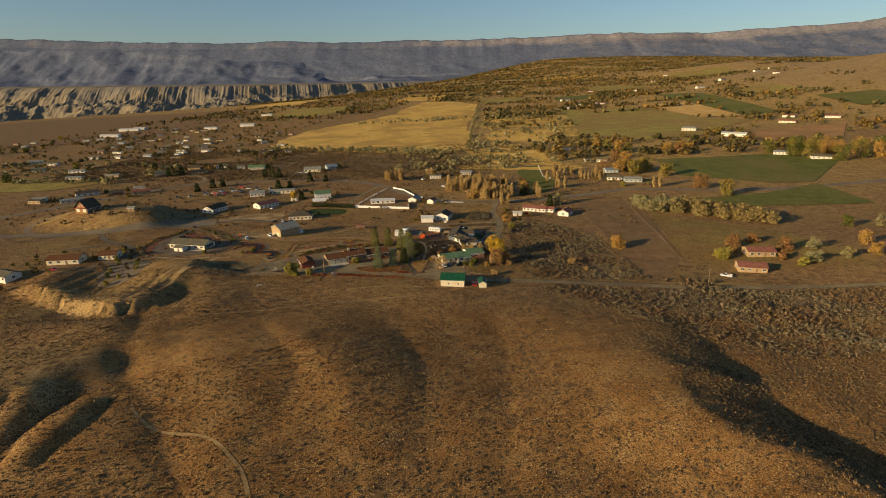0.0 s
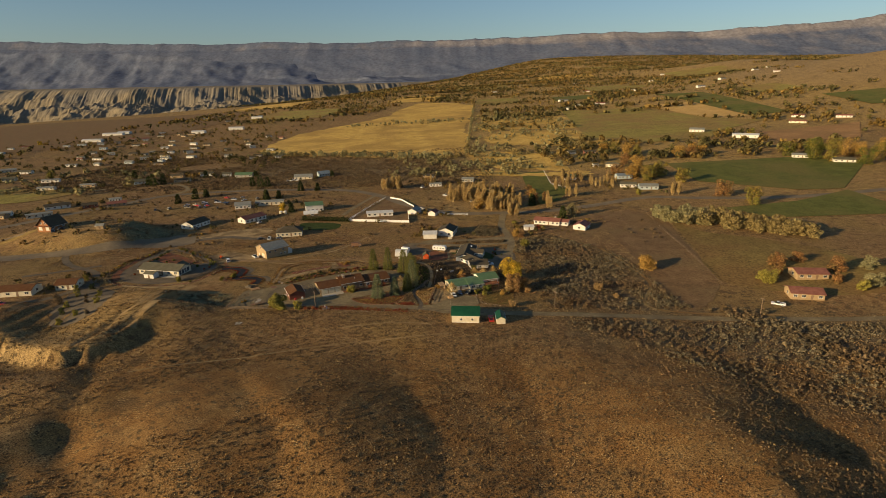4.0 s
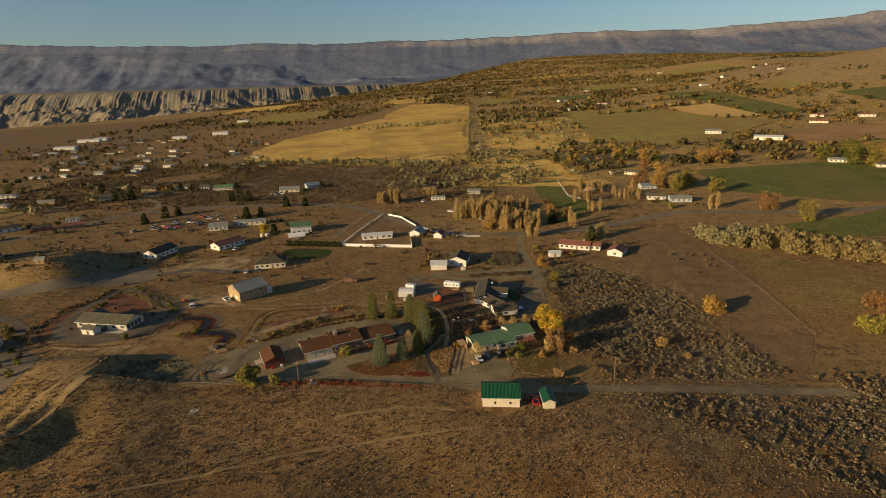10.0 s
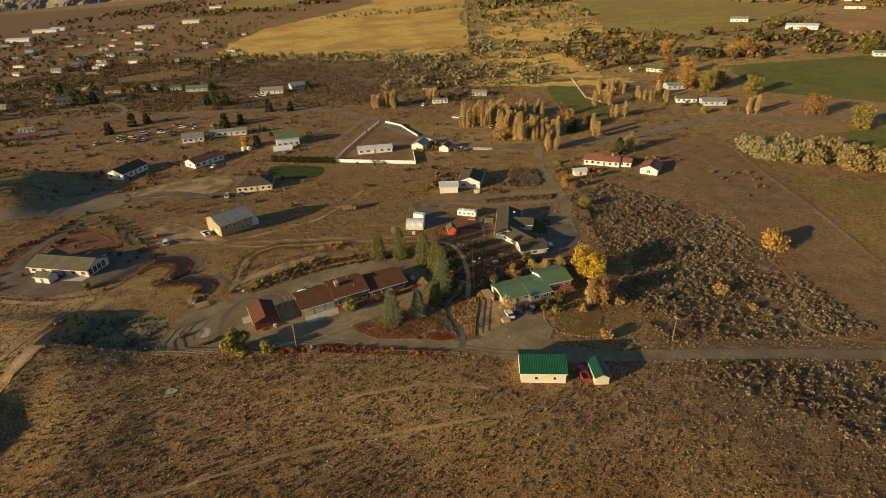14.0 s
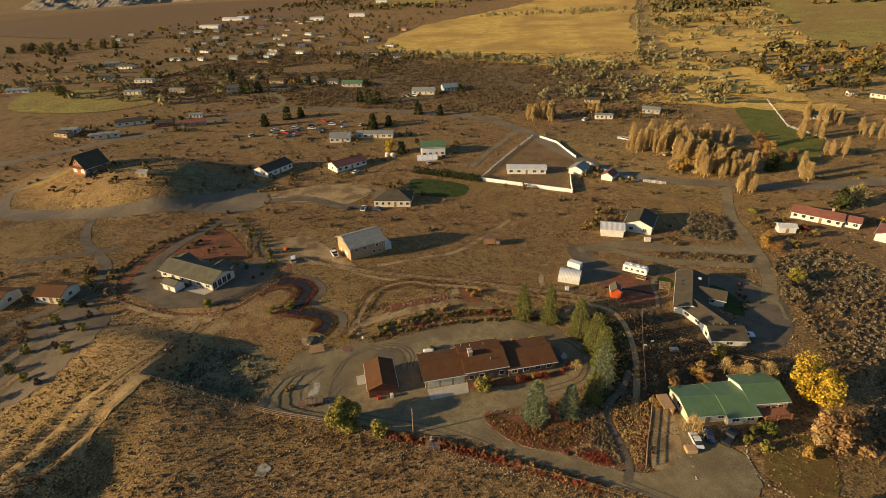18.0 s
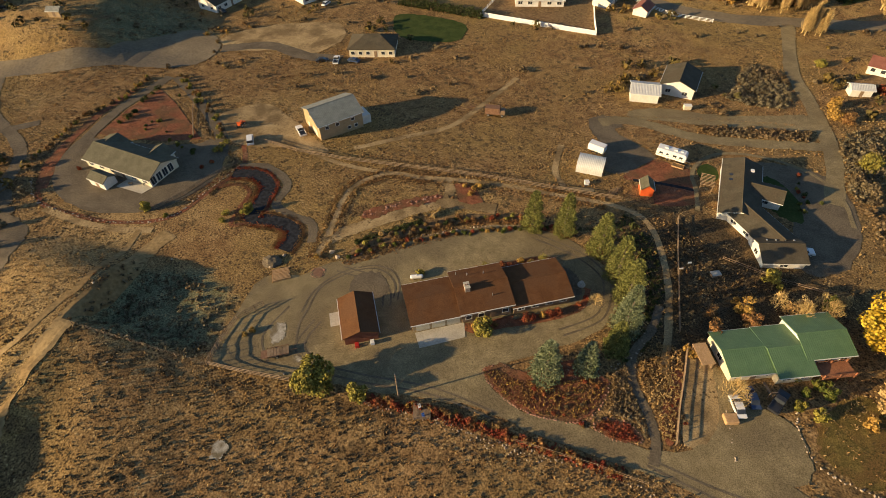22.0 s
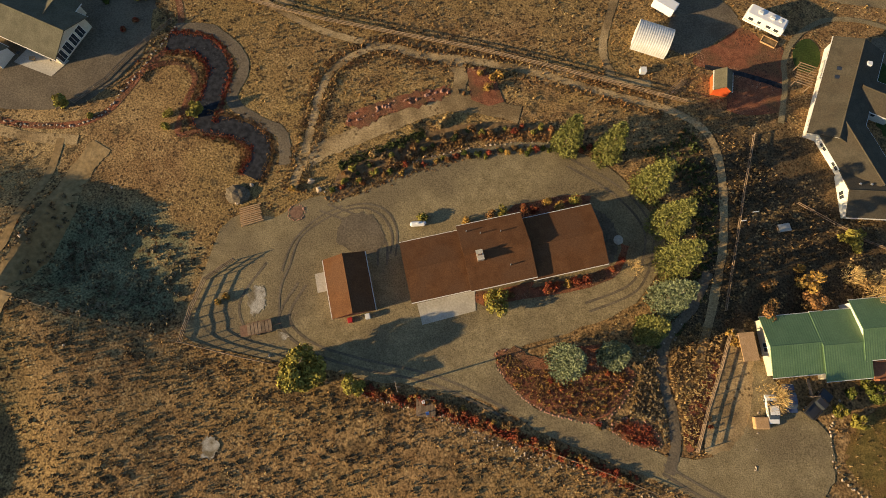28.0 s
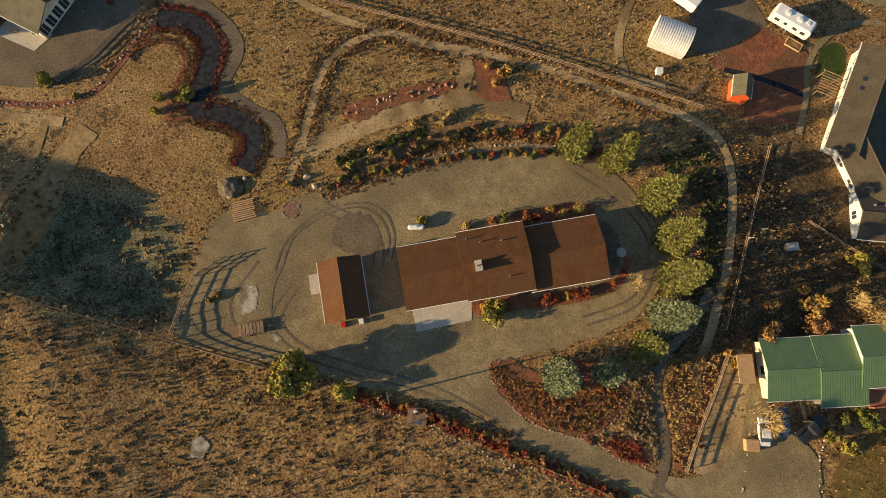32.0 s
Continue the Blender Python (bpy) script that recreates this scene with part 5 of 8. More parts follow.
# gray-green house inside its gravel loop
gray = thing("house", -127.0, 151.5, -10, "cream house with a gray-green shingle roof", "house")
PRINTS.append((-127, 151, 15))
wing(gray, 23.0, 9.6, 2.7, 2.0, CREAM, GRAYROOF, 0.8, 0.5, 0, 0.5, windows=(5, 5, 0), doors=1)
for i in range(4):
    window(gray, 12.34, -3.2 + i * 2.0, 0.5, 1.5, 2.2, 90)
wing(gray, 6.4, 8.2, 2.5, 1.6, CREAM, GRAYROOF, -9.0, 3.0, 90, 0.4, windows=(1, 1, 0), doors=0)
wing(gray, 5.0, 6.0, 2.6, 1.5, CREAM, GRAYROOF, 6.4, 5.0, 90, 0.4, windows=(0, 0, 1), doors=0)
garden = house("garden_shed", -129.0, 143.7, -12, 5.6, 3.6, 2.2, 1.0, WHITE, GRAYROOF, "white garden shed with a gray roof", "shed", windows=(0, 0, 0), doors=1, over=0.25)
patch("terrace", [(-125.5, 143.4), (-116.5, 142.4), (-115, 146.0), (-124, 147.6)], CONCRETE, 0.14, 2, "pale concrete terrace", smooth=False)

# arched and flat metal sheds, red shed
arch = thing("arched_shed", -6.4, 179.6, -6, "white arched metal shed by the drive", "shed")
PRINTS.append((-6, 180, 5))
bm = bmesh.new()
out = [(2.9 * math.cos(radians(a)), 1.5 + 1.9 * math.sin(radians(a))) for a in range(0, 181, 15)]
prism(bm, [(2.9, -0.4)] + out + [(-2.9, -0.4)], -3.4, 3.4)
bm.transform(Matrix.Rotation(radians(90), 4, "Z"))
part("shell", bm, WHITEMETAL, arch)
part("door", block(-3.46, 0, 0, 0.1, 3.2, 2.4), TRIM, arch)
flat = thing("cargo_trailer", -5.2, 188.0, -22, "white enclosed cargo trailer behind the shed", "trailer")
part("body", block(0, 0, 0.5, 4.6, 2.2, 2.0, bevel=0.12), CARWHITE, flat)
for a in (-0.5, 0.5):
    for b in (-1.0, 1.0):
        part("wheel", beam(bmesh.new(), (a, b - 0.1, 0.35), (a, b + 0.1, 0.35), 0.35, sides=14), RUBBER, flat)
redshed = house("garden_shed", 7.6, 172.8, 96, 3.8, 3.0, 2.2, 1.2, ORANGE, GRAYROOF, "bright orange-red garden shed with a gray roof", "shed", windows=(0, 0, 0), doors=1, over=0.2)

# white garage and house by the drive
house("garage", 7.2, 221.0, 2, 8.2, 7.0, 3.0, 1.2, WHITE, WHITEMETAL, "white metal garage by the gravel drive", "garage", windows=(0, 0, 0), doors=0)
house("house", 18.0, 229.0, 78, 12.0, 10.0, 3.4, 2.0, WHITE, DARKROOF, "white house with a dark roof", "house", windows=(3, 3, 2))
crate = thing("utility_box", 20.0, 216.5, 8, "small cream utility box", "box")
part("body", block(0, 0, 0, 2.2, 1.4, 1.3, bevel=0.05), CREAM, crate)
part("lid", block(0, 0, 1.3, 2.3, 1.5, 0.08), TRIM, crate)

# low rust-roofed house and the small white one beyond
redhouse = thing("house", 87.0, 249.5, -22, "low white house with a rust red roof", "house")
PRINTS.append((87, 250, 12))
wing(redhouse, 17.0, 8.0, 2.6, 1.5, WHITE, REDROOF, -1.5, 0, 0, 0.5, windows=(5, 3, 1), doors=1)
wing(redhouse, 6.0, 6.4, 2.5, 1.2, WHITE, REDROOF, 9.6, 0.6, 0, 0.4, windows=(2, 1, 1), doors=0)
stack(redhouse, 3.0, 2.4, 3.2, 1.5)
house("garage", 71.0, 236.0, 4, 6.0, 3.6, 2.4, 0.7, WHITE, WHITEMETAL, "small white shed by the lane", "shed", windows=(0, 0, 0), doors=1)
house("cottage", 105.5, 236.5, 60, 10.5, 8.0, 2.8, 1.6, WHITE, REDROOF, "small white cottage with a rust red roof", "house", windows=(2, 2, 1))

# log house on the knoll
log = house("log_house", -233.5, 218.0, 80, 11.0, 10.0, 3.2, 5.0, LOGWALL, DARKROOF, "orange log house with a steep dark roof", "house", windows=(2, 2, 2), over=0.9)
for k in (-1, 1):
    window(log, -5.55, k * 1.5, 4.2, 1.0, 1.2, -90)
    door(log, -5.57, k * 2.6, 0.0, 2.6, 2.4, -90, WHITE, "garage_door")
bm = bmesh.new()
box(bm, -6.6, 0, 2.9, 2.2, 10.0, 0.18)
part("balcony", bm, DECK, log)
house("shed", -199.5, 214.5, 10, 4.4, 3.0, 2.2, 0.8, TAN, METALROOF, "small tan shed on the knoll", "shed", windows=(0, 0, 0), doors=1)

# the white compound
house("stable", -33.5, 283.0, 10, 19.0, 7.0, 2.6, 0.9, WHITE, WHITEMETAL, "long white stable with a pale metal roof", "stable", windows=(4, 2, 0))
house("shed", -8.0, 288.0, 70, 9.0, 7.0, 2.6, 1.6, WHITE, METALROOF, "white shed with a gray metal roof", "shed", windows=(1, 1, 0))
house("shed", 6.5, 281.5, 70, 7.0, 5.4, 2.4, 1.5, WHITE, REDROOF, "small white shed with a rust roof", "shed", windows=(1, 1, 0))

# houses along the upper lanes
house("house", -161.0, 258.5, 74, 17.0, 10.0, 3.0, 2.2, WHITE, DARKROOF, "white house with a dark gray roof near the turning circle", "house", windows=(4, 3, 2))
house("house", -126.0, 273.0, 57, 18.0, 9.0, 2.8, 1.8, WHITE, REDROOF, "white house with a dull red roof", "house", windows=(4, 4, 1))
house("house", -86.0, 233.0, 12, 16.0, 11.0, 2.9, 3.0, CREAM, DARKROOF, "cream house with a steep dark hipped roof", "house", windows=(5, 4, 2), hip=True)
two = house("house", -88.0, 303.5, 20, 13.0, 11.0, 5.0, 1.8, WHITE, GREENROOF, "two-storey white house with a pale green roof", "house", windows=(3, 3, 2))
tun = thing("hoop_greenhouse", -88.0, 292.5, 20, "white plastic hoop greenhouse", "greenhouse")
bm = bmesh.new()
prism(bm, [(2.4 * math.cos(radians(a)), 2.6 * math.sin(radians(a)) - 0.1) for a in range(0, 181, 15)], -5.5, 5.5)
bm.transform(Matrix.Rotation(radians(90), 4, "Z"))
part("cover", bm, CARWHITE, tun)
for i in range(5):
    bm = bmesh.new()
    prism(bm, [(2.46 * math.cos(radians(a)), 2.66 * math.sin(radians(a)) - 0.1) for a in range(0, 181, 15)], -5.5 + i * 2.7, -5.4 + i * 2.7)
    bm.transform(Matrix.Rotation(radians(90), 4, "Z"))
    part("hoop", bm, STEEL, tun)
house("house", -150.0, 318.0, 18, 12.0, 11.0, 2.8, 1.8, WHITE, METALROOF, "white house with a pale gray roof", "house", windows=(3, 2, 1))
house("house", -131.5, 328.0, 12, 22.0, 7.0, 2.7, 1.0, CREAM, METALROOF, "long cream manufactured home with a pale roof", "house", windows=(5, 4, 1))
for k in (0, 3.2):
    tank = thing("water_tank", -111.0 + k, 293.0, 0, "cream plastic water tank", "tank", "water tanks by the fence")
    bm = bmesh.new()
    bmesh.ops.create_cone(bm, cap_ends=True, segments=18, radius1=1.35, radius2=1.35, depth=2.0, matrix=Matrix.Translation((0, 0, 1.0)))
    part("body", bm, CREAM, tank)
    bm = bmesh.new()
    bmesh.ops.create_cone(bm, cap_ends=True, segments=18, radius1=1.35, radius2=0.3, depth=0.45, matrix=Matrix.Translation((0, 0, 2.22)))
    part("lid", bm, TRIM, tank)


def home(x, y, rot, L, W, wall, roof, label, hip=False, h=2.7, rise=1.5):
    return house("house", x, y, rot, L, W, h, rise, wall, roof, label, "house", windows=(3, 2, 1), hip=hip, far=True)


home(-302, 294, 40, 17, 5.5, CREAM, METALROOF, "long cream mobile home by the lane", rise=0.7)
home(-334, 299, 25, 10, 6, WHITE, METALROOF, "small white mobile home by the lane", rise=0.8)
home(-310, 325, 42, 18, 8, WHITE, DARKROOF, "white house with a dark roof beside the curve")
home(-283, 326, 32, 11, 6, REDWALL, DARKROOF, "red-brown house with a dark roof")
home(-263, 331, 34, 14, 6, TAN, REDROOF, "tan bungalow with a rust roof")
home(-276, 350, 20, 9, 4, WHITE, METALROOF, "small white trailer home by the curve", rise=0.6)
home(-137, 450, 7, 18, 9, CREAM, METALROOF, "pale yellow ranch house by the road", rise=2.2)
home(-120, 466, 30, 12, 9, BLUEWALL, BLUEROOF, "pale blue house with a blue-gray roof", rise=2.4)
home(-304, 440, 30, 14, 9, BLUEWALL, GRAYROOF, "pale blue house behind conifers", rise=2.0)
home(-264, 446, 9, 15, 8, TAN, DARKROOF, "tan house with a dark shingle roof")
home(-255, 484, 17, 13, 7, WHITE, GRAYROOF, "white house with a gray roof")
home(-208, 471, 7, 18, 8, GRAYWALL, GREENROOF, "gray house with a green roof", rise=2.0)
home(-230, 478, 10, 9, 6, WHITE, GRAYROOF, "small white outbuilding beside the lane")
home(-383, 410, 12, 15, 6, CREAM, METALROOF, "cream mobile home by the pasture", rise=0.8)
home(-350, 424, 10, 14, 5, TAN, METALROOF, "tan mobile home on dry ground", rise=0.8)
home(-414, 458, 14, 17, 6, WHITE, METALROOF, "white mobile home on dry ground", rise=0.8)
home(-496, 399, 26, 18, 7, WHITE, METALROOF, "white home under a metal roof", rise=1.0)
home(-493, 522, 8, 16, 7, WHITE, GRAYROOF, "white house with a gray roof")
home(-526, 538, 30, 15, 7, CREAM, METALROOF, "cream house with a metal roof")
home(-470, 470, 20, 13, 7, CREAM, GRAYROOF, "cream house with a gray roof")
home(3.3, 391.5, 7, 11, 4, WHITE, METALROOF, "small white trailer home among bare poplars", rise=0.6)
home(-5, 434, 5, 11, 5, TAN, DARKROOF, "tan shed among bare trees", rise=1.0)
home(34, 410, -10, 11, 7, GRAYWALL, METALROOF, "gray shed with a metal roof", rise=1.2)
home(179, 400, 2, 14, 9, BLUEWALL, BLUEROOF, "pale blue house with a slate roof")
home(186, 352, -8, 15, 9, BLUEWALL, METALROOF, "blue-gray house with pale roofs")
home(172, 362, -12, 13, 7, WHITE, GRAYROOF, "white annexe with a gray roof")
home(185, 459, -40, 13, 7, CREAM, GRAYROOF, "pale yellow farmhouse under trees")
home(168, 464, 10, 6, 4, WHITE, GRAYROOF, "small white hut by the farmhouse", rise=0.8)
home(131, 405, -20, 11, 7, WHITE, GREENROOF, "white bungalow with a green roof")
home(180, 545, 0, 13, 8, REDWALL, DARKROOF, "red farm shed with a dark roof")
home(160, 552, 10, 9, 6, WHITE, GRAYROOF, "white farm hut by the field")
home(362, 684, -28, 19, 11, WHITE, METALROOF, "white farm barn in open fields", h=3.6, rise=2.2)
home(394, 612, -30, 30, 12, WHITE, WHITEMETAL, "long white machine shed among fields", h=3.6, rise=1.6)
home(554, 775, -40, 17, 10, WHITE, REDROOF, "white farmhouse with a red roof")
home(522, 720, -40, 22, 9, CREAM, REDROOF, "long low farmhouse with a red roof")
home(600, 740, -30, 20, 9, WHITE, REDROOF, "white farmhouse with a red roof")
home(376, 463, -25, 14, 9, WHITE, METALROOF, "white house by the green field")
home(398, 430, -20, 18, 8, WHITE, GRAYROOF, "white house under green trees")
home(179.3, 121.4, -12, 13, 9, TAN, REDROOF, "tan house with a red-brown roof among orange trees")
home(193.5, 142.6, -3, 14, 9, TAN, REDROOF, "tan bungalow with a red-brown roof")
home(-181, 123, 9, 16, 9, CREAM, BROWNROOF, "long cream house with a brown roof")
home(-162, 131, 9, 9, 8, CREAM, BROWNROOF, "cream garage with a brown roof")
home(-196, 100, -20, 12, 8, WHITE, GRAYROOF, "white house with a gray roof")
for n, (x, y) in enumerate(((258, 1120), (300, 1180), (345, 1175), (290, 1330), (520, 1500), (420, 1650), (640, 1350), (760, 1500), (880, 1450), (700, 1900), (1000, 1800), (480, 2100), (840, 2200), (150, 1900), (1150, 2000))):
    home(x, y, 17 * n % 60 - 30, 15 + n % 4 * 3, 9, WHITE, (METALROOF, GRAYROOF, REDROOF)[n % 3], "far white farmhouse among trees", h=3.4)

# the far settlement of small homes
SPOTS = ((-655, 821), (-639, 838), (-613, 850), (-541, 992), (-393, 853), (-321, 788), (-325, 895), (-413, 635), (-379, 630), (-350, 645), (-379, 700), (-297, 643), (-252, 616), (-255, 698), (-216, 617), (-469, 897), (-520, 1400), (-672, 1400), (-560, 1280), (-374, 609), (-252, 636), (-539, 789), (-496, 875))
MORE = ((-517, 992), (-482, 641), (-507, 641), (-444, 583), (-410, 596), (-414, 646), (-361, 579), (-475, 578), (-399, 757), (-413, 707), (-500, 700), (-461, 692), (-391, 717), (-628, 1028), (-600, 1036), (-330, 720), (-300, 745), (-345, 840), (-290, 860), (-430, 820), (-455, 770), (-560, 900), (-520, 830), (-529, 816), (-440, 708), (-463, 809), (-516, 961), (-570, 973), (-571, 920), (-593, 871), (-560, 775), (-517, 656), (-737, 800), (-750, 777), (-540, 513), (-331, 291), (-284, 475), (-441, 686), (-396, 660), (-601, 926), (-397, 798), (-701, 736), (-733, 829), (-538, 716), (-527, 747))
tint = random.Random(9)
for x, y in SPOTS + MORE:
    wall, roof, words = tint.choice(((WHITE, METALROOF, "white mobile home with a pale roof"), (GRAYWALL, DARKROOF, "gray cottage with a dark roof"), (TAN, REDROOF, "tan cottage with a rust roof"), (CREAM, GRAYROOF, "cream cottage with a gray roof"), (WHITE, GRAYROOF, "white cottage with a gray roof"), (BLUEWALL, METALROOF, "pale blue mobile home with a metal roof"), (TAN, DARKROOF, "tan cottage with a dark roof"), (WHITE, METALROOF, "white mobile home with a pale roof")))
    house("house", x, y, tint.uniform(-15, 35), tint.uniform(8, 14), tint.uniform(4.5, 7.5), 2.6, tint.uniform(0.6, 1.6), wall, roof, words, "house", "homes of the far settlement", windows=(2, 1, 0), far=True)
for x, y, l in ((-700, 1028, 40), (-660, 900, 34), (-452, 1063, 30), (-512, 1015, 26), (-505, 1335, 26), (-690, 1050, 24)):
    house("warehouse", x, y, 8, l, 14, 4.5, 1.6, WHITE, WHITEMETAL, "long white metal warehouse on the plain", "warehouse", windows=(2, 0, 0), far=True)

# ---- trees and brush ----
def cards(rng, lumps, count, size, up=0.35, long=1.0):
    """Small leaf sprays set on and in rounded lumps (x, y, z, rx, ry, rz)."""
    lump = np.array(lumps, float)
    weight = (lump[:, 3] * lump[:, 4] * lump[:, 5]) ** 0.66
    which = lump[rng.choice(len(lump), count, p=weight / weight.sum())]
    way = rng.normal(size=(count, 3))
    way /= np.linalg.norm(way, axis=1)[:, None]
    at = which[:, :3] + way * which[:, 3:] * (0.45 + 0.6 * rng.random((count, 1)) ** 0.6)
    normal = way + 0.7 * rng.normal(size=(count, 3)) + (0, 0, up)
    normal /= np.linalg.norm(normal, axis=1)[:, None]
    side = np.cross(normal, rng.normal(size=(count, 3)))
    side /= np.linalg.norm(side, axis=1)[:, None]
    other = np.cross(normal, side) * long
    s = size * (0.55 + 0.8 * rng.random((count, 1)))
    quad = np.stack([at - side * s * 0.5 - other * s, at + side * s * 0.7 - other * s * 0.3, at + side * s * 0.4 + other * s, at - side * s * 0.8 + other * s * 0.4], 1)
    return quad.reshape(-1, 3), np.arange(count * 4).reshape(-1, 4)


def twigs(rng, count, spread, low, high, length, width, lean=0.35):
    """Thin upright shoots."""
    a = rng.random(count) * 6.283
    r = spread * np.sqrt(rng.random(count))
    z = low + (high - low) * rng.random(count) ** 0.8
    r = r * np.clip(1.15 - 0.75 * np.abs((z - low) / (high - low) - 0.35), 0.25, 1)
    r = r * (1 - 0.85 * ((z - low) / (high - low)) ** 2.2)
    base = np.stack([r * np.cos(a), r * np.sin(a), z], 1)
    way = np.stack([lean * np.cos(a) + 0.25 * rng.normal(size=count), lean * np.sin(a) + 0.25 * rng.normal(size=count), np.ones(count)], 1)
    way /= np.linalg.norm(way, axis=1)[:, None]
    tip = base + way * (length * (0.6 + 0.8 * rng.random((count, 1))))
    side = np.cross(way, rng.normal(size=(count, 3)))
    side *= width / np.linalg.norm(side, axis=1)[:, None]
    quad = np.stack([base - side, base + side, tip + side * 0.4, tip - side * 0.4], 1)
    return quad.reshape(-1, 3), np.arange(count * 4).reshape(-1, 4)


def boughs(rng, count, height, radius, size):
    """Needle sprays in drooping tiers on a rounded cone."""
    tiers = 12
    h = (np.floor(rng.random(count) ** 1.35 * tiers) + 0.55 * rng.random(count)) / tiers * 0.93 + 0.04
    a = rng.random(count) * 6.283
    lobes = 1 + 0.14 * np.sin(a * 7 + h * 40) + 0.12 * np.sin(a * 3 + h * 17)
    r = radius * (1 - h) ** 0.54 * (0.3 + 0.75 * rng.random(count) ** 0.45) * lobes
    at = np.stack([r * np.cos(a), r * np.sin(a), h * height - 0.12 * r], 1)
    out = np.stack([np.cos(a), np.sin(a), -0.1 + 0.6 * rng.random(count)], 1) + 0.55 * rng.normal(size=(count, 3))
    out /= np.linalg.norm(out, axis=1)[:, None]
    side = np.cross(out, (0, 0, 1) + 0.6 * rng.normal(size=(count, 3)))
    side /= np.linalg.norm(side, axis=1)[:, None]
    s = size * (0.6 + 0.7 * rng.random((count, 1)))
    quad = np.stack([at - side * s * 0.5, at + side * s * 0.5, at + out * s + side * s * 0.3, at + out * s - side * s * 0.3], 1)
    return quad.reshape(-1, 3), np.arange(count * 4).reshape(-1, 4)


def wood(rnd, height, girth, spread, limbs=6, fork=0.35, twig=2):
    """A tapered trunk with limbs."""
    bm = bmesh.new()
    knee = Vector((rnd.uniform(-0.2, 0.2), rnd.uniform(-0.2, 0.2), height * 0.55))
    tip = Vector((rnd.uniform(-0.3, 0.3), rnd.uniform(-0.3, 0.3), height * 0.93))
    beam(bm, (0, 0, -0.3), knee, girth, girth * 0.6)
    beam(bm, knee, tip, girth * 0.6, girth * 0.12)
    for i in range(limbs):
        t = fork + (0.85 - fork) * i / max(limbs - 1, 1)
        a = i * 2.4 + rnd.uniform(-0.4, 0.4)
        start = knee * (t / 0.55) if t < 0.55 else knee.lerp(tip, (t - 0.55) / 0.38)
        reach = spread * (1.05 - 0.6 * t) * rnd.uniform(0.7, 1.0)
        end = start + Vector((math.cos(a) * reach, math.sin(a) * reach, height * rnd.uniform(0.14, 0.28)))
        beam(bm, start, end, girth * 0.34, girth * 0.07, 5)
        for k in range(twig):
            mid = start.lerp(end, rnd.uniform(0.4, 0.8))
            b = a + rnd.uniform(-1.1, 1.1)
            beam(bm, mid, mid + Vector((math.cos(b) * reach * 0.45, math.sin(b) * reach * 0.45, height * rnd.uniform(0.06, 0.16))), girth * 0.14, girth * 0.04, 4)
    return bm


SEED = [100]


def leafed(name, x, y, height, spread, leaf, label, category="tree", group="", count=700, size=0.34, low=0.30, lumps=9, bark=None, trunk=True):
    """A broad tree: trunk with limbs, crown of many sprays in uneven lumps with gaps."""
    SEED[0] += 1
    rnd, rng = random.Random(SEED[0]), np.random.default_rng(SEED[0])
    ob = thing(name, x, y, rnd.uniform(0, 360), label, category, group)
    part("trunk", wood(rnd, height * 0.9, 0.035 * height + 0.03, spread * 0.8, 7), bark or BARK, ob)
    heads = []
    for i in range(lumps):
        a, r = i * 2.4 + rnd.uniform(-0.5, 0.5), spread * rnd.uniform(0.25, 0.72)
        z = height * (low + (0.95 - low) * (i + 0.5) / lumps)
        k = spread * rnd.uniform(0.30, 0.52)
        r *= math.sqrt(max(0.15, 1 - ((z / height - (low + 1) / 2) / (0.62 * (1 - low) + 0.1)) ** 2))
        heads.append((math.cos(a) * r, math.sin(a) * r, z - k * 0.3, k, k, k * rnd.uniform(0.6, 0.9)))
    v, f = cards(rng, heads, count, size)
    crown = new("crown", fast_mesh("crown", v, f, leaf))
    crown.parent = ob
    return ob


def conifer(name, x, y, height, radius, leaf, label, category="conifer", group="", count=1100, size=0.62):
    SEED[0] += 1
    rng = np.random.default_rng(SEED[0])
    ob = thing(name, x, y, SEED[0] * 47 % 360, label, category, group)
    part("trunk", beam(bmesh.new(), (0, 0, -0.3), (0, 0, height * 0.93), 0.035 * height, 0.02, 7), BARK, ob)
    v, f = boughs(rng, count, height, radius, size)
    crown = new("crown", fast_mesh("crown", v, f, leaf))
    crown.parent = ob
    return ob


def bare_tree(name, x, y, height, spread, label, group="", count=420, width=0.05, leaf=None, lean=0.35):
    SEED[0] += 1
    rnd, rng = random.Random(SEED[0]), np.random.default_rng(SEED[0])
    ob = thing(name, x, y, rnd.uniform(0, 360), label, "tree", group)
    part("trunk", wood(rnd, height, 0.02 * height + 0.03, spread, 9, 0.2, 3), PALEBARK, ob)
    v, f = twigs(rng, count, spread, height * 0.15, height * 0.88, height * 0.16, width, lean)
    crown = new("crown", fast_mesh("crown", v, f, leaf or PALEBARK))
    crown.parent = ob
    return ob


def shrub(name, x, y, height, spread, leaf, label, group="", count=150, size=0.16):
    SEED[0] += 1
    rnd, rng = random.Random(SEED[0]), np.random.default_rng(SEED[0])
    ob = thing(name, x, y, rnd.uniform(0, 360), label, "shrub", group)
    heads = [(rnd.uniform(-0.45, 0.45) * spread, rnd.uniform(-0.45, 0.45) * spread, height * rnd.uniform(0.3, 0.65), spread * 0.55, spread * 0.55, height * 0.42) for _ in range(5)]
    bm = bmesh.new()
    for i in range(5):
        beam(bm, (0, 0, -0.1), (heads[i][0], heads[i][1], heads[i][2]), 0.04, 0.015, 4)
    part("stems", bm, BARK, ob)
    v, f = cards(rng, heads, count, size)
    crown = new("foliage", fast_mesh("foliage", v, f, leaf))
    crown.parent = ob
    return ob


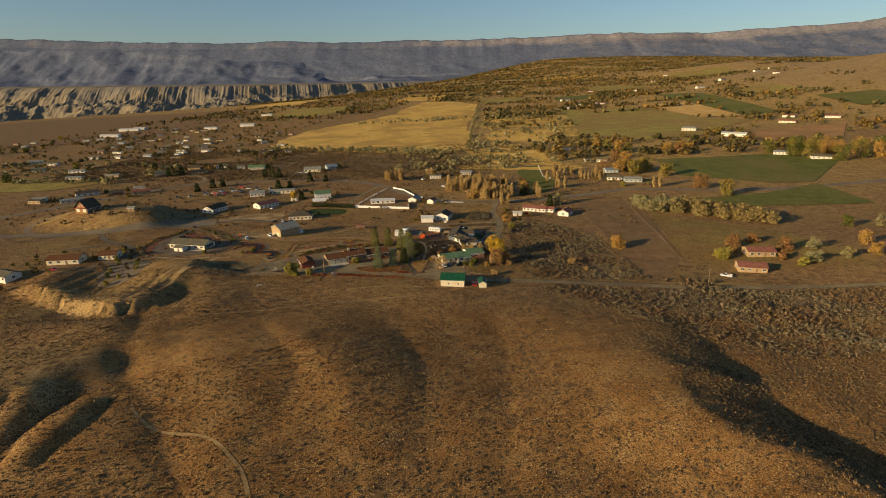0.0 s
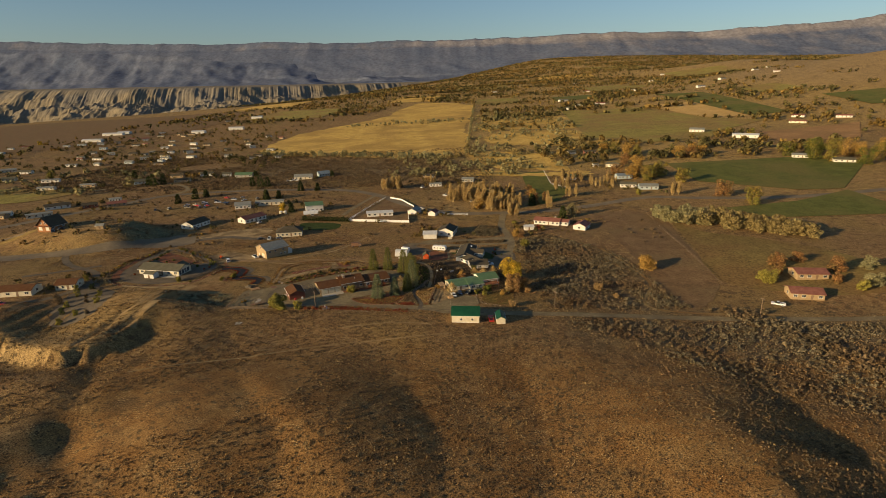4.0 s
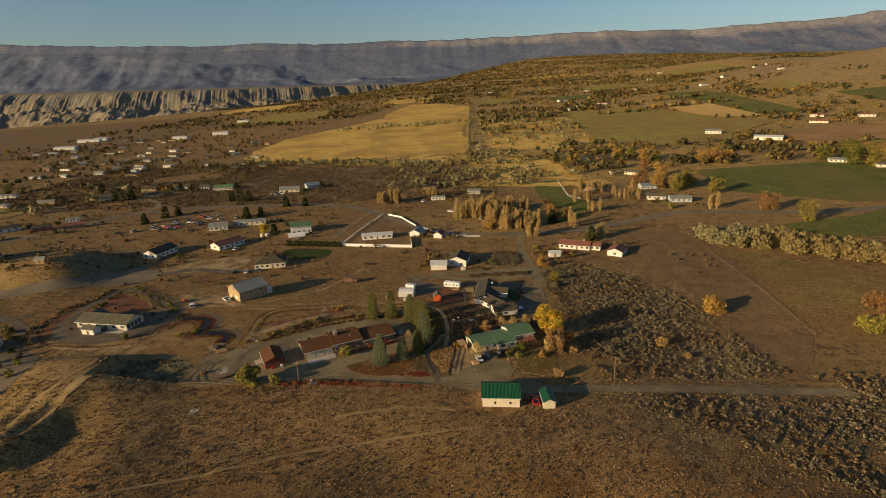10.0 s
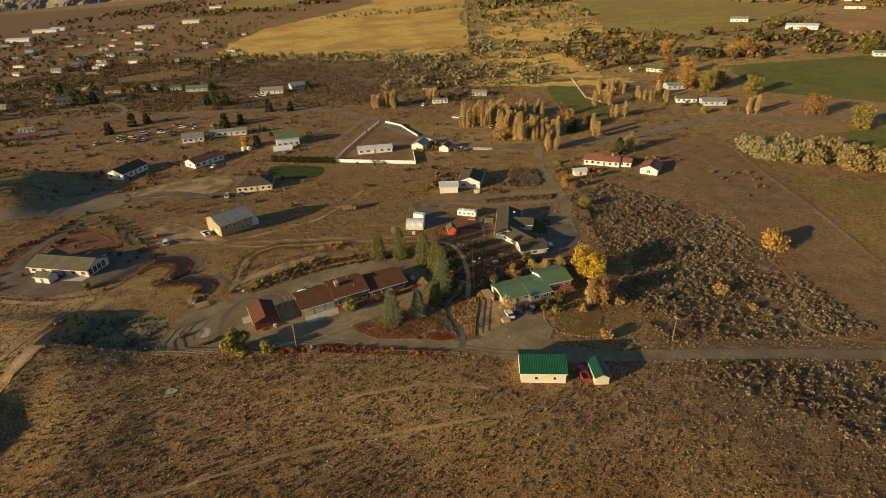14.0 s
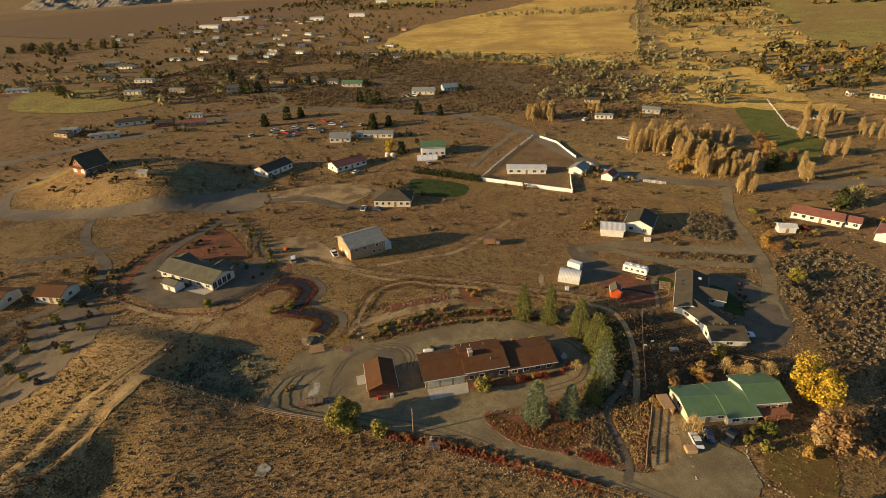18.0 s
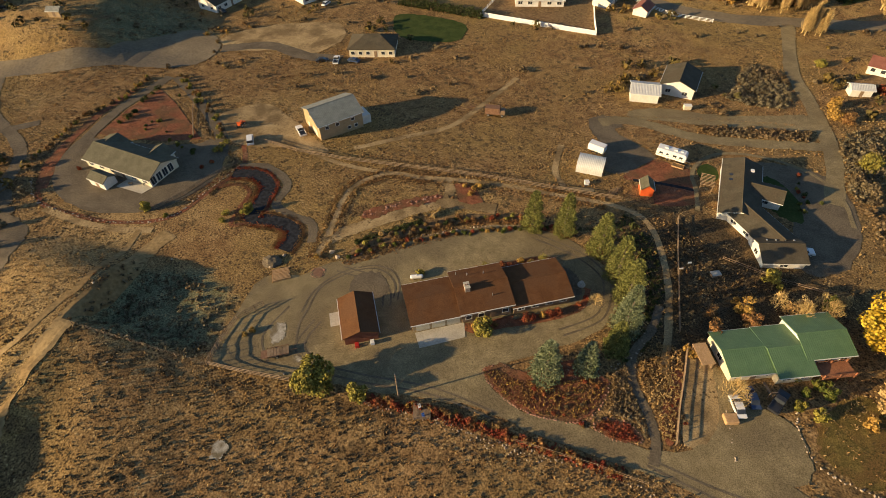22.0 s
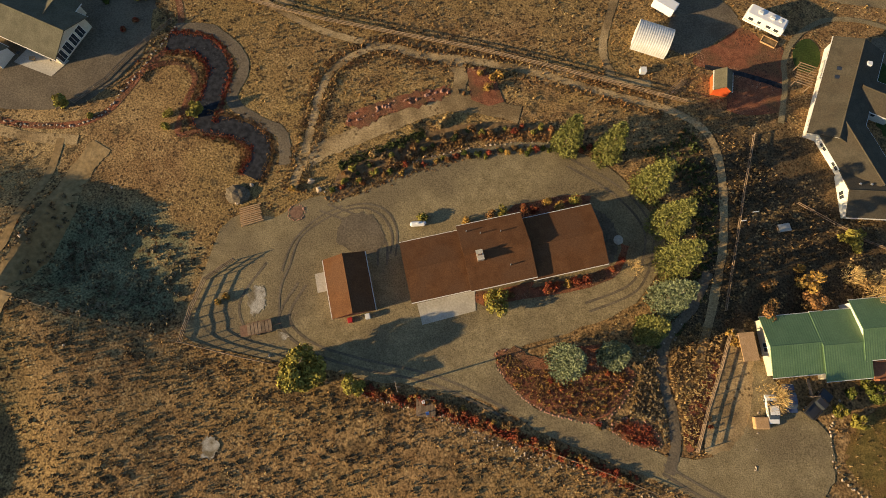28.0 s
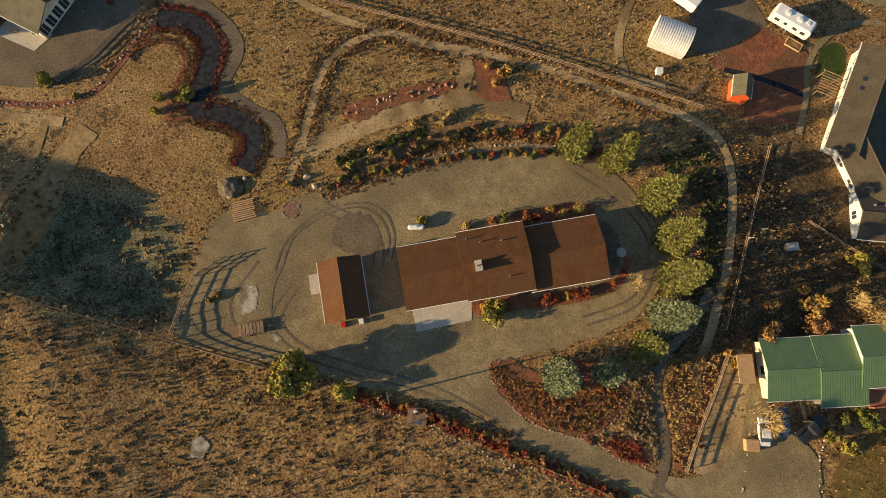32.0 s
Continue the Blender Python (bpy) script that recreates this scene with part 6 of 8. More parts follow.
def drop(x, y, high=3.0):
    """The foot of a crown that was sighted from above the yard."""
    return x - (x + 30) * high / 92, y - (y - 113) * high / 92


for i, (x, y, h, r, m) in enumerate(((-17.5, 155.3, 7.0, 2.5, SPRUCE), (-9.6, 155.5, 7.5, 2.5, SPRUCE), (-0.7, 150.6, 7.5, 2.9, SPRUCE), (3.7, 144.2, 7.5, 3.0, SPRUCE), (6.0, 137.2, 8.0, 3.0, SPRUCE), (5.9, 130.1, 8.0, 2.9, BLUESPRUCE), (3.3, 123.7, 5.5, 2.3, SPRUCE), (-9.3, 114.6, 7.0, 2.9, BLUESPRUCE), (-2.0, 117.8, 5.5, 2.2, BLUESPRUCE))):
    h *= 1.65
    x, y = drop(x, y, h * 0.42)
    conifer("spruce", x, y, h, r, m, "silvery blue-green spruce beside the gravel loop" if m is BLUESPRUCE else "olive green spruce beside the gravel loop", group="spruces round the brown house", count=7000, size=0.22)
x, y = drop(-52.0, 102.3, 2.5)
leafed("juniper", x, y, 6.8, 4.4, CEDAR, "broad yellow-green juniper at the fence", "tree", count=4600, size=0.24, low=0.1, lumps=11)
x, y = drop(-43.2, 101.7, 1.5)
leafed("juniper", x, y, 3.8, 2.1, CEDAR, "small yellow-green juniper at the fence", "tree", count=1100, size=0.2, low=0.1)
x, y = drop(-23.3, 121.3, 1.0)
leafed("juniper", x, y, 3.0, 2.4, CEDAR, "round yellow-green bush by the house front", "shrub", count=1300, size=0.18, low=0.1)
shrub("juniper", -39.9, 132.8, 1.5, 1.4, CEDAR, "clipped green bush beside the gas tank", count=320, size=0.16)
leafed("cottonwood", 50.5, 136.0, 10.5, 5.6, YELLOW, "tall bright yellow autumn cottonwood", count=4600, size=0.27, low=0.22, lumps=18)
leafed("cottonwood", 50.0, 122.5, 8.5, 4.2, TUFT, "pale ochre cottonwood losing its leaves", count=3000, size=0.24, low=0.15, lumps=13)
leafed("cottonwood", 55.0, 127.0, 6.0, 3.4, TUFT, "low pale ochre cottonwood beside the deck", count=1500, size=0.24, low=0.15)
x, y = drop(23.9, 117.9, 2.5)
bare_tree("bare_tree", x, y, 5.5, 2.8, "bare pale-twigged tree before the green-roofed house", count=700, width=0.035)
x, y = drop(-1.9, 133.4, 1.5)
bare_tree("bare_tree", x, y, 3.4, 1.7, "small bare pale-twigged tree at the patio", count=320, width=0.03)
for x, y, h in ((37.0, 138.5, 5.5), (42.0, 140.0, 6.0), (33.0, 141.0, 4.5)):
    bare_tree("bare_tree", x, y, h, h * 0.42, "bare pale-twigged tree behind the green-roofed house", "bare trees behind the green-roofed house", count=420, width=0.04)
for x, y, h, m in ((20.5, 131.5, 3.6, ORANGELEAF), (26.5, 138.0, 4.4, OCHRE), (27.5, 135.0, 4.0, ORANGELEAF), (39.0, 122.5, 3.2, GREENLEAF), (37.0, 117.5, 2.4, CEDAR), (45.0, 118.0, 2.6, OCHRE), (33.5, 118.5, 2.2, GREENLEAF), (43.5, 143.5, 3.6, GREENLEAF), (33.0, 148.0, 3.6, CEDAR)):
    leafed("garden_tree", x, y, h, h * 0.55, m, "small autumn-coloured garden tree by the green-roofed house", count=800, size=0.18, low=0.12)
leafed("willow", 121.0, 156.5, 7.0, 4.6, OCHRE, "lone ochre willow in the brown field", count=1400, size=0.36, low=0.12, lumps=12)
c, q = math.cos(radians(AXIS)), math.sin(radians(AXIS))
for s, w, h, m, words in ((22.8, -2.3, 1.7, REDLEAF, "crimson shrub along the house front"), (24.2, -2.4, 1.5, REDLEAF, "crimson shrub along the house front"), (26.4, -2.2, 1.2, OCHRE, "ochre shrub along the house front"), (28.0, -2.2, 1.8, REDLEAF, "crimson shrub along the house front"), (29.4, -2.3, 1.5, REDLEAF, "crimson shrub along the house front"), (12.2, -1.6, 1.1, OCHRE, "dry ochre shrub along the house front"), (16.5, -2.2, 0.9, ORANGELEAF, "rust shrub along the house front"), (34.5, -1.5, 1.0, REDLEAF, "crimson shrub along the house front"), (36.6, -0.2, 0.9, REDLEAF, "crimson shrub along the house front"), (12.0, 12.4, 1.4, OCHRE, "ochre shrub behind the house"), (16.5, 12.6, 1.6, ORANGELEAF, "rust shrub behind the house"), (18.6, 13.0, 1.8, GREENLEAF, "dark green shrub behind the house"), (22.5, 12.4, 1.5, REDLEAF, "crimson shrub behind the house"), (24.2, 12.0, 1.3, REDLEAF, "crimson shrub behind the house"), (27.0, 12.5, 1.5, OCHRE, "ochre shrub behind the house"), (28.6, 11.8, 1.6, OCHRE, "ochre shrub behind the house"), (32.0, 12.2, 2.0, CEDAR, "yellow-green shrub behind the house")):
    shrub("shrub", O.x + c * s - q * w, O.y + q * s + c * w, h, h * 0.72, m, words, "shrubs round the brown house", count=420, size=0.11)
for (x, y), h in zip([(-86.6, 142.3), (-111.8, 137.5)], (2.6, 2.4)):
    leafed("juniper", x, y, h, h * 0.6, CEDAR, "upright yellow-green bush beside the winding bed", "shrub", count=900, size=0.2, low=0.06)
rnd = random.Random(21)
for i in range(40):
    t = i / 39
    x, y = -57 + 46 * t, 134 + 32 * t - 12 * t * t
    m, words = rnd.choice(((CEDAR, "yellow-green shrub in the hedge"), (GREENLEAF, "green shrub in the hedge"), (ORANGELEAF, "rust shrub in the hedge"), (REDLEAF, "crimson shrub in the hedge"), (OCHRE, "ochre shrub in the hedge")))
    shrub("hedge_shrub", x + rnd.uniform(-0.6, 0.6), y + rnd.uniform(-0.6, 0.6), rnd.uniform(0.4, 0.9), rnd.uniform(0.5, 0.9), m, words, "hedge along the upper edge of the yard", count=200, size=0.11)
for i in range(26):
    t = i / 25
    m, words = rnd.choice(((REDLEAF, "crimson shrub below the drive"), (ORANGELEAF, "rust shrub below the drive"), (REDLEAF, "crimson shrub below the drive"), (OCHRE, "ochre shrub below the drive")))
    shrub("shrub", -41 + 36 * t + rnd.uniform(-0.5, 0.5), 102.2 - 0.4 * t + 1.4 * math.sin(t * 3.1) - 1.6 * t + rnd.uniform(-0.6, 0.6), rnd.uniform(0.5, 1.2), rnd.uniform(0.5, 1.0), m, words, "shrubs below the drive", count=190, size=0.10)
for x, y, m in ((-91.0, 138.0, CEDAR), (-91.5, 140.5, CEDAR), (-105.5, 136.2, GREENLEAF), (-106, 158, REDLEAF), (-107.5, 155.5, REDLEAF), (-139.5, 147.0, REDLEAF), (-55, 103.0, OCHRE), (-69.5, 109.5, OCHRE), (-68.5, 110.5, OCHRE), (-37, 164, OCHRE), (-64, 132, OCHRE)):
    k = 1.6 if m is CEDAR else 1.0
    shrub("shrub", x, y, k, 0.75 * k, m, "autumn-coloured shrub by the winding garden bed" if x < -70 else "dry shrub at the edge of the yard", count=360, size=0.13)
for i in range(24):
    x, y = rnd.choice(((-10, 111), (0, 107), (11, 117), (-6, 109), (12, 112), (-47, 153), (-37, 160)))
    shrub("shrub", x + rnd.uniform(-3, 3), y + rnd.uniform(-2, 2), rnd.uniform(0.3, 0.6), rnd.uniform(0.3, 0.6), rnd.choice((ORANGELEAF, REDLEAF, SAGE)), "low autumn shrub in the cinder bed", "shrubs of the cinder beds", count=150, size=0.10)

# bushes by the ditch and trees round the eastern houses
for (x, y), h, m in zip([(90.7, 128.9), (68.5, 134.4), (122.1, 154.3), (69.9, 123.0), (57.2, 122.0), (48.1, 105.0), (87.2, 153.3), (96.1, 120.4)], (3.2, 2.4, 4.2, 2.0, 2.4, 2.6, 2.2, 1.8), (TUFT, GRAYSAGE, OCHRE, GRAYSAGE, TUFT, TUFT, GRAYSAGE, TUFT)):
    leafed("bush", x, y, h, h * 0.8, m, "dry bush among the sagebrush by the ditch", "shrub", "bushes by the ditch", count=700, size=0.22, low=0.06)
for (x, y), h, m in zip([(290.9, 189.6), (271.9, 191.4), (224.9, 146.6), (255.4, 152.2), (233.5, 132.0), (248.8, 133.8), (206.6, 124.4), (201.6, 133.6), (198.7, 160.6), (171.4, 141.2)], (8, 7, 7, 8, 6, 7, 5, 5, 6, 5), (OLIVELEAF, GREENLEAF, OLIVELEAF, OCHRE, OLIVELEAF, OCHRE, CEDAR, ORANGELEAF, ORANGELEAF, CEDAR)):
    leafed("tree", x, y, h, h * 0.6, m, "autumn garden tree round the eastern houses", "tree", "trees round the eastern houses", count=900, size=0.32, low=0.08)

# clipped hedge of conifers, conifers by the houses
for i in range(22):
    t = i / 21
    conifer("arborvitae", -88 + 34 * t, 271.5 - 6 * t, 3.4 + 0.5 * math.sin(i * 2.1), 1.0, PINE, "narrow green arborvitae in a hedge", "conifer", "arborvitae hedge", count=160, size=0.5)
for x, y, h in ((-122, 386, 9), (-106, 385, 7), (-132, 353, 7), (-140, 345, 8), (-178, 415, 9), (-168, 409, 12), (-161, 409, 10), (-208, 357, 9), (-202, 365, 7), (-214, 338, 8), (-285, 428, 12), (-278, 434, 10), (-292, 432, 9), (-143, 353, 8), (-331, 474, 9), (-105, 300, 7), (98, 263, 9), (-250, 470, 8), (82, 306, 9), (-110, 462, 6), (-195, 470, 7)):
    conifer("pine", x, y, h, h * 0.30, PINE, "dark green pine among the houses", "conifer", "pines among the houses", count=420, size=0.95)

# evergreens and bushes of the dark yard
rnd = random.Random(77)
for x, y, h, m in ((-149, 128, 2.6, PINE), (-143, 124, 2.0, GRAYSAGE), (-150, 119, 2.8, CEDAR), (-144, 116, 1.6, GRAYSAGE), (-138, 117, 2.2, CEDAR), (-152, 110, 3.0, GRAYSAGE), (-146, 106, 2.4, CEDAR), (-139, 109, 1.8, GRAYSAGE), (-133, 107, 2.6, CEDAR), (-143, 99, 2.8, PINE), (-136, 97, 2.2, CEDAR), (-130, 96, 1.8, GRAYSAGE), (-138, 90, 2.6, CEDAR), (-147, 135, 2.2, GRAYSAGE), (-156, 127, 2.4, CEDAR), (-157, 115, 2.8, GRAYSAGE), (-160, 140, 2.4, CEDAR), (-163, 146, 2.0, GRAYSAGE)):
    leafed("yard_bush", x, y, h * 1.2, h * 0.62, m, "rounded bush in the dark gravel yard", "shrub", "bushes of the dark yard", count=420, size=0.2, low=0.08)
for x, y, h, m in ((-748, 600, 9, GREENLEAF), (-743, 617, 11, WOODS), (-705, 608, 10, LIMELEAF), (-718, 632, 12, GREENLEAF), (-677, 612, 11, GREENLEAF), (-681, 637, 9, WOODS), (-670, 650, 12, LIMELEAF), (-663, 667, 10, WOODS), (-645, 668, 9, GREENLEAF), (-742, 628, 11, WOODS), (-737, 867, 8, YELLOW)):
    leafed("cottonwood", x, y, h, h * 0.62, m, "tall cottonwood in the row by the western pasture", "tree", "cottonwoods by the western pasture", count=700, size=0.5, low=0.1)

# bare poplars and other trees of the valley floor
rnd = random.Random(33)
one = bare_tree("poplar", 18.3, 332.3, 13.5, 1.6, "tall bare tan poplar in a grove", "poplar grove", count=1300, width=0.05, leaf=PALEBARK, lean=0.2)
two_ = bare_tree("poplar", 25.3, 328.7, 12.0, 1.8, "tall bare tan poplar in a grove", "poplar grove", count=1200, width=0.05, leaf=PALEBARK, lean=0.2)
for x, y, n, r in ((-36, 383, 7, 7), (-2, 399, 4, 4), (26, 331, 10, 8), (40, 328, 12, 8), (38, 347, 8, 9), (50, 343, 7, 7), (56, 297, 10, 7), (64, 300, 7, 6), (50, 314, 8, 7), (65, 345, 3, 5), (65, 276, 4, 3), (93, 292, 1, 1), (115, 360, 4, 5), (118, 334, 3, 4), (130, 395, 4, 7), (200, 327, 2, 3), (92, 298, 1, 2), (150, 370, 4, 12)):
    for i in range(n * 3):
        a, b = x + 1.3 * rnd.uniform(-r, r), y + rnd.uniform(-r, r)
        s = rnd.uniform(0.45, 0.9)
        copy_thing(rnd.choice((one, two_)), pose(a, b, float(land(a, b)), 0, 0, rnd.uniform(0, 360)) @ Matrix.Scale(s, 4))
for x, y, h, r, m, words in ((84, 342, 8, 4, ORANGELEAF, "rust-leaved tree by the paddock"), (85, 325, 9, 4, OCHRE, "ochre tree by the paddock"), (85, 309, 9, 4, ORANGELEAF, "rust-leaved tree by the paddock"), (94, 318, 7, 3.5, ORANGELEAF, "rust-leaved tree by the paddock"), (105, 268, 9, 5, OLIVELEAF, "silver-green tree behind the red-roofed house"), (232, 316, 12, 8, ORANGELEAF, "round rust-orange tree by the green field"), (241, 289, 12, 8, YELLOW, "round yellow-green tree by the road"), (192, 406, 12, 7, OCHRE, "ochre cottonwood by the blue house"), (196, 386, 13, 8, GREENLEAF, "yellow-green cottonwood by the blue house"), (203, 395, 12, 7, GREENLEAF, "yellow-green cottonwood by the blue house"), (218, 528, 12, 8, OCHRE, "ochre cottonwood at the field edge"), (229, 524, 11, 7, GREENLEAF, "green cottonwood at the field edge"), (206, 447, 12, 8, OCHRE, "ochre cottonwood at the field edge"), (200, 470, 11, 7, ORANGELEAF, "rust cottonwood at the field edge"), (266, 496, 12, 8, OCHRE, "ochre cottonwood beyond the green field"), (277, 492, 12, 8, ORANGELEAF, "rust cottonwood beyond the green field"), (290, 500, 11, 8, OCHRE, "ochre cottonwood beyond the green field"), (198, 552, 10, 7, OCHRE, "ochre tree by the farm"), (211, 547, 11, 7, GREENLEAF, "green tree by the farm"), (180, 596, 9, 8, OLIVELEAF, "silvery tree by the farm"), (172, 332, 4, 3, CEDAR, "green bush before the blue-gray house"), (396, 470, 14, 10, GREENLEAF, "large green tree by the white house"), (405, 491, 14, 10, GREENLEAF, "large green tree by the white house"), (420, 480, 14, 10, GREENLEAF, "large green tree by the white house"), (430, 455, 13, 9, OCHRE, "large ochre tree by the white house"), (415, 505, 12, 9, GREENLEAF, "large green tree by the white house"), (295, 533, 9, 6, OCHRE, "ochre tree at the field edge"), (385, 640, 9, 6, GREENLEAF, "green tree by the machine shed"), (408, 625, 9, 6, GREENLEAF, "green tree by the machine shed"), (-112, 300, 7, 3.5, YELLOW, "yellow tree by the green-roofed house"), (64, 196, 4, 3.4, CEDAR, "yellow-green willow bush by the drive"), (62, 226, 3, 2.6, OCHRE, "ochre willow bush by the drive"), (186, 156, 7, 5, ORANGELEAF, "orange tree by the red-roofed bungalow"), (209.4, 146, 7, 5, ORANGELEAF, "orange tree by the red-roofed bungalow"), (173, 137, 6, 4, CEDAR, "yellow-green tree by the tan house"), (214, 128, 6, 4.4, OLIVELEAF, "silvery tree by the tan house"), (-445, 395, 8, 6, GREENLEAF, "green tree by the pasture"), (-430, 480, 8, 6, GREENLEAF, "green tree by the pasture"), (181, 146, 4, 3, ORANGELEAF, "orange tree by the red-roofed bungalow")):
    leafed("tree", x, y, h * 1.1, r * 0.95, LIMELEAF if m in (YELLOW, GREENLEAF) and r >= 6 and x > 180 and (x, y) not in ((396, 470), (405, 491)) else m, words, "tree", count=1500, size=0.10 + 0.042 * r, low=0.10, lumps=14)
for x, y, h, r, m in ((381, 449, 15, 10, GREENLEAF), (390, 436, 14, 9, LIMELEAF), (408, 414, 13, 8, GREENLEAF), (436, 428, 16, 11, GREENLEAF), (452, 421, 14, 9, OCHRE), (462, 438, 16, 11, GREENLEAF), (448, 448, 15, 10, OCHRE), (480, 430, 14, 10, LIMELEAF), (424, 462, 15, 10, OCHRE), (372, 476, 12, 8, GREENLEAF), (212, 402, 11, 8, LIMELEAF), (186, 398, 10, 7, OCHRE), (222, 372, 10, 7, LIMELEAF), (176, 412, 9, 7, ORANGELEAF)):
    leafed("tree", x, y, h * 1.3, r * 1.05, m, "broad old tree turning colour among the farm houses", "tree", "old trees among the farm houses", count=1300, size=0.5, low=0.10, lumps=14)
rnd = random.Random(91)
for i in range(20):
    x, y = rnd.uniform(34, 72), rnd.uniform(292, 334)
    h = rnd.uniform(4.5, 8)
    leafed("willow", x, y, h, h * 0.5, rnd.choice((TUFT, OCHRE, PALEBARK)), "rounded tan willow among the bare poplars", "tree", "willows of the poplar grove", count=900, size=0.3, low=0.06, lumps=12)
row = [leafed("olive_tree", 165, 251, 6.5, 3.6, OLIVELEAF, "silver-green olive tree in a dense row", "tree", "row of olive trees", count=520, size=0.42, low=0.1), leafed("olive_tree", 170, 246, 5.5, 3.4, OLIVELEAF, "silver-green olive tree in a dense row", "tree", "row of olive trees", count=460, size=0.42, low=0.1)]
for i in range(104):
    t = i / 103
    a, b = 163 + 66 * t + rnd.uniform(-5, 5), 256 - 36 * t - 10 * t * t + rnd.uniform(-9, 9)
    copy_thing(rnd.choice(row), pose(a, b, float(land(a, b)), 0, 0, rnd.uniform(0, 360)) @ Matrix.Scale(rnd.uniform(1.0, 1.65), 4))


# ---- brush, grass and far woods, past counting ----
def clear_of(x, y, gap=0.5):
    ok = np.ones(len(x), bool)
    for line in BARE:
        lo, hi = np.min(line, 0), np.max(line, 0)
        near = ok & (x > lo[0]) & (x < hi[0]) & (y > lo[1]) & (y < hi[1])
        if near.any():
            k = np.flatnonzero(near)
            ok[k[inside(x[k], y[k], line)]] = False
    for px, py, r in PRINTS:
        ok &= (x - px) ** 2 + (y - py) ** 2 > (r + gap) ** 2
    return ok


def strew(name, label, category, models, material, x, y, scale, rng, lift=0.0):
    """One object of many small plants."""
    which, turn = rng.integers(len(models), size=len(x)), rng.random(len(x)) * 6.283
    z = land(x, y) + lift
    all_v, all_f, start = [], [], 0
    for i, (v, f) in enumerate(models):
        k = np.flatnonzero(which == i)
        c, s, g = np.cos(turn[k])[:, None], np.sin(turn[k])[:, None], scale[k][:, None]
        vx = (c * v[:, 0] - s * v[:, 1]) * g + x[k][:, None]
        vy = (s * v[:, 0] + c * v[:, 1]) * g + y[k][:, None]
        vz = v[:, 2] * g + z[k][:, None]
        all_v.append(np.stack([vx, vy, vz], -1).reshape(-1, 3))
        all_f.append((f[None] + (np.arange(len(k)) * len(v))[:, None, None]).reshape(-1, f.shape[1]) + start)
        start += len(k) * len(v)
    ob = new(name, fast_mesh(name, np.concatenate(all_v), np.concatenate(all_f), material))
    return tagged(ob, label, category, kind="stuff")


def over(rng, count, x0, x1, y0, y1, outline=None, clump=0.0, size=14.0, clear=True):
    x, y = x0 + (x1 - x0) * rng.random(count), y0 + (y1 - y0) * rng.random(count)
    ok = np.ones(count, bool)
    if outline:
        ok &= inside(x, y, outline)
    if clump:
        ok &= wave(x, y, size, 1.3) + wave(x, y, size * 0.3, 4.1) * 0.7 > rng.normal(size=count) * 0.5 + clump - 0.6
    hill = hump(x, y, 1750, 1500, 760, 520, 20, 1.0, 2.2) + hump(x, y, 1250, 2350, 300, 220, 0, 1.0)
    ok &= hill + 0.25 * wave(x, y, 60, 3.0) < 0.22
    x, y = x[ok], y[ok]
    if clear:
        ok = clear_of(x, y)
        x, y = x[ok], y[ok]
    return x, y


rng = np.random.default_rng(7)
bush = [cards(np.random.default_rng(k), [(0, 0, 0.24, 0.55, 0.55, 0.30)], 8, 0.30, 0.6) for k in range(7)]
tuft = [twigs(np.random.default_rng(40 + k), 4, 0.28, 0.0, 0.1, 0.5, 0.13, 0.7) for k in range(5)]
rich = [cards(np.random.default_rng(60 + k), [(0, 0, 0.4, 0.6, 0.6, 0.5), (0.4, 0.2, 0.3, 0.4, 0.4, 0.3), (-0.3, 0.3, 0.35, 0.4, 0.4, 0.35)], 20, 0.28, 0.6) for k in range(6)]
small_tree = [cards(np.random.default_rng(80 + k), [(0, 0, 0.55, 0.45, 0.45, 0.42), (0.25, 0.1, 0.4, 0.33, 0.33, 0.3), (-0.2, 0.2, 0.7, 0.3, 0.3, 0.25), (0.0, -0.3, 0.35, 0.3, 0.3, 0.3)], 28, 0.19) for k in range(6)]
speck = [cards(np.random.default_rng(120 + k), [(0, 0, 0.5, 0.5, 0.5, 0.45)], 7, 0.42) for k in range(5)]

x, y = over(rng, 74000, -190, 235, -130, 100, clump=-0.35, size=11)
strew("sagebrush", "low brown sagebrush over the dry slope", "brush", bush, SAGE, x, y, 0.22 + 0.5 * rng.random(len(x)) ** 1.7, rng)
x, y = over(rng, 46000, -190, 235, -130, 100, clump=0.0, size=7)
strew("bunch_grass", "dry straw-coloured bunch grass over the slope", "grass", tuft, TUFT, x, y, rng.uniform(0.3, 0.75, len(x)), rng)
x, y = over(rng, 46000, -330, 160, 95, 400, clump=0.4, size=13)
strew("sagebrush", "brown sagebrush between the houses", "brush", bush, SAGE, x, y, rng.uniform(0.2, 0.52, len(x)), rng)
x, y = over(rng, 62000, -200, 120, 95, 260, clump=0.45, size=12)
strew("bunch_grass", "dry straw-coloured grass between the houses", "grass", tuft, TUFT, x, y, rng.uniform(0.3, 0.75, len(x)), rng)
x, y = over(rng, 4600, 55, 128, 100, 228, [(60, 210), (80, 224), (112, 182), (118, 150), (126, 108), (62, 104), (58, 160)], clump=0.1, size=9)
strew("gray_sagebrush", "tall gray sagebrush thicket by the ditch", "brush", rich, GRAYSAGE, x, y, rng.uniform(0.5, 1.35, len(x)), rng)
x, y = over(rng, 5600, 50, 270, 20, 96, [(60, 96), (250, 90), (270, 40), (150, 20), (118, 40), (90, 70)], clump=0.15, size=8)
strew("gray_sagebrush", "gray sagebrush along the farm lane", "brush", rich, GRAYSAGE, x, y, rng.uniform(0.45, 1.3, len(x)), rng)
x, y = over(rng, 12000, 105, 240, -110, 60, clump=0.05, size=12)
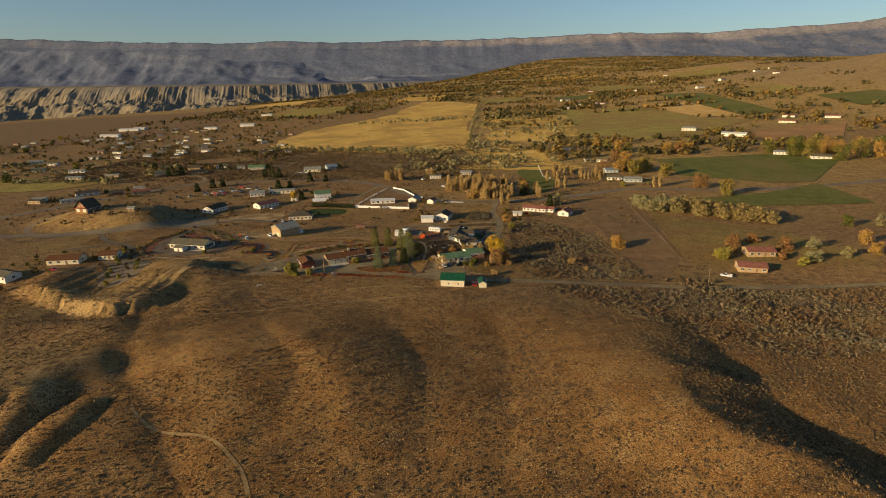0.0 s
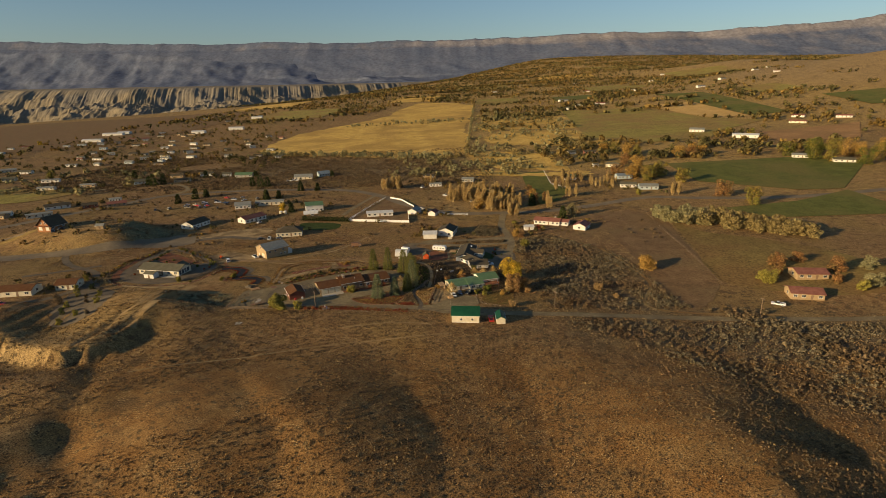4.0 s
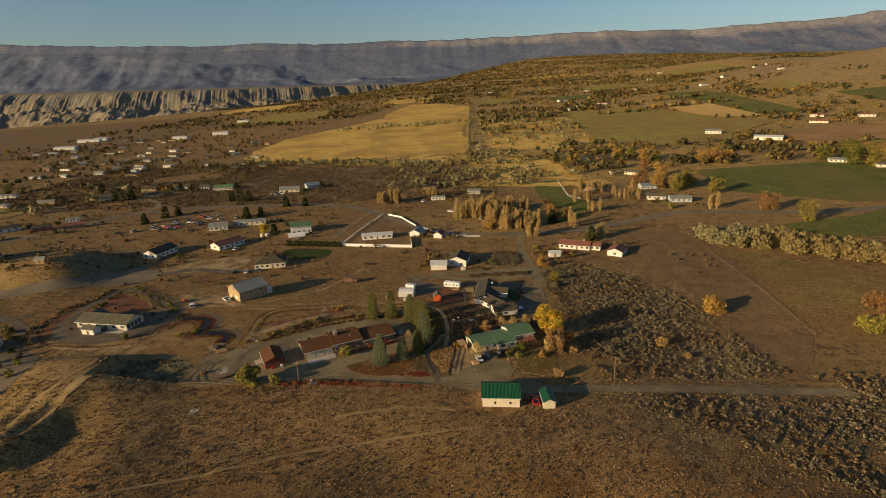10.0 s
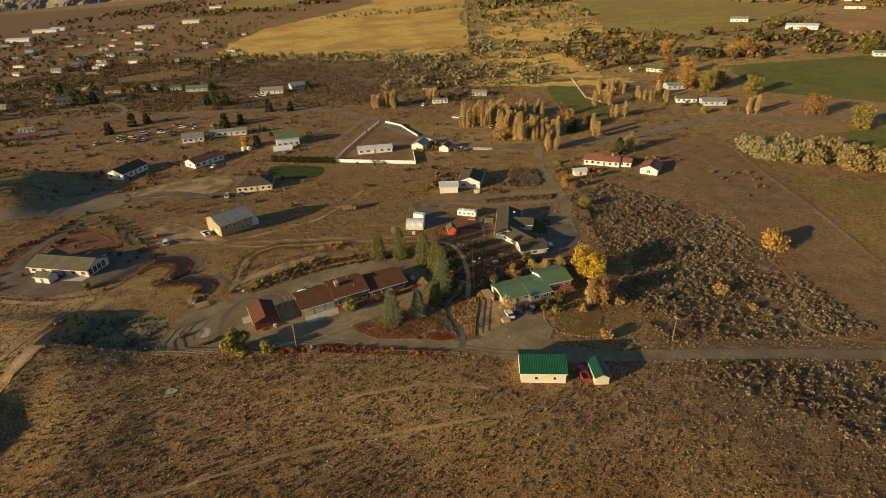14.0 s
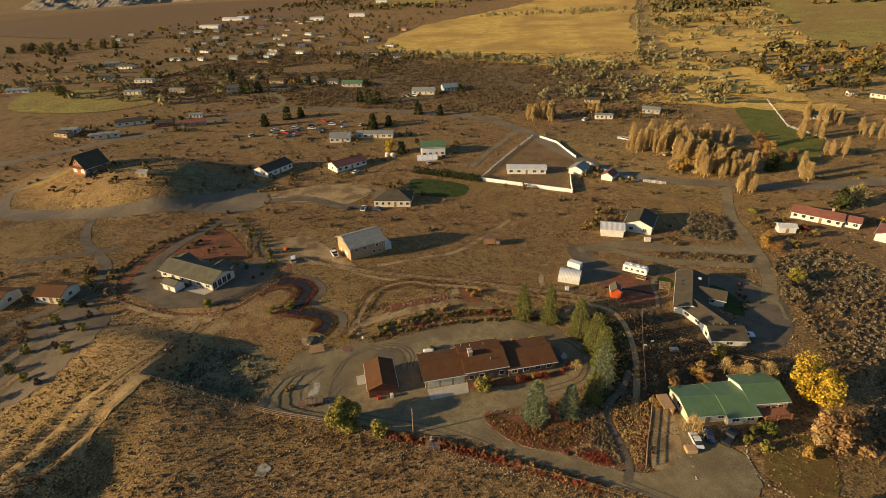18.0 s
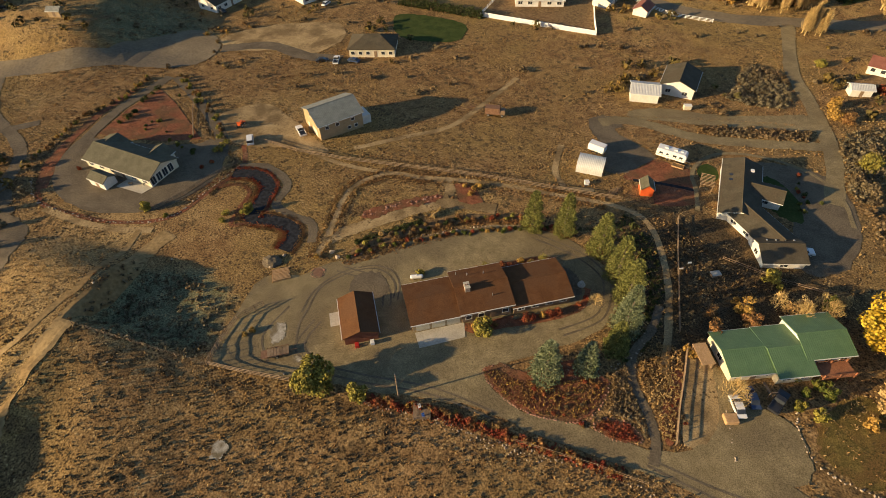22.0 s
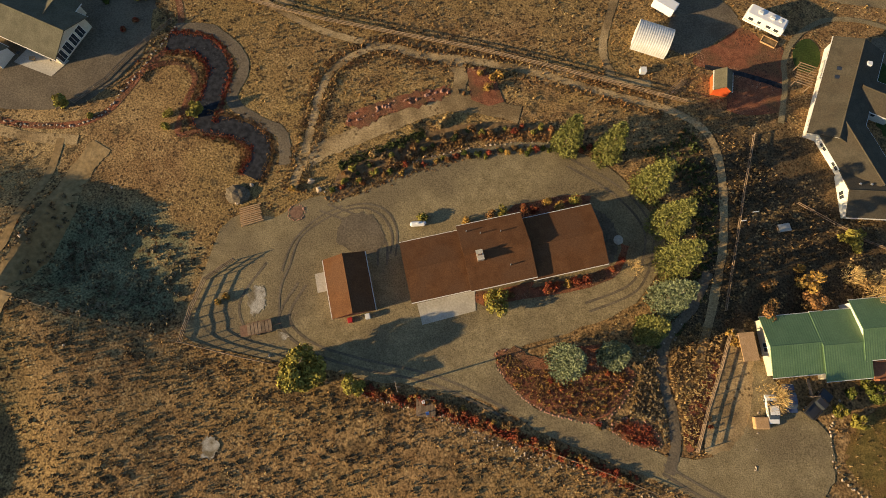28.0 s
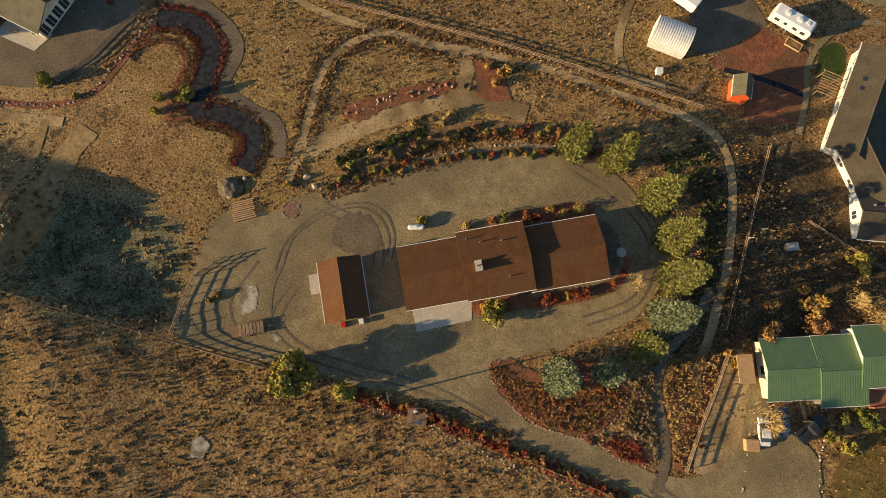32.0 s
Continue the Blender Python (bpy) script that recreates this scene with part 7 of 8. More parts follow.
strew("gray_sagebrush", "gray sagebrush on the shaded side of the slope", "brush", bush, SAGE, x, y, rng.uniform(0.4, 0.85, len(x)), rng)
bank = np.array(eased([(141.0, 104.4), (149.2, 95.5), (154.9, 80.4), (160.7, 60.1), (170.0, 46.5), (180.7, 32.7)], False, 30))
k = rng.integers(len(bank), size=420)
strew("gray_sagebrush", "tall pale sagebrush along the foot of the slope", "brush", rich, GRAYSAGE, bank[k, 0] + rng.normal(size=420) * 3.5, bank[k, 1] + rng.normal(size=420) * 3.5, rng.uniform(0.9, 2.1, 420), rng)
x, y = over(rng, 330, -104, -76, 101, 120, clump=0.1, size=6, clear=False)
strew("gray_sagebrush", "scattered pale sagebrush on the mound", "brush", rich, GRAYSAGE, x, y, rng.uniform(0.4, 0.9, len(x)), rng)
x, y = over(rng, 26000, -420, 60, 395, 640, clump=0.15, size=25)
strew("sagebrush", "brown sagebrush flat beyond the road", "brush", bush, SAGE, x, y, rng.uniform(0.9, 2.0, len(x)), rng)
x, y = over(rng, 850, 20, 260, 440, 1150, [(35, 470), (130, 440), (155, 520), (140, 570), (240, 600), (203, 660), (243, 1090), (80, 1150), (56, 900), (38, 650)], clump=0.55, size=35)
strew("olive_grove", "silver-green olive trees in loose groves", "trees", small_tree, OLIVELEAF, x, y, rng.uniform(3.5, 7.5, len(x)), rng)
x, y = over(rng, 260, -50, 110, 430, 570, clump=0.3, size=20)
strew("olive_grove", "silver-green olive bushes along the meadow", "trees", small_tree, OLIVELEAF, x, y, rng.uniform(3.0, 6.5, len(x)), rng)
t = rng.random(330)
strew("hedgerow", "gray-green brush row along the golden field", "trees", small_tree, OLIVELEAF, np.concatenate([-270 + 300 * t[:150], -200 + 280 * t[150:240], 34 + 30 * t[240:]]), np.concatenate([655 - 95 * t[:150] + rng.normal(size=150) * 8, 1010 + 40 * t[150:240] + rng.normal(size=90) * 22, 580 + 800 * t[240:] + rng.normal(size=90) * 6]), rng.uniform(3, 7, 330), rng)
x, y = over(rng, 1000, -760, -200, 470, 1080, clump=0.25, size=60)
ok = ~inside(x, y, [(-290, 640), (60, 560), (80, 1400), (-110, 1620), (-290, 1050)])
x, y = x[ok], y[ok]
strew("village_trees", "dark trees between the homes of the far settlement", "trees", small_tree, WOODS, x, y, rng.uniform(2.5, 6.5, len(x)), rng)
x, y = over(rng, 20000, -900, 1500, 800, 2300, clump=0.62, size=80)
ok = ~inside(x, y, [(-273, 640), (60, 560), (80, 1400), (-110, 1620), (-280, 1050)]) & (x > -900 + 0.1 * y) & ((x > -150) | (y > 1150))
x, y = x[ok], y[ok]
strew("valley_woods", "brown and olive autumn woods across the valley", "trees", speck, WOODS, x, y, rng.uniform(3, 7.5, len(x)), rng)
x, y = over(rng, 24000, -1000, 2600, 2200, 4150, clump=0.55, size=110, clear=False)
strew("valley_woods", "far brown woods towards the mesa", "trees", speck, WOODS, x, y, rng.uniform(4.5, 9, len(x)), rng)
rows = np.random.default_rng(31)
row_x, row_y = [], []
for k in range(95):
    y0 = 1000 + 3000 * rows.random() ** 1.3
    x0, run, lean = -0.25 * y0 + 0.85 * y0 * rows.random(), rows.uniform(0.05, 0.16) * y0, rows.uniform(-0.12, 0.12)
    t = rows.random(int(run / 5.5))
    row_x.append(x0 + run * t)
    row_y.append(y0 + lean * run * t + rows.normal(size=len(t)) * 4)
x, y = np.concatenate(row_x), np.concatenate(row_y)
ok = ~inside(x, y, [(-273, 640), (60, 560), (80, 1400), (-110, 1620), (-280, 1050)]) & (hump(x, y, 1750, 1500, 760, 520, 20, 1.0, 2.2) < 0.2)
x, y = x[ok], y[ok]
strew("tree_rows", "dark olive and gold tree rows between far fields", "trees", speck, WOODS, x, y, rng.uniform(5, 9.5, len(x)), rng)
x, y = over(rng, 900, 420, 1100, 520, 1100, clump=0.55, size=60)
strew("valley_woods", "green and brown trees between the eastern fields", "trees", small_tree, WOODS, x, y, rng.uniform(5, 11, len(x)), rng)
x, y = over(rng, 420, 120, 420, 480, 660, clump=0.6, size=35)
strew("valley_woods", "olive and brown trees along the field edges", "trees", small_tree, WOODS, x, y, rng.uniform(5, 10, len(x)), rng)
x, y = over(rng, 120, -560, -300, 380, 520, clump=0.3, size=40)
strew("village_trees", "olive and brown trees by the western pasture", "trees", small_tree, OLIVELEAF, x, y, rng.uniform(4, 8, len(x)), rng)
yard_x, yard_y = [], []
for px, py, r in PRINTS:
    if (py > 195 or px < -150) and py < 760:
        for _ in range(9):
            a, d = rng.random() * 6.283, r + 1.0 + 11 * rng.random()
            yard_x.append(px + d * math.cos(a))
            yard_y.append(py + d * math.sin(a))
x, y = np.array(yard_x), np.array(yard_y)
ok = clear_of(x, y)
x, y = x[ok], y[ok]
strew("yard_shrubs", "dark shrubs and small trees in the house yards", "plants", small_tree, WOODS, x, y, rng.uniform(1.2, 3.8, len(x)), rng)
x, y = over(rng, 900, -330, 150, 200, 420, clump=0.25, size=16)
strew("tall_brush", "dark tall brush between the houses", "brush", rich, SAGE, x, y, rng.uniform(0.9, 2.0, len(x)), rng)

# ---- vehicles ----
def wheel(parent, x, y, r=0.34, w=0.22):
    tyre = part("tyre", beam(bmesh.new(), (x, y - w / 2, r), (x, y + w / 2, r), r, sides=16), RUBBER, parent)
    part("rim", beam(bmesh.new(), (x, y - w / 2 - 0.01, r), (x, y + w / 2 + 0.01, r), r * 0.58, sides=12), STEEL, tyre)


def car(name, x, y, rot, paint, label, shape="car", group=""):
    ob = thing(name, x, y, rot, label, "truck" if shape == "pickup" else "car", group)
    if shape == "pickup":
        body = [(-2.7, 0.45), (-2.7, 1.0), (-0.55, 1.02), (-0.5, 1.05), (1.3, 1.1), (2.6, 1.0), (2.7, 0.5)]
        cab, half = [(-0.5, 1.05), (-0.35, 1.75), (0.65, 1.78), (1.3, 1.08)], 0.95
        axles = (-1.7, 1.75)
    elif shape == "van":
        body = [(-2.3, 0.4), (-2.35, 1.1), (1.6, 1.12), (2.4, 0.95), (2.45, 0.45)]
        cab, half = [(-2.3, 1.1), (-2.2, 1.8), (0.9, 1.82), (1.65, 1.1)], 0.92
        axles = (-1.45, 1.5)
    else:
        body = [(-2.2, 0.38), (-2.25, 0.82), (-1.5, 0.92), (1.35, 0.95), (2.15, 0.82), (2.25, 0.42)]
        cab, half = [(-1.65, 0.92), (-1.0, 1.42), (0.55, 1.44), (1.3, 0.94)], 0.87
        axles = (-1.35, 1.35)
    bm = prism(bmesh.new(), body, -half, half)
    bmesh.ops.bevel(bm, geom=bm.edges[:], offset=0.06, segments=2, affect="EDGES")
    part("body", bm, paint, ob)
    bm = prism(bmesh.new(), cab, -half + 0.10, half - 0.10)
    bmesh.ops.bevel(bm, geom=bm.edges[:], offset=0.05, segments=1, affect="EDGES")
    part("glasshouse", bm, GLASS, ob, "dark tinted windows")
    top = [(p * 0.93, q) for p, q in cab[1:3]]
    part("roof", block((top[0][0] + top[1][0]) / 2, 0, top[0][1] - 0.03, top[1][0] - top[0][0], 2 * half - 0.3, 0.08, bevel=0.03), paint, ob)
    if shape == "pickup":
        part("bed", block(-1.65, 0, 0.98, 1.9, 1.6, 0.06), CARDARK, ob)
        for s in (-1, 1):
            part("bed_side", block(-1.65, s * 0.88, 1.0, 2.1, 0.1, 0.30), paint, ob)
    for a in axles:
        for s in (-1, 1):
            wheel(ob, a, s * (half - 0.08))
    for s in (-1, 1):
        part("headlight", block(body[-2][0] + 0.02, s * half * 0.68, 0.68, 0.08, 0.32, 0.16), STEEL, ob)
    return ob


car("pickup_truck", 38.4, 90.4, 94, CARRED, "red pickup truck parked between barn and shed", "pickup")
car("pickup_truck", -88.8, 177.6, 132, CARWHITE, "white pickup truck before the tan workshop", "pickup")
car("pickup_truck", 40.8, 158.4, 8, CARWHITE, "white pickup truck beside the charcoal-roofed house", "pickup")
car("car", 25.8, 118.4, 105, CARBLUE, "dark blue car before the green-roofed house")
car("car", 23.2, 116.0, 105, CARWHITE, "white car with an open load before the green-roofed house")
car("car", -100.8, 169.8, 120, CARWHITE, "white car parked by the garden fence", "van")
car("car", -176.5, 106.7, 10, CARRED, "red car beside the long cream house")
rnd = random.Random(3)
for x, y in ((-219, 311), (-194, 328), (-183, 325), (-183, 343), (-172, 335), (-179, 355), (-170, 315), (-186, 318), (-200, 321), (-190, 335), (-160, 345), (-150, 350)):
    paint, words = rnd.choice(((CARWHITE, "white car in a crowded lot"), (CARBLUE, "dark blue car in a crowded lot"), (CARTAN, "beige car in a crowded lot"), (CARDARK, "black car in a crowded lot"), (CARRED, "red car in a crowded lot")))
    car("car", x, y, rnd.uniform(0, 180), paint, words, rnd.choice(("car", "pickup", "van")), "cars in the lot")
for x, y, p, words, s in ((-146, 441, CARWHITE, "white pickup by the yellow house", "pickup"), (-150, 437, CARTAN, "beige car by the yellow house", "car"), (-142, 440, CARDARK, "black car by the yellow house", "car"), (-225, 214, CARDARK, "black car beside the log house", "car"), (-228, 211, CARBLUE, "dark blue pickup beside the log house", "pickup"), (-96, 222, CARWHITE, "white pickup before the hipped house", "pickup"), (-90, 223, CARBLUE, "blue car before the hipped house", "car"), (-101, 221, CARDARK, "black car before the hipped house", "car"), (-8.4, 385, CARWHITE, "white van under the poplars", "van"), (14, 347, CARWHITE, "white pickup at the grove", "pickup"), (20, 344, CARWHITE, "white van at the grove", "van"), (36, 321, CARTAN, "beige van at the grove", "van"), (-85, 285, CARTAN, "beige car by the greenhouse", "car"), (178, 362, CARWHITE, "white car by the blue house", "car"), (-157, 250, CARDARK, "black car by the white house", "car"), (-118, 265, CARWHITE, "white car by the red-roofed house", "car"), (163, 112, CARWHITE, "white pickup by the tan house", "pickup")):
    car("car", x, y, rnd.uniform(0, 180), p, words, s)

rv = thing("travel_trailer", 14.3, 189.2, -17, "white travel trailer with dark windows", "trailer")
PRINTS.append((14.3, 189.2, 4))
bm = prism(bmesh.new(), [(-3.9, 0.55), (-3.9, 2.6), (-3.7, 2.85), (3.5, 2.85), (3.9, 2.3), (4.0, 1.0), (3.6, 0.55)], -1.25, 1.25)
bmesh.ops.bevel(bm, geom=bm.edges[:], offset=0.09, segments=2, affect="EDGES")
part("body", bm, CARWHITE, rv)
for k in (-2.6, -0.9, 1.0, 2.6):
    part("window", block(k, -1.27, 1.5, 0.9 if k != -0.9 else 0.6, 0.04, 0.55), GLASS, rv)
part("door", block(0.1, -1.27, 0.7, 0.65, 0.04, 1.7), TRIM, rv)
part("stripe", block(0, -1.262, 1.15, 7.6, 0.03, 0.12), CARTAN, rv)
for k in (-1.6, 0.8):
    part("air_conditioner", block(k, 0, 2.85, 0.9, 0.7, 0.28, bevel=0.06), TRIM, rv)
part("roof_hatch", block(2.4, 0.2, 2.85, 0.5, 0.5, 0.14), TRIM, rv)
for a in (-0.7, 0.1):
    for s in (-1, 1):
        wheel(rv, a, s * 1.1)
part("hitch", beam(bmesh.new(), (3.8, 0, 0.5), (5.0, 0, 0.45), 0.06), STEEL, rv)

rnd = random.Random(63)
for x, y, paint, shape, words in ((-209, 314, CARTAN, "van", "beige van in the cluttered lot"), (-201.6, 328.6, CARWHITE, "car", "white car in the cluttered lot"), (-190.7, 323.8, CARRED, "pickup", "red pickup truck in the cluttered lot"), (-186.4, 331, CARBLUE, "car", "dark blue car in the cluttered lot"), (-179, 336.5, CARWHITE, "pickup", "white pickup truck in the cluttered lot"), (-169.6, 329.8, CARDARK, "car", "black car in the cluttered lot"), (-170, 348, CARWHITE, "van", "white van in the cluttered lot"), (-165.3, 356.2, CARTAN, "car", "beige car in the cluttered lot"), (-196, 318, CARTAN, "pickup", "beige pickup truck in the cluttered lot"), (-183, 320, CARWHITE, "car", "white car in the cluttered lot"), (15.7, 345.6, CARWHITE, "van", "white van before the poplars"), (23.8, 346.7, CARTAN, "pickup", "beige pickup truck before the poplars"), (44, 331, CARDARK, "car", "black car before the poplars"), (-147, 437, CARWHITE, "car", "white car before the yellow ranch house"), (-142, 439, CARWHITE, "pickup", "white pickup truck before the yellow ranch house"), (30.3, 118.7, CARDARK, "pickup", "dark pickup truck before the green-roofed house")):
    car("pickup_truck" if shape == "pickup" else "car", x, y, rnd.uniform(0, 180), paint, words, shape)

tractor = thing("tractor", -107.6, 176.4, 100, "small orange-red tractor by the garden", "tractor")
part("bonnet", block(0.7, 0, 0.6, 1.4, 0.7, 0.7, bevel=0.06), ORANGE, tractor)
part("seat", block(-0.6, 0, 0.9, 0.5, 0.5, 0.4, bevel=0.05), CARDARK, tractor)
part("roll_bar", block(-1.0, 0, 0.9, 0.08, 0.9, 1.3), ORANGE, tractor)
part("loader", block(1.9, 0, 0.2, 0.5, 1.5, 0.5, bevel=0.05), ORANGE, tractor)
for a, r in ((-0.6, 0.65), (1.1, 0.4)):
    for s in (-1, 1):
        wheel(tractor, a, s * 0.65, r, 0.3)

old = thing("box_truck", -36.0, 200.2, 4, "old brown box truck rusting in the field", "truck")
part("box", block(-0.6, 0, 0.8, 4.4, 2.2, 2.0, bevel=0.05), RUST, old)
part("cab", block(2.4, 0, 0.7, 1.5, 1.9, 1.5, bevel=0.12), BROWNWALL, old)
part("windscreen", block(3.16, 0, 1.45, 0.05, 1.5, 0.55), GLASS, old)
for a in (-1.8, 2.3):
    for s in (-1, 1):
        wheel(old, a, s * 0.95, 0.42)
plough = thing("farm_implement", -43.6, 201.5, 30, "rusty farm implement in the field", "implement")
for k in range(5):
    part("tine", beam(bmesh.new(), (-1.2 + k * 0.6, 0, 0.9), (-1.2 + k * 0.6, -0.5, 0.0), 0.05), RUST, plough)
part("beam", block(0, 0.1, 0.85, 3.2, 0.16, 0.16), RUST, plough)
part("seat", block(0.2, 0.6, 1.0, 0.5, 0.5, 0.1), RUST, plough)

flatbed = thing("utility_trailer", -61.0, 107.0, 27, "empty timber-floored utility trailer", "trailer")
part("floor", block(0, 0, 0.6, 4.2, 2.0, 0.10), WOOD, flatbed)
for s in (-1, 1):
    part("side_rail", block(0, s * 1.0, 0.95, 4.2, 0.08, 0.10), RUST, flatbed)
    for a in (-2.0, -0.7, 0.7, 2.0):
        part("stake", block(a, s * 1.0, 0.6, 0.07, 0.07, 0.4), RUST, flatbed)
    wheel(flatbed, -0.3, s * 1.05, 0.36)
for i in range(7):
    part("plank", block(-1.8 + i * 0.6, 0, 0.70, 0.50, 1.86, 0.05), WOOD, flatbed)
part("tail_ramp", turned(block(0, 0, 0, 1.2, 1.9, 0.08), -2.7, 0, 0.55, 0), RUST, flatbed)
part("tongue", beam(bmesh.new(), (2.0, 0, 0.55), (3.6, 0, 0.5), 0.06), RUST, flatbed)

gas = thing("gas_tank", -40.2, 131.4, AXIS - 8, "white propane tank on short legs", "tank")
bm = beam(bmesh.new(), (-1.0, 0, 0.75), (1.0, 0, 0.75), 0.48, sides=16)
for s in (-1, 1):
    bmesh.ops.create_uvsphere(bm, u_segments=14, v_segments=8, radius=0.48, matrix=Matrix.Translation((s * 1.0, 0, 0.75)))
part("shell", bm, CARWHITE, gas)
part("dome", beam(bmesh.new(), (0, 0, 1.15), (0, 0, 1.4), 0.18, sides=12), CARWHITE, gas)
for a in (-0.8, 0.8):
    part("leg", block(a, 0, 0, 0.14, 0.7, 0.4), CONCRETE, gas)

# ---- stones, fire ring, log pile, yard things ----
def stone_models():
    out = []
    for k in range(5):
        bm = bmesh.new()
        bmesh.ops.create_icosphere(bm, subdivisions=1, radius=0.5)
        for v in bm.verts:
            v.co *= 0.75 + 0.5 * noise.noise(v.co * 2.1 + Vector((k * 7, 0, 0)))
            v.co.z *= 0.65
        me = bpy.data.meshes.new("stone")
        bm.to_mesh(me)
        bm.free()
        out.append(me)
    return out


STONES, REDSTONES = stone_models(), stone_models()
for me in STONES:
    me.materials.append(ROCK)
for me in REDSTONES:
    me.materials.append(REDROCK)


def edging(points, gap, size, label, models, scatter=0.3, closed=False):
    """Stones laid in a line, each one by itself."""
    rnd = random.Random(len(points) * 31 + int(size * 100))
    line = eased(points, closed, 14)
    x0, y0 = line[0]
    ob = thing("stone_edging", x0, y0, 0, label, "stones", z=0.0)
    done = 0.0
    for (xa, ya), (xb, yb) in zip(line, line[1:]):
        done += math.hypot(xb - xa, yb - ya)
        if done >= gap:
            done = 0.0
            x, y = xb + rnd.uniform(-scatter, scatter), yb + rnd.uniform(-scatter, scatter)
            s = size * rnd.uniform(0.6, 1.4)
            piece = new("stone", rnd.choice(models))
            piece.parent = ob
            piece.matrix_basis = pose(x - x0, y - y0, float(land(x, y)) + s * 0.1, 0, 0, rnd.uniform(0, 360)) @ Matrix.Diagonal((s, s * rnd.uniform(0.7, 1.2), s, 1))
    return ob


edging([(-44, 101.4), (-38.9, 101.3), (-28.4, 101.3), (-21.3, 99.9), (-14.6, 99.3), (-7.2, 99.4), (0.1, 99.2), (9, 97.2)], 0.36, 0.42, "line of pale stones below the drive", STONES, 0.5)
edging([(-40, 100.6), (-28.4, 100.5), (-21.3, 99.2), (-14.6, 98.6), (-5, 98.4)], 0.5, 0.36, "second line of pale stones below the drive", STONES, 0.6)
edging([(-19.5, 114.6), (-21.8, 112.4), (-16.7, 107.8), (-10.5, 106.1), (-3.2, 106.8), (0.2, 111), (1.4, 116)], 0.45, 0.5, "stones round the cinder island", REDSTONES, 0.15)
edging([(-0.9, 106.4), (2.7, 104.8), (7.1, 105.7), (5, 108.5), (0.9, 108.5)], 0.45, 0.45, "stones round the small cinder bed", REDSTONES, 0.1, True)
edging([(-58.7, 147.9), (-55.3, 149.9), (-51.0, 153.2), (-46.5, 156.1), (-42.4, 158.7)], 0.4, 0.8, "dark red boulders on the cinder slope", REDSTONES, 0.9)
edging([(-59, 132.4), (-50, 139), (-40, 145.6), (-28, 151), (-16, 153.6)], 0.6, 0.5, "stones along the upper edge of the yard", STONES, 0.25)
edging([(-150, 141), (-141, 133.4), (-128, 131.6), (-115.5, 131.8), (-105, 136), (-101, 147), (-98, 159)], 0.6, 0.6, "stone border of the gray house's drive", STONES, 0.3)
edging([(21.5, 117), (21.8, 112), (22.2, 106)], 0.5, 0.5, "stones beside the gravel parking place", STONES, 0.2)
edging([(34, 121), (33, 114), (36, 108), (44, 105.5)], 0.5, 0.55, "stones round the faded grass", STONES, 0.25)
edging([(1.5, 118), (4, 121), (6.5, 124), (8, 129)], 0.5, 0.5, "gray stones in the dry wash", STONES, 0.9)
pit = edging([(-61.9 + 1.5 * math.cos(a * 0.7), 128.1 + 1.5 * math.sin(a * 0.7)) for a in range(9)], 0.42, 0.5, "ring of brown stones round a fire pit", REDSTONES, 0.08, True)
pit.name = "fire_pit"
part("ashes", beam(bmesh.new(), (0, 0, 0.0), (0, 0, 0.02), 1.2, sides=16), RUST, pit).matrix_basis = pose(-1.5, 0, float(land(-61.9, 128.1)) + 0.08)
for x, y, s in ((-61.2, 134.4, 1.9), (-59.4, 133.2, 1.5), (-73, 127, 1.1), (-71.5, 131.0, 1.2), (-58, 103, 0.8), (-88, 103.5, 1.0), (-104, 111, 0.9), (-90, 96, 0.7), (-96, 124, 0.8)):
    rock = tagged(new("boulder", STONES[int(s * 10) % 5]), "tan weathered boulder on dry ground", "boulder")
    rock.matrix_basis = pose(x, y, float(land(x, y)) + s * 0.15, 0, 0, s * 200) @ Matrix.Scale(s, 4)
pile = thing("log_pile", -69.6, 125.6, 30, "stack of pale split logs on the gravel", "logs")
for i in range(16):
    part("log", beam(bmesh.new(), (-1.9 + rnd.uniform(-0.2, 0.2), -1.7 + (i % 10) * 0.36, 0.16 + 0.26 * (i // 10)), (1.9 + rnd.uniform(-0.2, 0.2), -1.6 + (i % 10) * 0.36, 0.16 + 0.26 * (i // 10)), 0.16, 0.13, 8), PLY, pile)
heap = thing("gravel_heap", -73.4, 128.6, 0, "heap of dark gravel by the log pile", "gravel heap")
bm = bmesh.new()
bmesh.ops.create_icosphere(bm, subdivisions=3, radius=1.0)
for v in bm.verts:
    v.co = Vector((v.co.x * 2.3, v.co.y * 1.8, max(v.co.z, -0.1) * 0.95)) * (1 + 0.22 * noise.noise(v.co * 2.2))
part("mound", bm, DARKGRAVEL, heap)
plat = thing("platform", -30.6, 101.8, 14, "small timber platform with chairs below the drive", "platform")
for i in range(8):
    part("plank", block(-1.4 + i * 0.4, 0, 0.35, 0.37, 2.8, 0.06), WOOD, plat)
for a in (-1.4, 1.4):
    for b in (-1.3, 1.3):
        part("post", block(a, b, -0.3, 0.12, 0.12, 1.5), WOOD, plat)
for b in (-1.3, 1.3):
    part("rail", block(0, b, 1.1, 2.9, 0.08, 0.08), WOOD, plat)
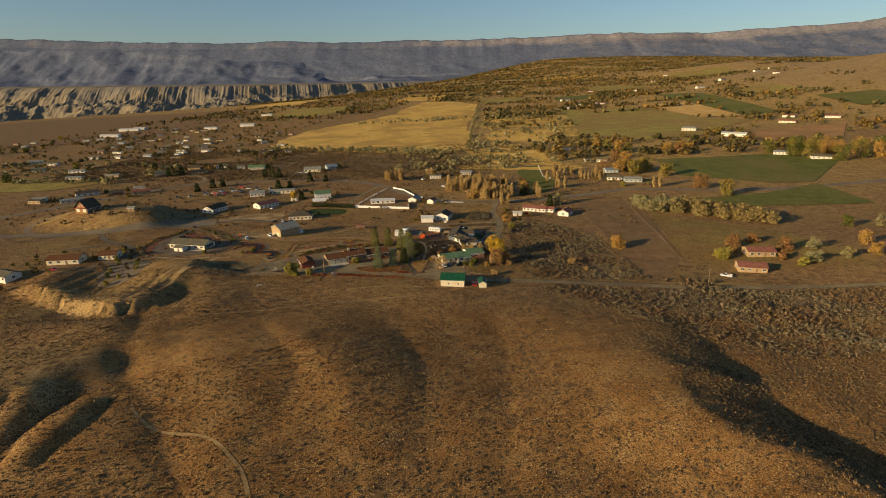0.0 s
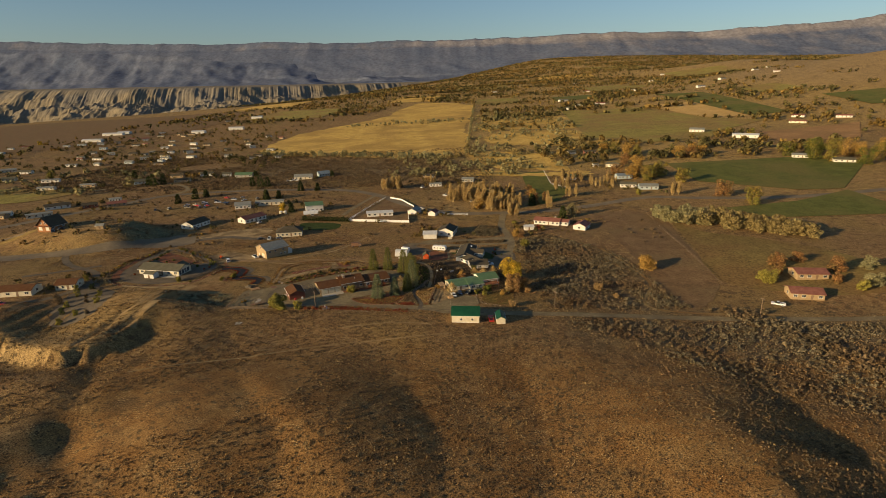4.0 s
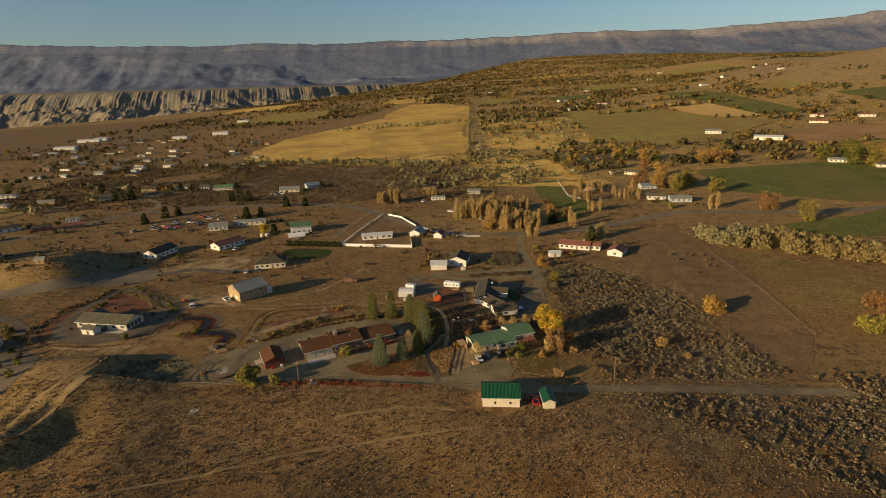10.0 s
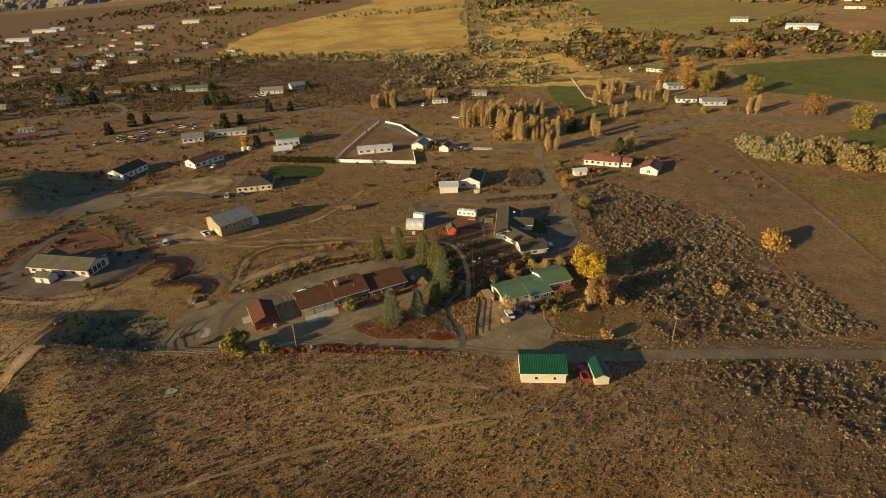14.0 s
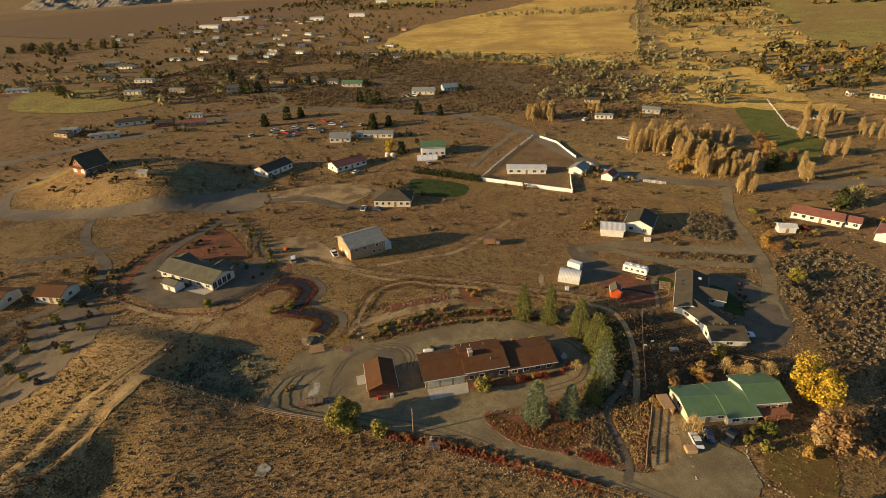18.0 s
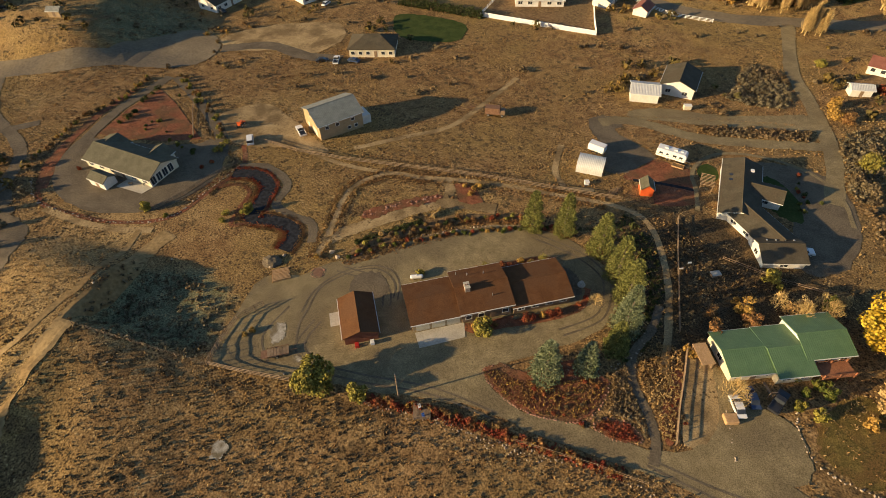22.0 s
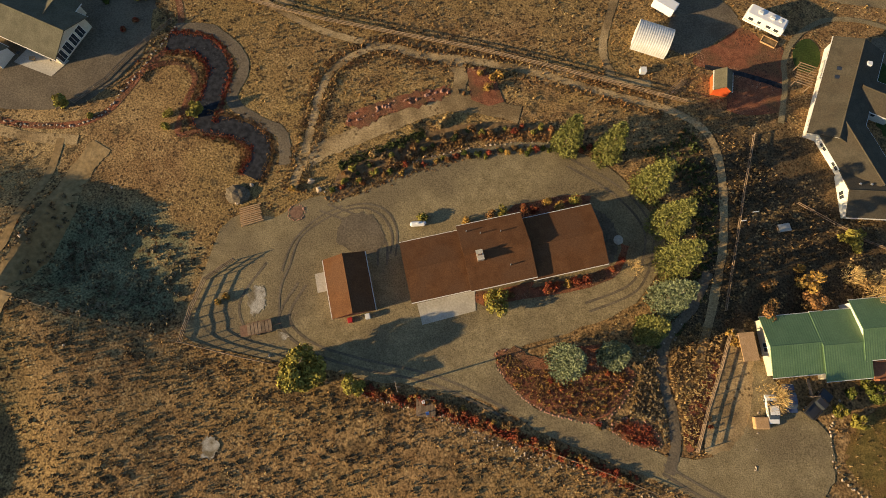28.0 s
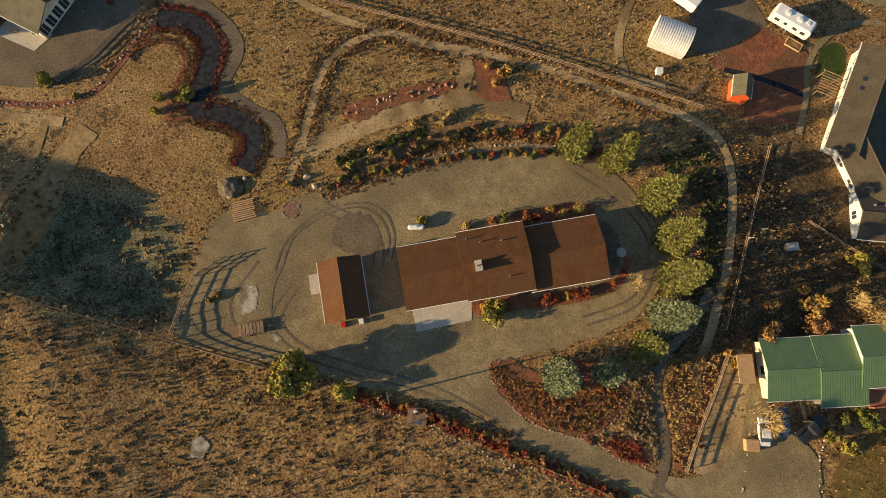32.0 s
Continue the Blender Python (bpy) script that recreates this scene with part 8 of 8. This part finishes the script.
for a, b, m, words in ((-0.6, 0.7, CARWHITE, "white garden chair on the platform"), (0.5, -0.8, TARP, "blue garden chair on the platform")):
    chair = thing("garden_chair", -30.6 + a, 101.8 + b, 30, words, "chair", z=float(land(-30.6, 101.8)) + 0.41)
    part("seat", block(0, 0, 0.4, 0.5, 0.5, 0.06), m, chair)
    part("backrest", block(0, 0.24, 0.46, 0.5, 0.06, 0.5), m, chair)
    for p in (-0.2, 0.2):
        for q in (-0.2, 0.2):
            part("leg", block(p, q, 0, 0.05, 0.05, 0.4), m, chair)
font = thing("fountain", -5.6, 137.6, 0, "small round stone fountain on the patio", "fountain")
part("basin", beam(bmesh.new(), (0, 0, 0), (0, 0, 0.5), 0.75, 0.85, 18), CONCRETE, font)
part("column", beam(bmesh.new(), (0, 0, 0.5), (0, 0, 1.1), 0.16, 0.10, 10), CONCRETE, font)
part("bowl", beam(bmesh.new(), (0, 0, 1.1), (0, 0, 1.25), 0.2, 0.45, 14), CONCRETE, font)
for x, y, w in ((16.6, 148.6, "white garden ornament on a stake"), (14.7, 146.4, "pale garden ornament on a stake")):
    orn = thing("garden_ornament", x, y, 20, w, "ornament")
    part("stake", beam(bmesh.new(), (0, 0, 0), (0, 0, 1.0), 0.04), WOOD, orn)
    part("vane", block(0, 0, 0.9, 0.9, 0.1, 0.45, bevel=0.04), CARWHITE, orn)
hut = thing("cold_frame", 22.0, 147.2, 24, "low gray wooden cold frame in the garden", "planter")
part("box", block(0, 0, 0, 2.0, 1.3, 0.6), WOOD, hut)
part("lid", block(0, 0, 0.6, 2.1, 1.4, 0.06), GRAYWALL, hut)
for x, y, r in ((-0.6, 170.2, 62), (0.3, 170.8, 64)):
    lad = thing("ladder", x, y, r, "weathered timber ladder lying in dry grass", "ladder")
    for s in (-0.4, 0.4):
        part("stile", block(0, s, 0.25, 4.0, 0.1, 0.1), WOOD, lad)
    for i in range(9):
        part("rung", block(-1.7 + i * 0.42, 0, 0.27, 0.07, 0.8, 0.06), WOOD, lad)
bee = thing("storage_box", -6.9, 172.4, 15, "small white storage box in the weeds", "box")
part("box", block(0, 0, 0, 1.1, 1.1, 0.9, bevel=0.04), CARWHITE, bee)
part("lid", block(0, 0, 0.9, 1.2, 1.2, 0.08), TRIM, bee)
planter = thing("planter", 16.0, 185.6, -17, "wooden planter box on red cinder", "planter")
for a, b, w, d in ((0, -0.8, 3.0, 0.1), (0, 0.8, 3.0, 0.1), (-1.45, 0, 0.1, 1.6), (1.45, 0, 0.1, 1.6)):
    part("board", block(a, b, 0, w, d, 0.45), PLY, planter)
part("soil", block(0, 0, 0.02, 2.8, 1.5, 0.32), BROWN, planter)
for k, (x, y) in enumerate(((-125.0, 145.2), (-121.5, 144.6), (-118.0, 145.4))):
    seat = thing("terrace_table" if k == 1 else "terrace_chair", x, y, 20 * k, "small dark terrace furniture on concrete", "furniture", z=float(land(x, y)) + 0.14)
    part("top", block(0, 0, 0.68 if k == 1 else 0.42, 1.1 if k == 1 else 0.6, 0.8 if k == 1 else 0.6, 0.06), CARDARK if k != 1 else PLY, seat)
    for a in (-0.25, 0.25):
        for b in (-0.25, 0.25):
            part("leg", block(a, b, 0, 0.06, 0.06, 0.68 if k == 1 else 0.42), CARDARK, seat)
bench_ = thing("play_set", 29.2, 119.6, 110, "timber frame leaning by the house front", "frame")
for a in (-0.5, 0.5):
    part("upright", block(0, a, 0, 0.14, 0.14, 1.8), WOOD, bench_)
part("crossbar", block(0, 0, 1.7, 0.14, 1.4, 0.14), WOOD, bench_)
part("plank", block(1.2, 0, 0.7, 3.0, 0.5, 0.08), WOOD, bench_)
tarp = thing("covered_load", 21.9, 113.4, 15, "brown tarpaulin over a low load", "load")
bm = block(0, 0, 0, 2.4, 1.9, 0.9, bevel=0.2)
part("cover", bm, PLY, tarp)
for x, y, h in ((-35.6, 103.8, 7.2), (66.0, 104.5, 8.0), (150.0, 101.5, 8.0), (49.0, 105.0, 3.0)):
    pole = thing("power_pole" if h > 5 else "post", x, y, 30, "weathered wooden pole beside the drive" if h > 5 else "short wooden post beside the lane", "pole")
    part("shaft", beam(bmesh.new(), (0, 0, -0.5), (0, 0, h), 0.15, 0.10, 8), WOOD, pole)
    if h > 5:
        part("crossarm", block(0, 0, h - 0.7, 0.12, 1.8, 0.14), WOOD, pole)
        for s in (-0.8, 0, 0.8):
            part("insulator", beam(bmesh.new(), (0, s, h - 0.56), (0, s, h - 0.38), 0.05, sides=8), STEEL, pole)


# ---- fences ----
def post_and_rail(points, spacing, height, rails, material, label, thick=0.12, rail=0.09, solid=False):
    x0, y0 = points[0]
    ob = thing("fence", x0, y0, 0, label, "fence", z=0.0)
    spots = []
    for (xa, ya), (xb, yb) in zip(points, points[1:]):
        d = math.hypot(xb - xa, yb - ya)
        n = max(1, round(d / spacing))
        spots += [(xa + (xb - xa) * i / n, ya + (yb - ya) * i / n) for i in range(n)]
    spots.append(points[-1])
    for x, y in spots:
        part("post", block(x - x0, y - y0, float(land(x, y)) - 0.3, thick, thick, height + 0.3), material, ob)
    for (xa, ya), (xb, yb) in zip(spots, spots[1:]):
        za, zb = float(land(xa, ya)), float(land(xb, yb))
        if solid:
            d, turn = math.hypot(xb - xa, yb - ya), math.degrees(math.atan2(yb - ya, xb - xa))
            part("panel", block((xa + xb) / 2 - x0, (ya + yb) / 2 - y0, min(za, zb) - 0.05, d - thick, 0.06, height - 0.1, turn), material, ob)
            continue
        for k in range(rails):
            z = height * (k + 0.75) / rails - 0.1
            part("rail", beam(bmesh.new(), (xa - x0, ya - y0, za + z), (xb - x0, yb - y0, zb + z), rail, sides=4), material, ob)
    return ob


post_and_rail([(-99, 171), (-86, 168.5), (-72.5, 167.8), (-56, 168.4), (-39.7, 169), (-23.4, 168.8), (-8.4, 168.2), (2, 167.8)], 2.6, 1.3, 3, WOOD, "weathered three-rail timber fence")
post_and_rail([(12.6, 106.4), (13.3, 113), (14.4, 120), (15.3, 127)], 2.2, 1.5, 3, WOOD, "pale timber rail fence along the raked strip")
post_and_rail([(-56, 101.9), (-64, 101.5), (-72.9, 101.3), (-73.4, 107), (-73, 112.5), (-69.4, 117)], 2.2, 1.7, 3, WOOD, "timber corral fence at the corner of the yard")
post_and_rail([(-101, 101.2), (-94, 101), (-86, 101.1), (-73, 101.2)], 3.0, 1.1, 2, WOOD, "thin wire fence on wooden posts", 0.09, 0.02)
post_and_rail([(-55, 101.8), (-46, 101.4), (-40, 101.0)], 3.0, 1.1, 2, WOOD, "thin wire fence on wooden posts", 0.09, 0.02)
post_and_rail([(8, 98.6), (0, 99.6), (-8, 100.2), (-14, 100.6)], 2.6, 1.2, 2, WOOD, "low timber fence below the drive", 0.1, 0.05)
post_and_rail([(-99, 160), (-103, 152), (-106, 144), (-110, 138)], 2.4, 1.2, 3, WOOD, "timber fence beside the gray house's drive")
post_and_rail([(-118, 168), (-126, 180), (-131, 189)], 2.4, 1.2, 2, WOOD, "timber fence along the red yard")
post_and_rail([(15.0, 164), (14.4, 152), (14.2, 140), (14.0, 130)], 2.6, 1.2, 2, WOOD, "gray timber fence between garden and wash")
post_and_rail([(24, 152.5), (36, 148.5), (46, 147)], 2.6, 1.0, 2, WOOD, "low timber fence behind the charcoal-roofed house")
post_and_rail([(-200, 206), (-188, 212), (-183, 222)], 3.0, 1.2, 2, WOOD, "timber fence on the log house knoll")
post_and_rail([(-54.3, 267), (-43, 265), (-32, 263.2), (-20.5, 261.2), (-9.6, 259.6)], 2.4, 1.9, 0, VINYL, "solid white panel fence of the compound", 0.16, solid=True)
post_and_rail([(-9.6, 259.6), (-11, 271), (-12, 283)], 2.4, 1.9, 0, VINYL, "solid white panel fence of the compound", 0.16, solid=True)
post_and_rail([(-54.3, 267), (-50, 290), (-44, 318), (-37.5, 344)], 2.6, 1.4, 3, VINYL, "white three-rail vinyl fence", 0.15, 0.08)
post_and_rail([(-33, 343), (-22.3, 333.7), (-16, 320), (-10.4, 308.9)], 2.6, 1.4, 0, VINYL, "white panel fence along the road", 0.15, solid=True)
post_and_rail([(-4.6, 301.3), (6, 289), (17.4, 280.7), (31.7, 277.8)], 2.6, 1.4, 3, VINYL, "white three-rail vinyl fence along the road", 0.15, 0.08)
post_and_rail([(112, 448), (109, 384), (122, 361)], 4.0, 1.3, 2, VINYL, "white rail fence of the paddock", 0.14, 0.08)
post_and_rail([(159, 277), (155, 230), (152, 183), (150, 136)], 6.0, 1.2, 2, WOOD, "old field fence on wooden posts", 0.12, 0.05)

# low growth of the shaded garden, weeds round the winding bed
rng = np.random.default_rng(19)
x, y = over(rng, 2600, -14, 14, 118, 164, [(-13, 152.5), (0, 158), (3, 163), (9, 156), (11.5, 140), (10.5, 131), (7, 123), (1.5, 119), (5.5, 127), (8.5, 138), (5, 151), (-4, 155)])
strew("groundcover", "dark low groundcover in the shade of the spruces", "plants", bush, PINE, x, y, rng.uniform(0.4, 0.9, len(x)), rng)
x, y = over(rng, 1300, 13, 38, 128, 166)
strew("garden_weeds", "dark dry weeds in the shaded garden", "plants", tuft, SAGE, x, y, rng.uniform(0.5, 1.1, len(x)), rng)
for line, n, m, words in ((((-102, 149), (-97, 157), (-90, 158), (-84.5, 154), (-83, 146)), 170, REDLEAF, "dark red weeds along the winding bed"), (((-103, 143), (-98.8, 149.1), (-94.1, 151.6), (-89.6, 149), (-89.2, 142.7), (-88.2, 137.4)), 300, ORANGELEAF, "rust-coloured weeds along the winding bed"), (((-83, 142.4), (-76, 143), (-70.8, 139.4), (-70, 134)), 300, ORANGELEAF, "rust-coloured weeds along the winding bed"), (((-88, 136.4), (-83.7, 138.2), (-77, 138.2), (-75.2, 136), (-75, 132)), 420, TUFT, "straw-coloured weeds along the winding bed"), (((-57, 131.5), (-46, 139.5), (-36, 146), (-22, 152)), 500, ORANGELEAF, "rust-coloured weeds along the hedge"), (((-130, 188), (-116, 172), (-100, 160), (-99, 146)), 400, SAGE, "gray weeds along the gray house's drive"), (((-155, 162), (-152, 146), (-140, 134), (-118, 131)), 420, SAGE, "gray weeds round the gray house's drive"), (((-30, 168), (0, 168.5), (2, 176)), 400, TUFT, "straw-coloured weeds along the fence"), (((-58, 210), (-20, 205), (20, 211), (50, 214)), 600, TUFT, "straw-coloured weeds along the drive")):
    path = np.array(eased(list(line), False, 30))
    k = rng.integers(len(path), size=n)
    x, y = path[k, 0] + rng.normal(size=n) * 0.45, path[k, 1] + rng.normal(size=n) * 0.45
    strew("weeds", words, "plants", bush if m is not TUFT else tuft, m, x, y, rng.uniform(0.18, 0.42, n), rng)


def verge(line, offset, n, models, material, words, wide=0.25, low=0.2, high=0.4):
    """Plants along one side of a line."""
    path = np.array(eased(list(line), False, 30))
    way = np.gradient(path, axis=0)
    way /= np.linalg.norm(way, axis=1)[:, None] + 1e-9
    k = rng.integers(len(path), size=n)
    d = offset + rng.normal(size=n) * wide
    strew("weeds", words, "plants", models, material, path[k, 0] - way[k, 1] * d, path[k, 1] + way[k, 0] * d, rng.uniform(low, high, n), rng)


bed = [(-98.1, 155.4), (-91.7, 156.2), (-86.6, 153.1), (-85.2, 147.6), (-84.8, 140.9), (-78.9, 140.9), (-73.4, 139.6), (-71.8, 136.1), (-72.4, 132.4)]
verge(bed, -2.1, 700, bush, REDLEAF, "dark red plants along the inner edge of the winding bed", 0.4, 0.2, 0.45)
verge(bed, -2.9, 600, bush, ORANGELEAF, "rust-orange plants along the winding bed", 0.3, 0.2, 0.45)
verge(bed[:5], 2.2, 420, bush, REDLEAF, "dark red plants along the outer edge of the winding bed", 0.35, 0.2, 0.5)
verge(bed[4:], 2.2, 260, bush, ORANGELEAF, "rust-orange plants along the outer edge of the winding bed", 0.3, 0.2, 0.4)
loop = [(-64, 132), (-64.6, 144), (-65.4, 152.5), (-63.9, 159), (-57.2, 165), (-48.5, 165), (-37, 166.5), (-25.4, 166.8), (-12.5, 166), (-1.8, 165.6)]
for side in (-1.3, 1.4):
    verge(loop, side, 500, tuft, TUFT, "tall straw-coloured grass beside the garden track", 0.45, 0.4, 0.9)
    verge(loop, side * 1.3, 300, bush, ORANGELEAF, "rust-coloured growth beside the garden track", 0.6, 0.25, 0.5)
for outline, n, models, material, words, low, high in (([(-21.7, 112.6), (-17, 108.2), (-10.8, 106.4), (-3.5, 107.1), (-0.2, 111), (1, 116), (-4.6, 115), (-11, 113), (-15, 112.2), (-19, 113.5)], 900, bush, ORANGELEAF, "low rust-orange growth on the cinder island", 0.18, 0.42), ([(-21.7, 112.6), (-17, 108.2), (-10.8, 106.4), (-3.5, 107.1), (-0.2, 111), (1, 116), (-4.6, 115), (-11, 113), (-15, 112.2), (-19, 113.5)], 260, tuft, OCHRE, "ochre grass on the cinder island", 0.3, 0.7), ([(-0.6, 106.4), (2.7, 105), (6.9, 105.7), (5, 108.3), (0.9, 108.3)], 220, bush, REDLEAF, "crimson growth on the small cinder bed", 0.2, 0.5), ([(6.5, 122), (6.4, 117), (9, 111.5), (10.4, 107), (12.6, 107), (14, 117), (14.4, 126), (9, 127)], 700, tuft, TUFT, "straw-coloured weeds beside the gravel path", 0.3, 0.8), ([(1.5, 109.5), (6.5, 109), (8, 106), (5.2, 116), (4.5, 121), (2, 118)], 300, rich, GRAYSAGE, "gray sage beside the gravel path", 0.25, 0.6)):
    xs, ys = [p[0] for p in outline], [p[1] for p in outline]
    x, y = over(rng, n * 2, min(xs), max(xs), min(ys), max(ys), outline, clear=False)
    strew("weeds", words, "plants", models, material, x, y, rng.uniform(low, high, len(x)), rng, 0.1)
for line, n, m, words in (([(-41, 101.6), (-30, 102.0), (-20, 101.4), (-8, 100.4), (4, 99.2)], 900, REDLEAF, "dense row of rust-red growth below the drive"), ([(-56, 134.5), (-48, 140.6), (-42, 146), (-36, 149.8), (-27, 153), (-19, 154.6)], 900, ORANGELEAF, "rust-orange growth along the front of the long bed"), ([(-57, 138.5), (-50, 144.2), (-44, 148.8)], 420, PINE, "dark green growth in the long bed")):
    verge(line, 0.0, n, bush, m, words, 0.5, 0.25, 0.6)


# rows and beds of shrubs by the houses
def plant_row(points, count, tones, label, group, low, high, spread=0.8):
    rnd = random.Random(count * 7 + len(points))
    line = eased(points, False, 12)
    for i in range(count):
        x, y = line[min(len(line) - 1, int((i + rnd.random()) / count * len(line)))]
        h = rnd.uniform(low, high)
        shrub("shrub", x + rnd.uniform(-spread, spread), y + rnd.uniform(-spread, spread), h, h * 0.75, rnd.choice(tones), label, group, count=150, size=0.10 + 0.05 * h)


plant_row([(-154.2, 196.9), (-153.3, 191.7), (-152.7, 185.8), (-153.7, 179.8), (-155.2, 174.7), (-157.4, 169.7), (-156.8, 162.7), (-156.1, 154.9), (-155.6, 147.7)], 46, (CEDAR, OCHRE, SAGE, ORANGELEAF), "dry shrub in the row along the gray house's drive", "shrubs along the gray house's drive", 0.6, 1.5)
plant_row([(-143.4, 199.4), (-136.1, 194.1), (-128.2, 187.5), (-120.9, 181.4), (-114.0, 174.3), (-109.0, 168.7), (-107.0, 164.0)], 34, (GREENLEAF, CEDAR, GRAYSAGE, ORANGELEAF), "shrub in the row between the drive and the workshop", "shrubs between the drive and the workshop", 0.7, 1.7, 1.2)
plant_row([(-145.8, 191.8), (-145.1, 184.3), (-143.8, 177.5), (-143.1, 173.1), (-144.1, 168.5)], 9, (PINE, GREENLEAF), "small dark evergreen at the edge of the red yard", "evergreens of the red yard", 0.8, 1.8, 0.5)
plant_row([(-134.0, 165.4), (-135.4, 172.0), (-132.0, 172.1), (-122.0, 163.6), (-119.5, 163.6), (-113.2, 161.3), (-139.9, 191.4)], 14, (PINE, GREENLEAF, CEDAR), "low dark shrub on red cinder", "shrubs of the red yard", 0.5, 1.1, 0.8)
plant_row([(39.7, 190.3), (46.2, 188.3), (42.7, 186.4), (45.9, 184.4), (43.6, 181.3), (47.9, 181.9), (44.3, 179.1), (48.5, 178.3), (46.1, 176.9), (43.1, 175.7), (44.2, 173.8), (46.3, 174.5), (43.4, 183.2)], 13, (PINE, GREENLEAF, REDLEAF, PINE), "clipped dark shrub in the gravel forecourt", "shrubs of the forecourt", 0.5, 1.1, 0.6)
plant_row([(-153.5, 237.0), (-147.6, 236.1), (-144.0, 241.2), (-138.0, 238.1), (-152.0, 230.9), (-137.8, 213.9), (-134.2, 212.8), (-171.8, 254.1)], 16, (ORANGELEAF, OCHRE, GRAYSAGE), "dry shrub beside the turning circle", "shrubs beside the turning circle", 0.8, 1.8, 1.0)
for (x, y), h, m, words in zip([(61.0, 220.3), (64.3, 218.6), (63.2, 252.0), (61.5, 184.6), (59.2, 187.9), (78.0, 237.8)], (3.4, 3.0, 2.2, 3.0, 2.6, 2.6), (OCHRE, ORANGELEAF, CEDAR, GRAYSAGE, GRAYSAGE, REDLEAF), ("large ochre bush beside the gravel drive", "large rust-orange bush beside the gravel drive", "yellow-green bush beside the lane", "tall gray sagebrush beside the drive", "tall gray sagebrush beside the drive", "dark red bush by the small cottage")):
    leafed("bush", x, y, h, h * 0.85, m, words, "shrub", count=900, size=0.2, low=0.1)
for (x, y), h, m in zip([(20.3, 135.9), (25.9, 138.0), (34.5, 146.3), (35.5, 140.2), (38.2, 141.5), (43.0, 144.1), (46.6, 144.9), (37.4, 123.9), (35.3, 121.8), (34.0, 124.7), (16.2, 125.0), (25.2, 140.5), (15.3, 126.5)], (2.4, 2.6, 1.4, 3.4, 3.6, 3.4, 2.6, 2.2, 1.6, 1.8, 1.6, 1.6, 1.5), (ORANGELEAF, OCHRE, CEDAR, TUFT, PALEBARK, PALEBARK, PALEBARK, GREENLEAF, GREENLEAF, CEDAR, OCHRE, OCHRE, OCHRE)):
    leafed("garden_shrub", x, y, h, h * 0.6, m, "autumn shrub in the garden of the green-roofed house", "shrub", "shrubs of the green-roofed house", count=500, size=0.15, low=0.08)
rng = np.random.default_rng(57)
for outline, n, words in (([(31.7, 224.3), (40.2, 247.4), (47.0, 245.7), (51.8, 240.8), (50.6, 224.4), (43.8, 221.6), (37.5, 222.9)], 420, "pale sagebrush beside the lane"), ([(22.0, 206.6), (30.4, 209.8), (40.5, 215.8), (49.9, 213.0), (52.9, 210.1), (50.8, 204.9), (43.7, 204.4), (35.4, 204.9), (26.6, 202.8)], 420, "pale sagebrush between the drives"), ([(59.9, 207.0), (73.0, 215.7), (63.4, 180.5), (57.2, 180.0), (56.9, 189.3)], 300, "dense pale sagebrush east of the drive")):
    xs, ys = [p[0] for p in outline], [p[1] for p in outline]
    x, y = over(rng, n * 2, min(xs), max(xs), min(ys), max(ys), outline)
    strew("gray_sagebrush", words, "brush", rich, GRAYSAGE, x, y, rng.uniform(0.5, 1.35, len(x)), rng)
plant_row([(-55.5, 136), (-49, 142.2), (-43, 147), (-36.5, 151)], 26, (CEDAR, PINE, GRAYSAGE, SAGE, ORANGELEAF), "dry shrub among stones in the long bed", "shrubs of the long bed", 0.6, 1.3, 1.1)
plant_row([(-36.5, 151), (-28, 153.8), (-20, 155.2)], 14, (REDLEAF, REDLEAF, CEDAR, ORANGELEAF), "crimson and green shrub in the long bed", "shrubs of the long bed", 0.7, 1.5, 0.9)
plant_row([(-46, 149.6), (-42, 151.4), (-40.5, 152.4)], 6, (TUFT,), "pale ornamental grass in the long bed", "grasses of the long bed", 0.7, 1.2, 0.7)
plant_row([(-36, 164), (-33, 162), (-60, 134)], 5, (TUFT, OCHRE), "pale dry bush beside the path", "bushes beside the path", 1.0, 1.8, 0.8)
plant_row([(-12, 112), (-6, 110), (-1.5, 113), (-4, 116)], 22, (ORANGELEAF, REDLEAF, SAGE), "low autumn shrub on the cinder island", "shrubs of the cinder island", 0.3, 0.7, 2.0)
plant_row([(-40, 101.8), (-30, 102.6), (-20, 102), (-8, 100.6), (4, 99.6)], 44, (REDLEAF, REDLEAF, ORANGELEAF), "dark red shrub below the drive", "shrubs below the drive", 0.6, 1.2, 0.6)
